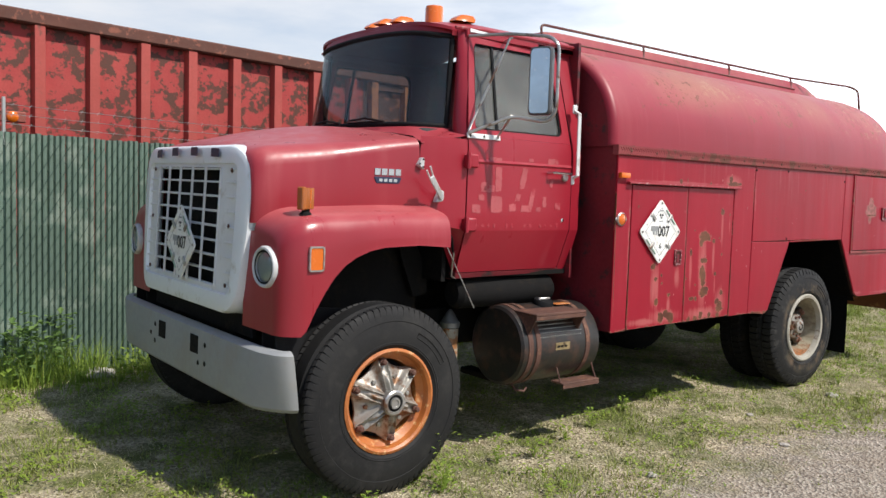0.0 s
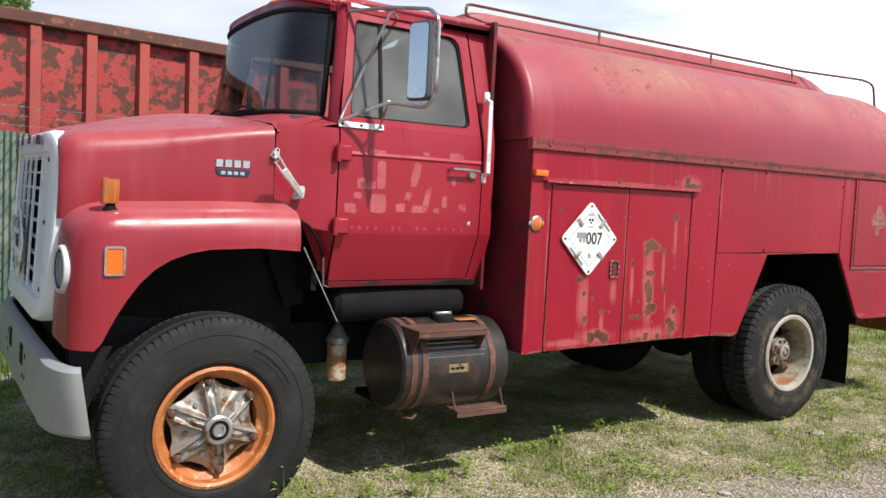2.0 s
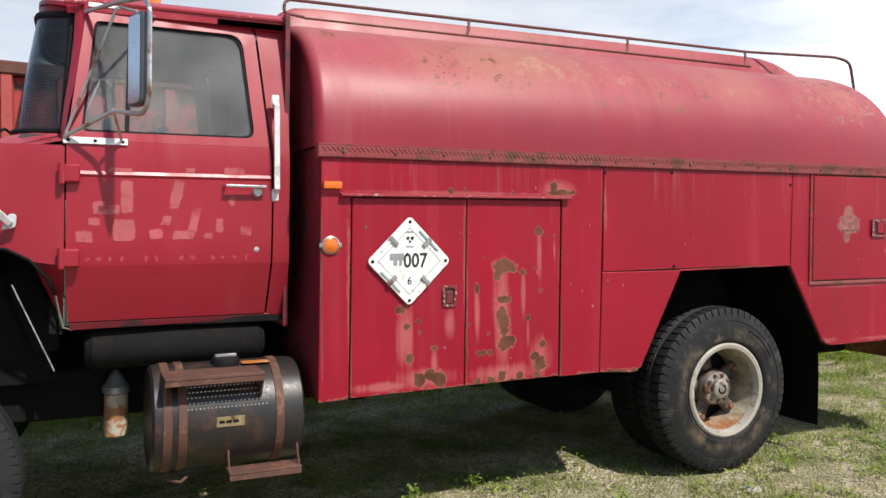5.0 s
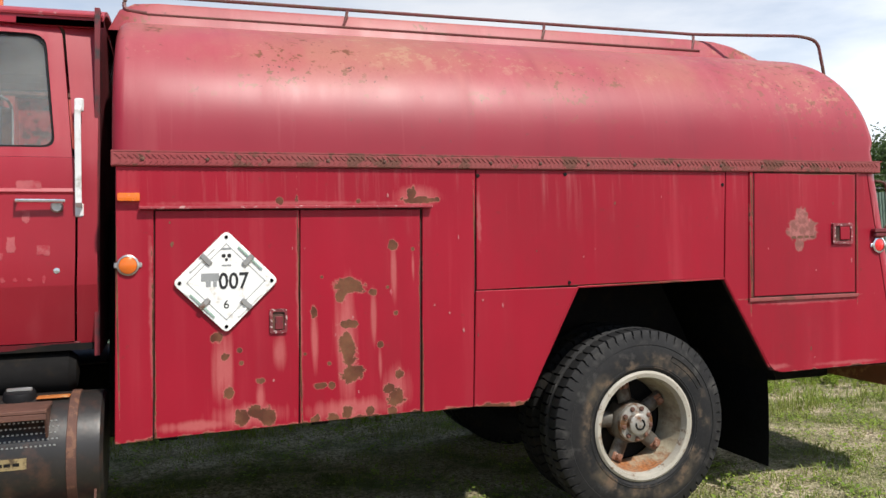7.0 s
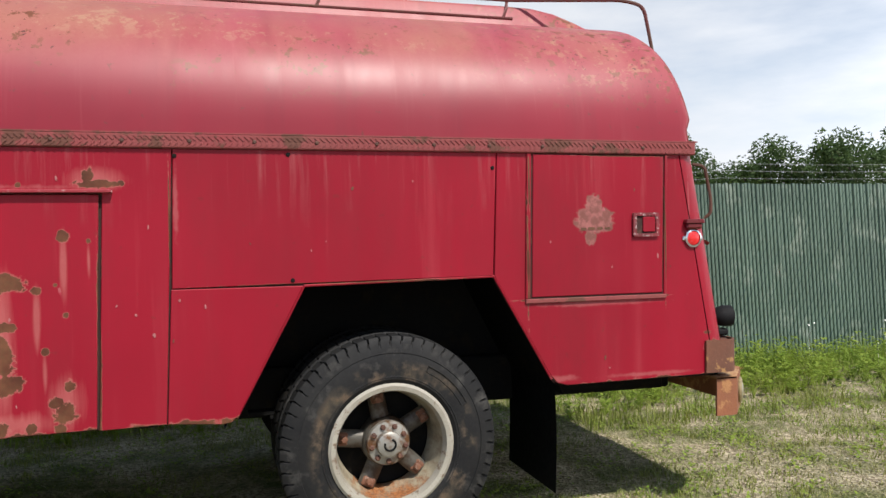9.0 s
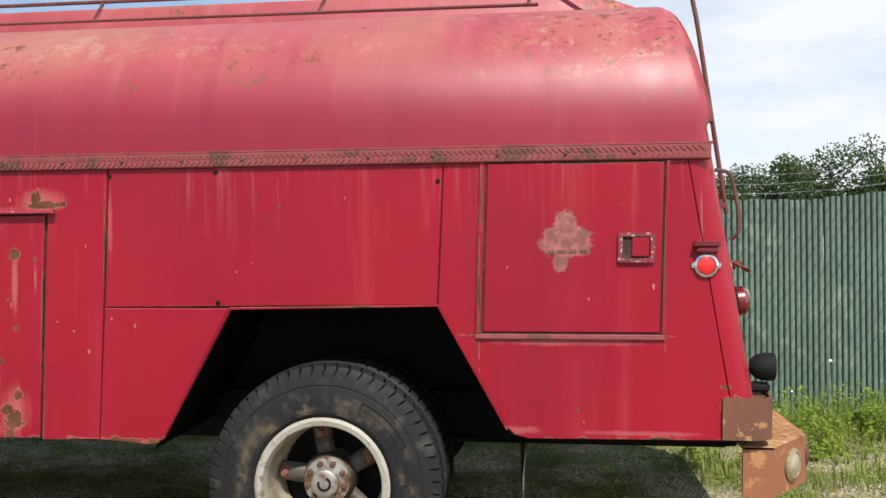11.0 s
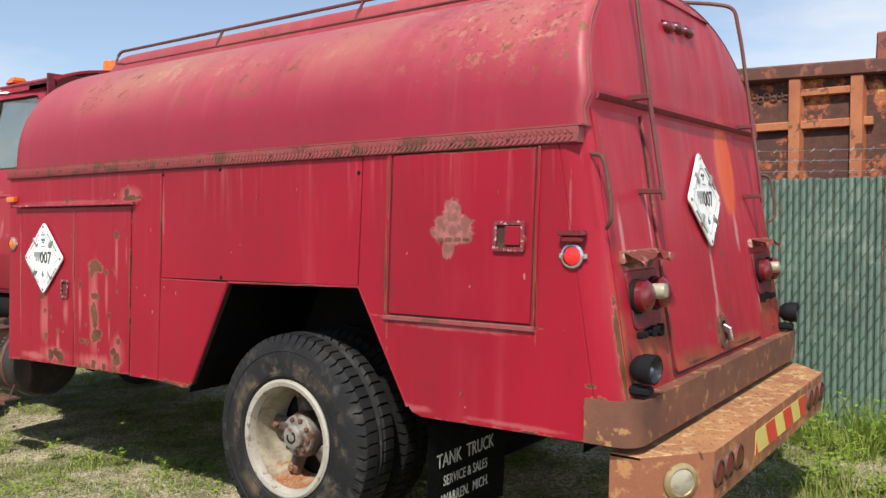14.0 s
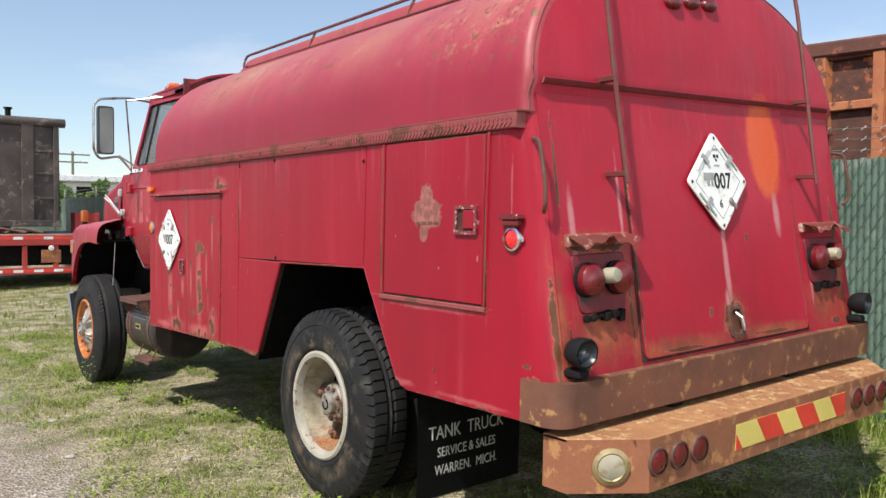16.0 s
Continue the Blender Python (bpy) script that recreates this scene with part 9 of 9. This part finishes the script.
def weed(x, y, h, n, size, rnd):
    """A broad-leaved weed: leaves on short stems round a middle."""
    V, F = [], []
    z = ground_z(x, y)
    for k in range(n):
        a = rnd.uniform(0, 6.283)
        t = rnd.random() ** 0.7
        px, py, pz = x + math.cos(a) * 0.35 * h * rnd.random(), y + math.sin(a) * 0.35 * h * rnd.random(), z + h * t
        L, W = size * rnd.uniform(0.7, 1.3), size * rnd.uniform(0.25, 0.45)
        d = Vector((math.cos(a), math.sin(a), rnd.uniform(-0.3, 0.7))).normalized()
        s = d.cross(Vector((0, 0, 1))).normalized() * W
        m = Vector((px, py, pz))
        i = len(V)
        up = Vector((0, 0, 0.15 * L))
        V += [tuple(m), tuple(m + d * L * 0.45 + s + up), tuple(m + d * L), tuple(m + d * L * 0.45 - s + up), tuple(m + d * L * 0.5)]
        F += [(i, i + 1, i + 4), (i + 1, i + 2, i + 4), (i + 2, i + 3, i + 4), (i + 3, i, i + 4)]
        V += [(x, y, z), (x + 0.004, y, z), tuple(m)]
        F.append((i + 5, i + 6, i + 7))
    return V, F


def weeds():
    rnd = random.Random(41)
    V, F = [], []
    for k in range(620):
        x = rnd.uniform(-1.5, 15.5)
        y = rnd.uniform(6.35, 7.05)
        dens = 0.35 + (0.5 if x > 8.3 else 0) + (0.3 if 1.2 < x < 2.8 else 0)
        if rnd.random() > dens:
            continue
        v, f = weed(x, y, rnd.uniform(0.08, 0.34), rnd.randint(10, 26), rnd.uniform(0.025, 0.06), rnd)
        o = len(V)
        V += v
        F += [tuple(i + o for i in q) for q in f]
    for k in range(300):
        v, f = weed(rnd.uniform(8.6, 13.5), rnd.uniform(5.7, 7.0), rnd.uniform(0.06, 0.24), rnd.randint(16, 30), rnd.uniform(0.025, 0.05), rnd)
        o = len(V)
        V += v
        F += [tuple(i + o for i in q) for q in f]
    for x, y, h in ((2.86, 3.42, 0.30), (2.80, 3.37, 0.20), (2.35, 3.38, 0.10), (3.35, 3.55, 0.10), (3.6, 3.5, 0.12), (4.0, 3.62, 0.1), (4.4, 3.75, 0.12), (7.15, 3.42, 0.12), (1.7, 3.55, 0.1), (2.05, 3.4, 0.12), (4.9, 3.9, 0.1), (5.3, 3.95, 0.09)):
        v, f = weed(x, y, h, 30, 0.03, rnd)
        o = len(V)
        V += v
        F += [tuple(i + o for i in q) for q in f]
    mesh_stuff("weeds", V, F, WEED, "bright green broad-leaved weeds by fence and wheels", "weeds")
    b = thing("leafy_bush", (1.55, 6.92, 0.09), "leafy pale green bush against the fence", "bush")
    V, F = [], []
    for k in range(6):
        v, f = weed(1.40 + 0.07 * k, 6.9 + rnd.uniform(-0.08, 0.08), rnd.uniform(0.35, 0.6), 42, 0.075, rnd)
        o = len(V)
        V += v
        F += [tuple(i + o for i in q) for q in f]
    me = bpy.data.meshes.new("foliage")
    me.from_pydata([tuple(Vector(v) - LOC[b]) for v in V], [], F)
    me.materials.append(LEAF_BRIGHT)
    ob = new("foliage", me)
    ob.parent = b
    V, F = [], []
    for k in range(20):
        x, y = (rnd.uniform(9.2, 14.5), rnd.uniform(6.4, 7.05))
        z = ground_z(x, y) + rnd.uniform(0.22, 0.5)
        r = rnd.uniform(0.008, 0.014)
        i = len(V)
        for j in range(8):
            q = r * (1.0 if j % 2 else 0.55)
            V.append((x + q * math.cos(j * 0.785), y + q * math.sin(j * 0.785) * 0.6, z + q * math.sin(j * 0.785) * 0.8))
        V.append((x, y - 0.004, z))
        F += [(i + j, i + (j + 1) % 8, i + 8) for j in range(8)]
        V += [(x, y, ground_z(x, y)), (x + 0.003, y, ground_z(x, y)), (x, y, z)]
        F.append((i + 9, i + 10, i + 11))
    mesh_stuff("daisies", V, F, PETAL, "small white daisies in the weeds", "flowers")


weeds()


def tree(x, y, height, spread_, seed, leaf, leaf_size, n, bare=0.35, group="trees behind the yard"):
    rnd = random.Random(seed)
    t = thing("tree", (x, y, 0), "leafy green tree with an uneven open crown", "tree", group=group)
    trunk = tube([(x, y, -0.2), (x + 0.1, y, height * 0.25), (x - 0.05, y + 0.1, height * 0.55), (x, y, height * 0.8)], height * 0.018, 7)
    tips = []
    for k in range(9):
        a = rnd.uniform(0, 6.28)
        z0 = height * rnd.uniform(bare * 0.8, 0.7)
        L = spread_ * rnd.uniform(0.5, 0.95)
        tip = Vector((x + math.cos(a) * L, y + math.sin(a) * L, min(height * 0.95, z0 + height * rnd.uniform(0.12, 0.3))))
        tube([(x, y, z0), Vector((x, y, z0)).lerp(tip, 0.5) + Vector((0, 0, 0.1 * L)), tip], height * 0.007, 5, trunk)
        tips.append((tip, spread_ * rnd.uniform(0.28, 0.5)))
    tips.append((Vector((x, y, height * 0.86)), spread_ * 0.45))
    tips.append((Vector((x, y, height * 0.66)), spread_ * 0.55))
    part("trunk", trunk, BARK, t)
    V, F = [], []
    for k in range(n):
        c, r = tips[rnd.randrange(len(tips))]
        d = Vector((rnd.gauss(0, 1), rnd.gauss(0, 1), rnd.gauss(0, 0.8)))
        d = d.normalized() * r * rnd.random() ** 0.45
        p = c + d - LOC[t]
        u = Vector((rnd.gauss(0, 1), rnd.gauss(0, 1), rnd.gauss(0, 0.6))).normalized() * leaf_size * rnd.uniform(0.6, 1.3)
        w = u.cross(Vector((rnd.gauss(0, 1), rnd.gauss(0, 1), rnd.gauss(0, 1)))).normalized() * leaf_size * 0.5
        i = len(V)
        V += [tuple(p - u), tuple(p + w), tuple(p + u), tuple(p - w)]
        F.append((i, i + 1, i + 2, i + 3))
    me = bpy.data.meshes.new("crown")
    me.from_pydata(V, [], F)
    me.materials.append(leaf)
    ob = new("crown", me)
    ob.parent = t
    return t


rnd = random.Random(51)
tree(7 + 75 * math.sin(radians(31.0)), 75 * math.cos(radians(31.0)), 10.0, 3.6, 68, LEAF, 0.17, 6000, 0.2)
tree(5.45, 45.0, 12.4, 2.1, 60, LEAF_BRIGHT, 0.15, 3000, 0.5)
for k in range(20):
    az = radians(11.5 + 2.35 * k + rnd.uniform(-0.6, 0.6))
    d = rnd.uniform(70, 84)
    hh = 9.2 + 0.10 * (k - 2) + rnd.uniform(-1.1, 1.1) - (1.0 if k < 2 else 0)
    tree(7 + d * math.sin(az), d * math.cos(az), hh * (d / 76), rnd.uniform(3.2, 4.6), 70 + k, LEAF, 0.17, 6000, 0.25)
for x, y, hh, s in ((-40.5, 17.3, 3.6, 1.2), (-39.5, 15.3, 3.9, 0.9), (-41, 13.0, 3.5, 1.3), (-41, 21, 3.3, 1.2)):
    tree(x, y, hh, s, int(hh * 100), LEAF_BRIGHT, 0.14, 1500, 0.2, "shrubs by the building")
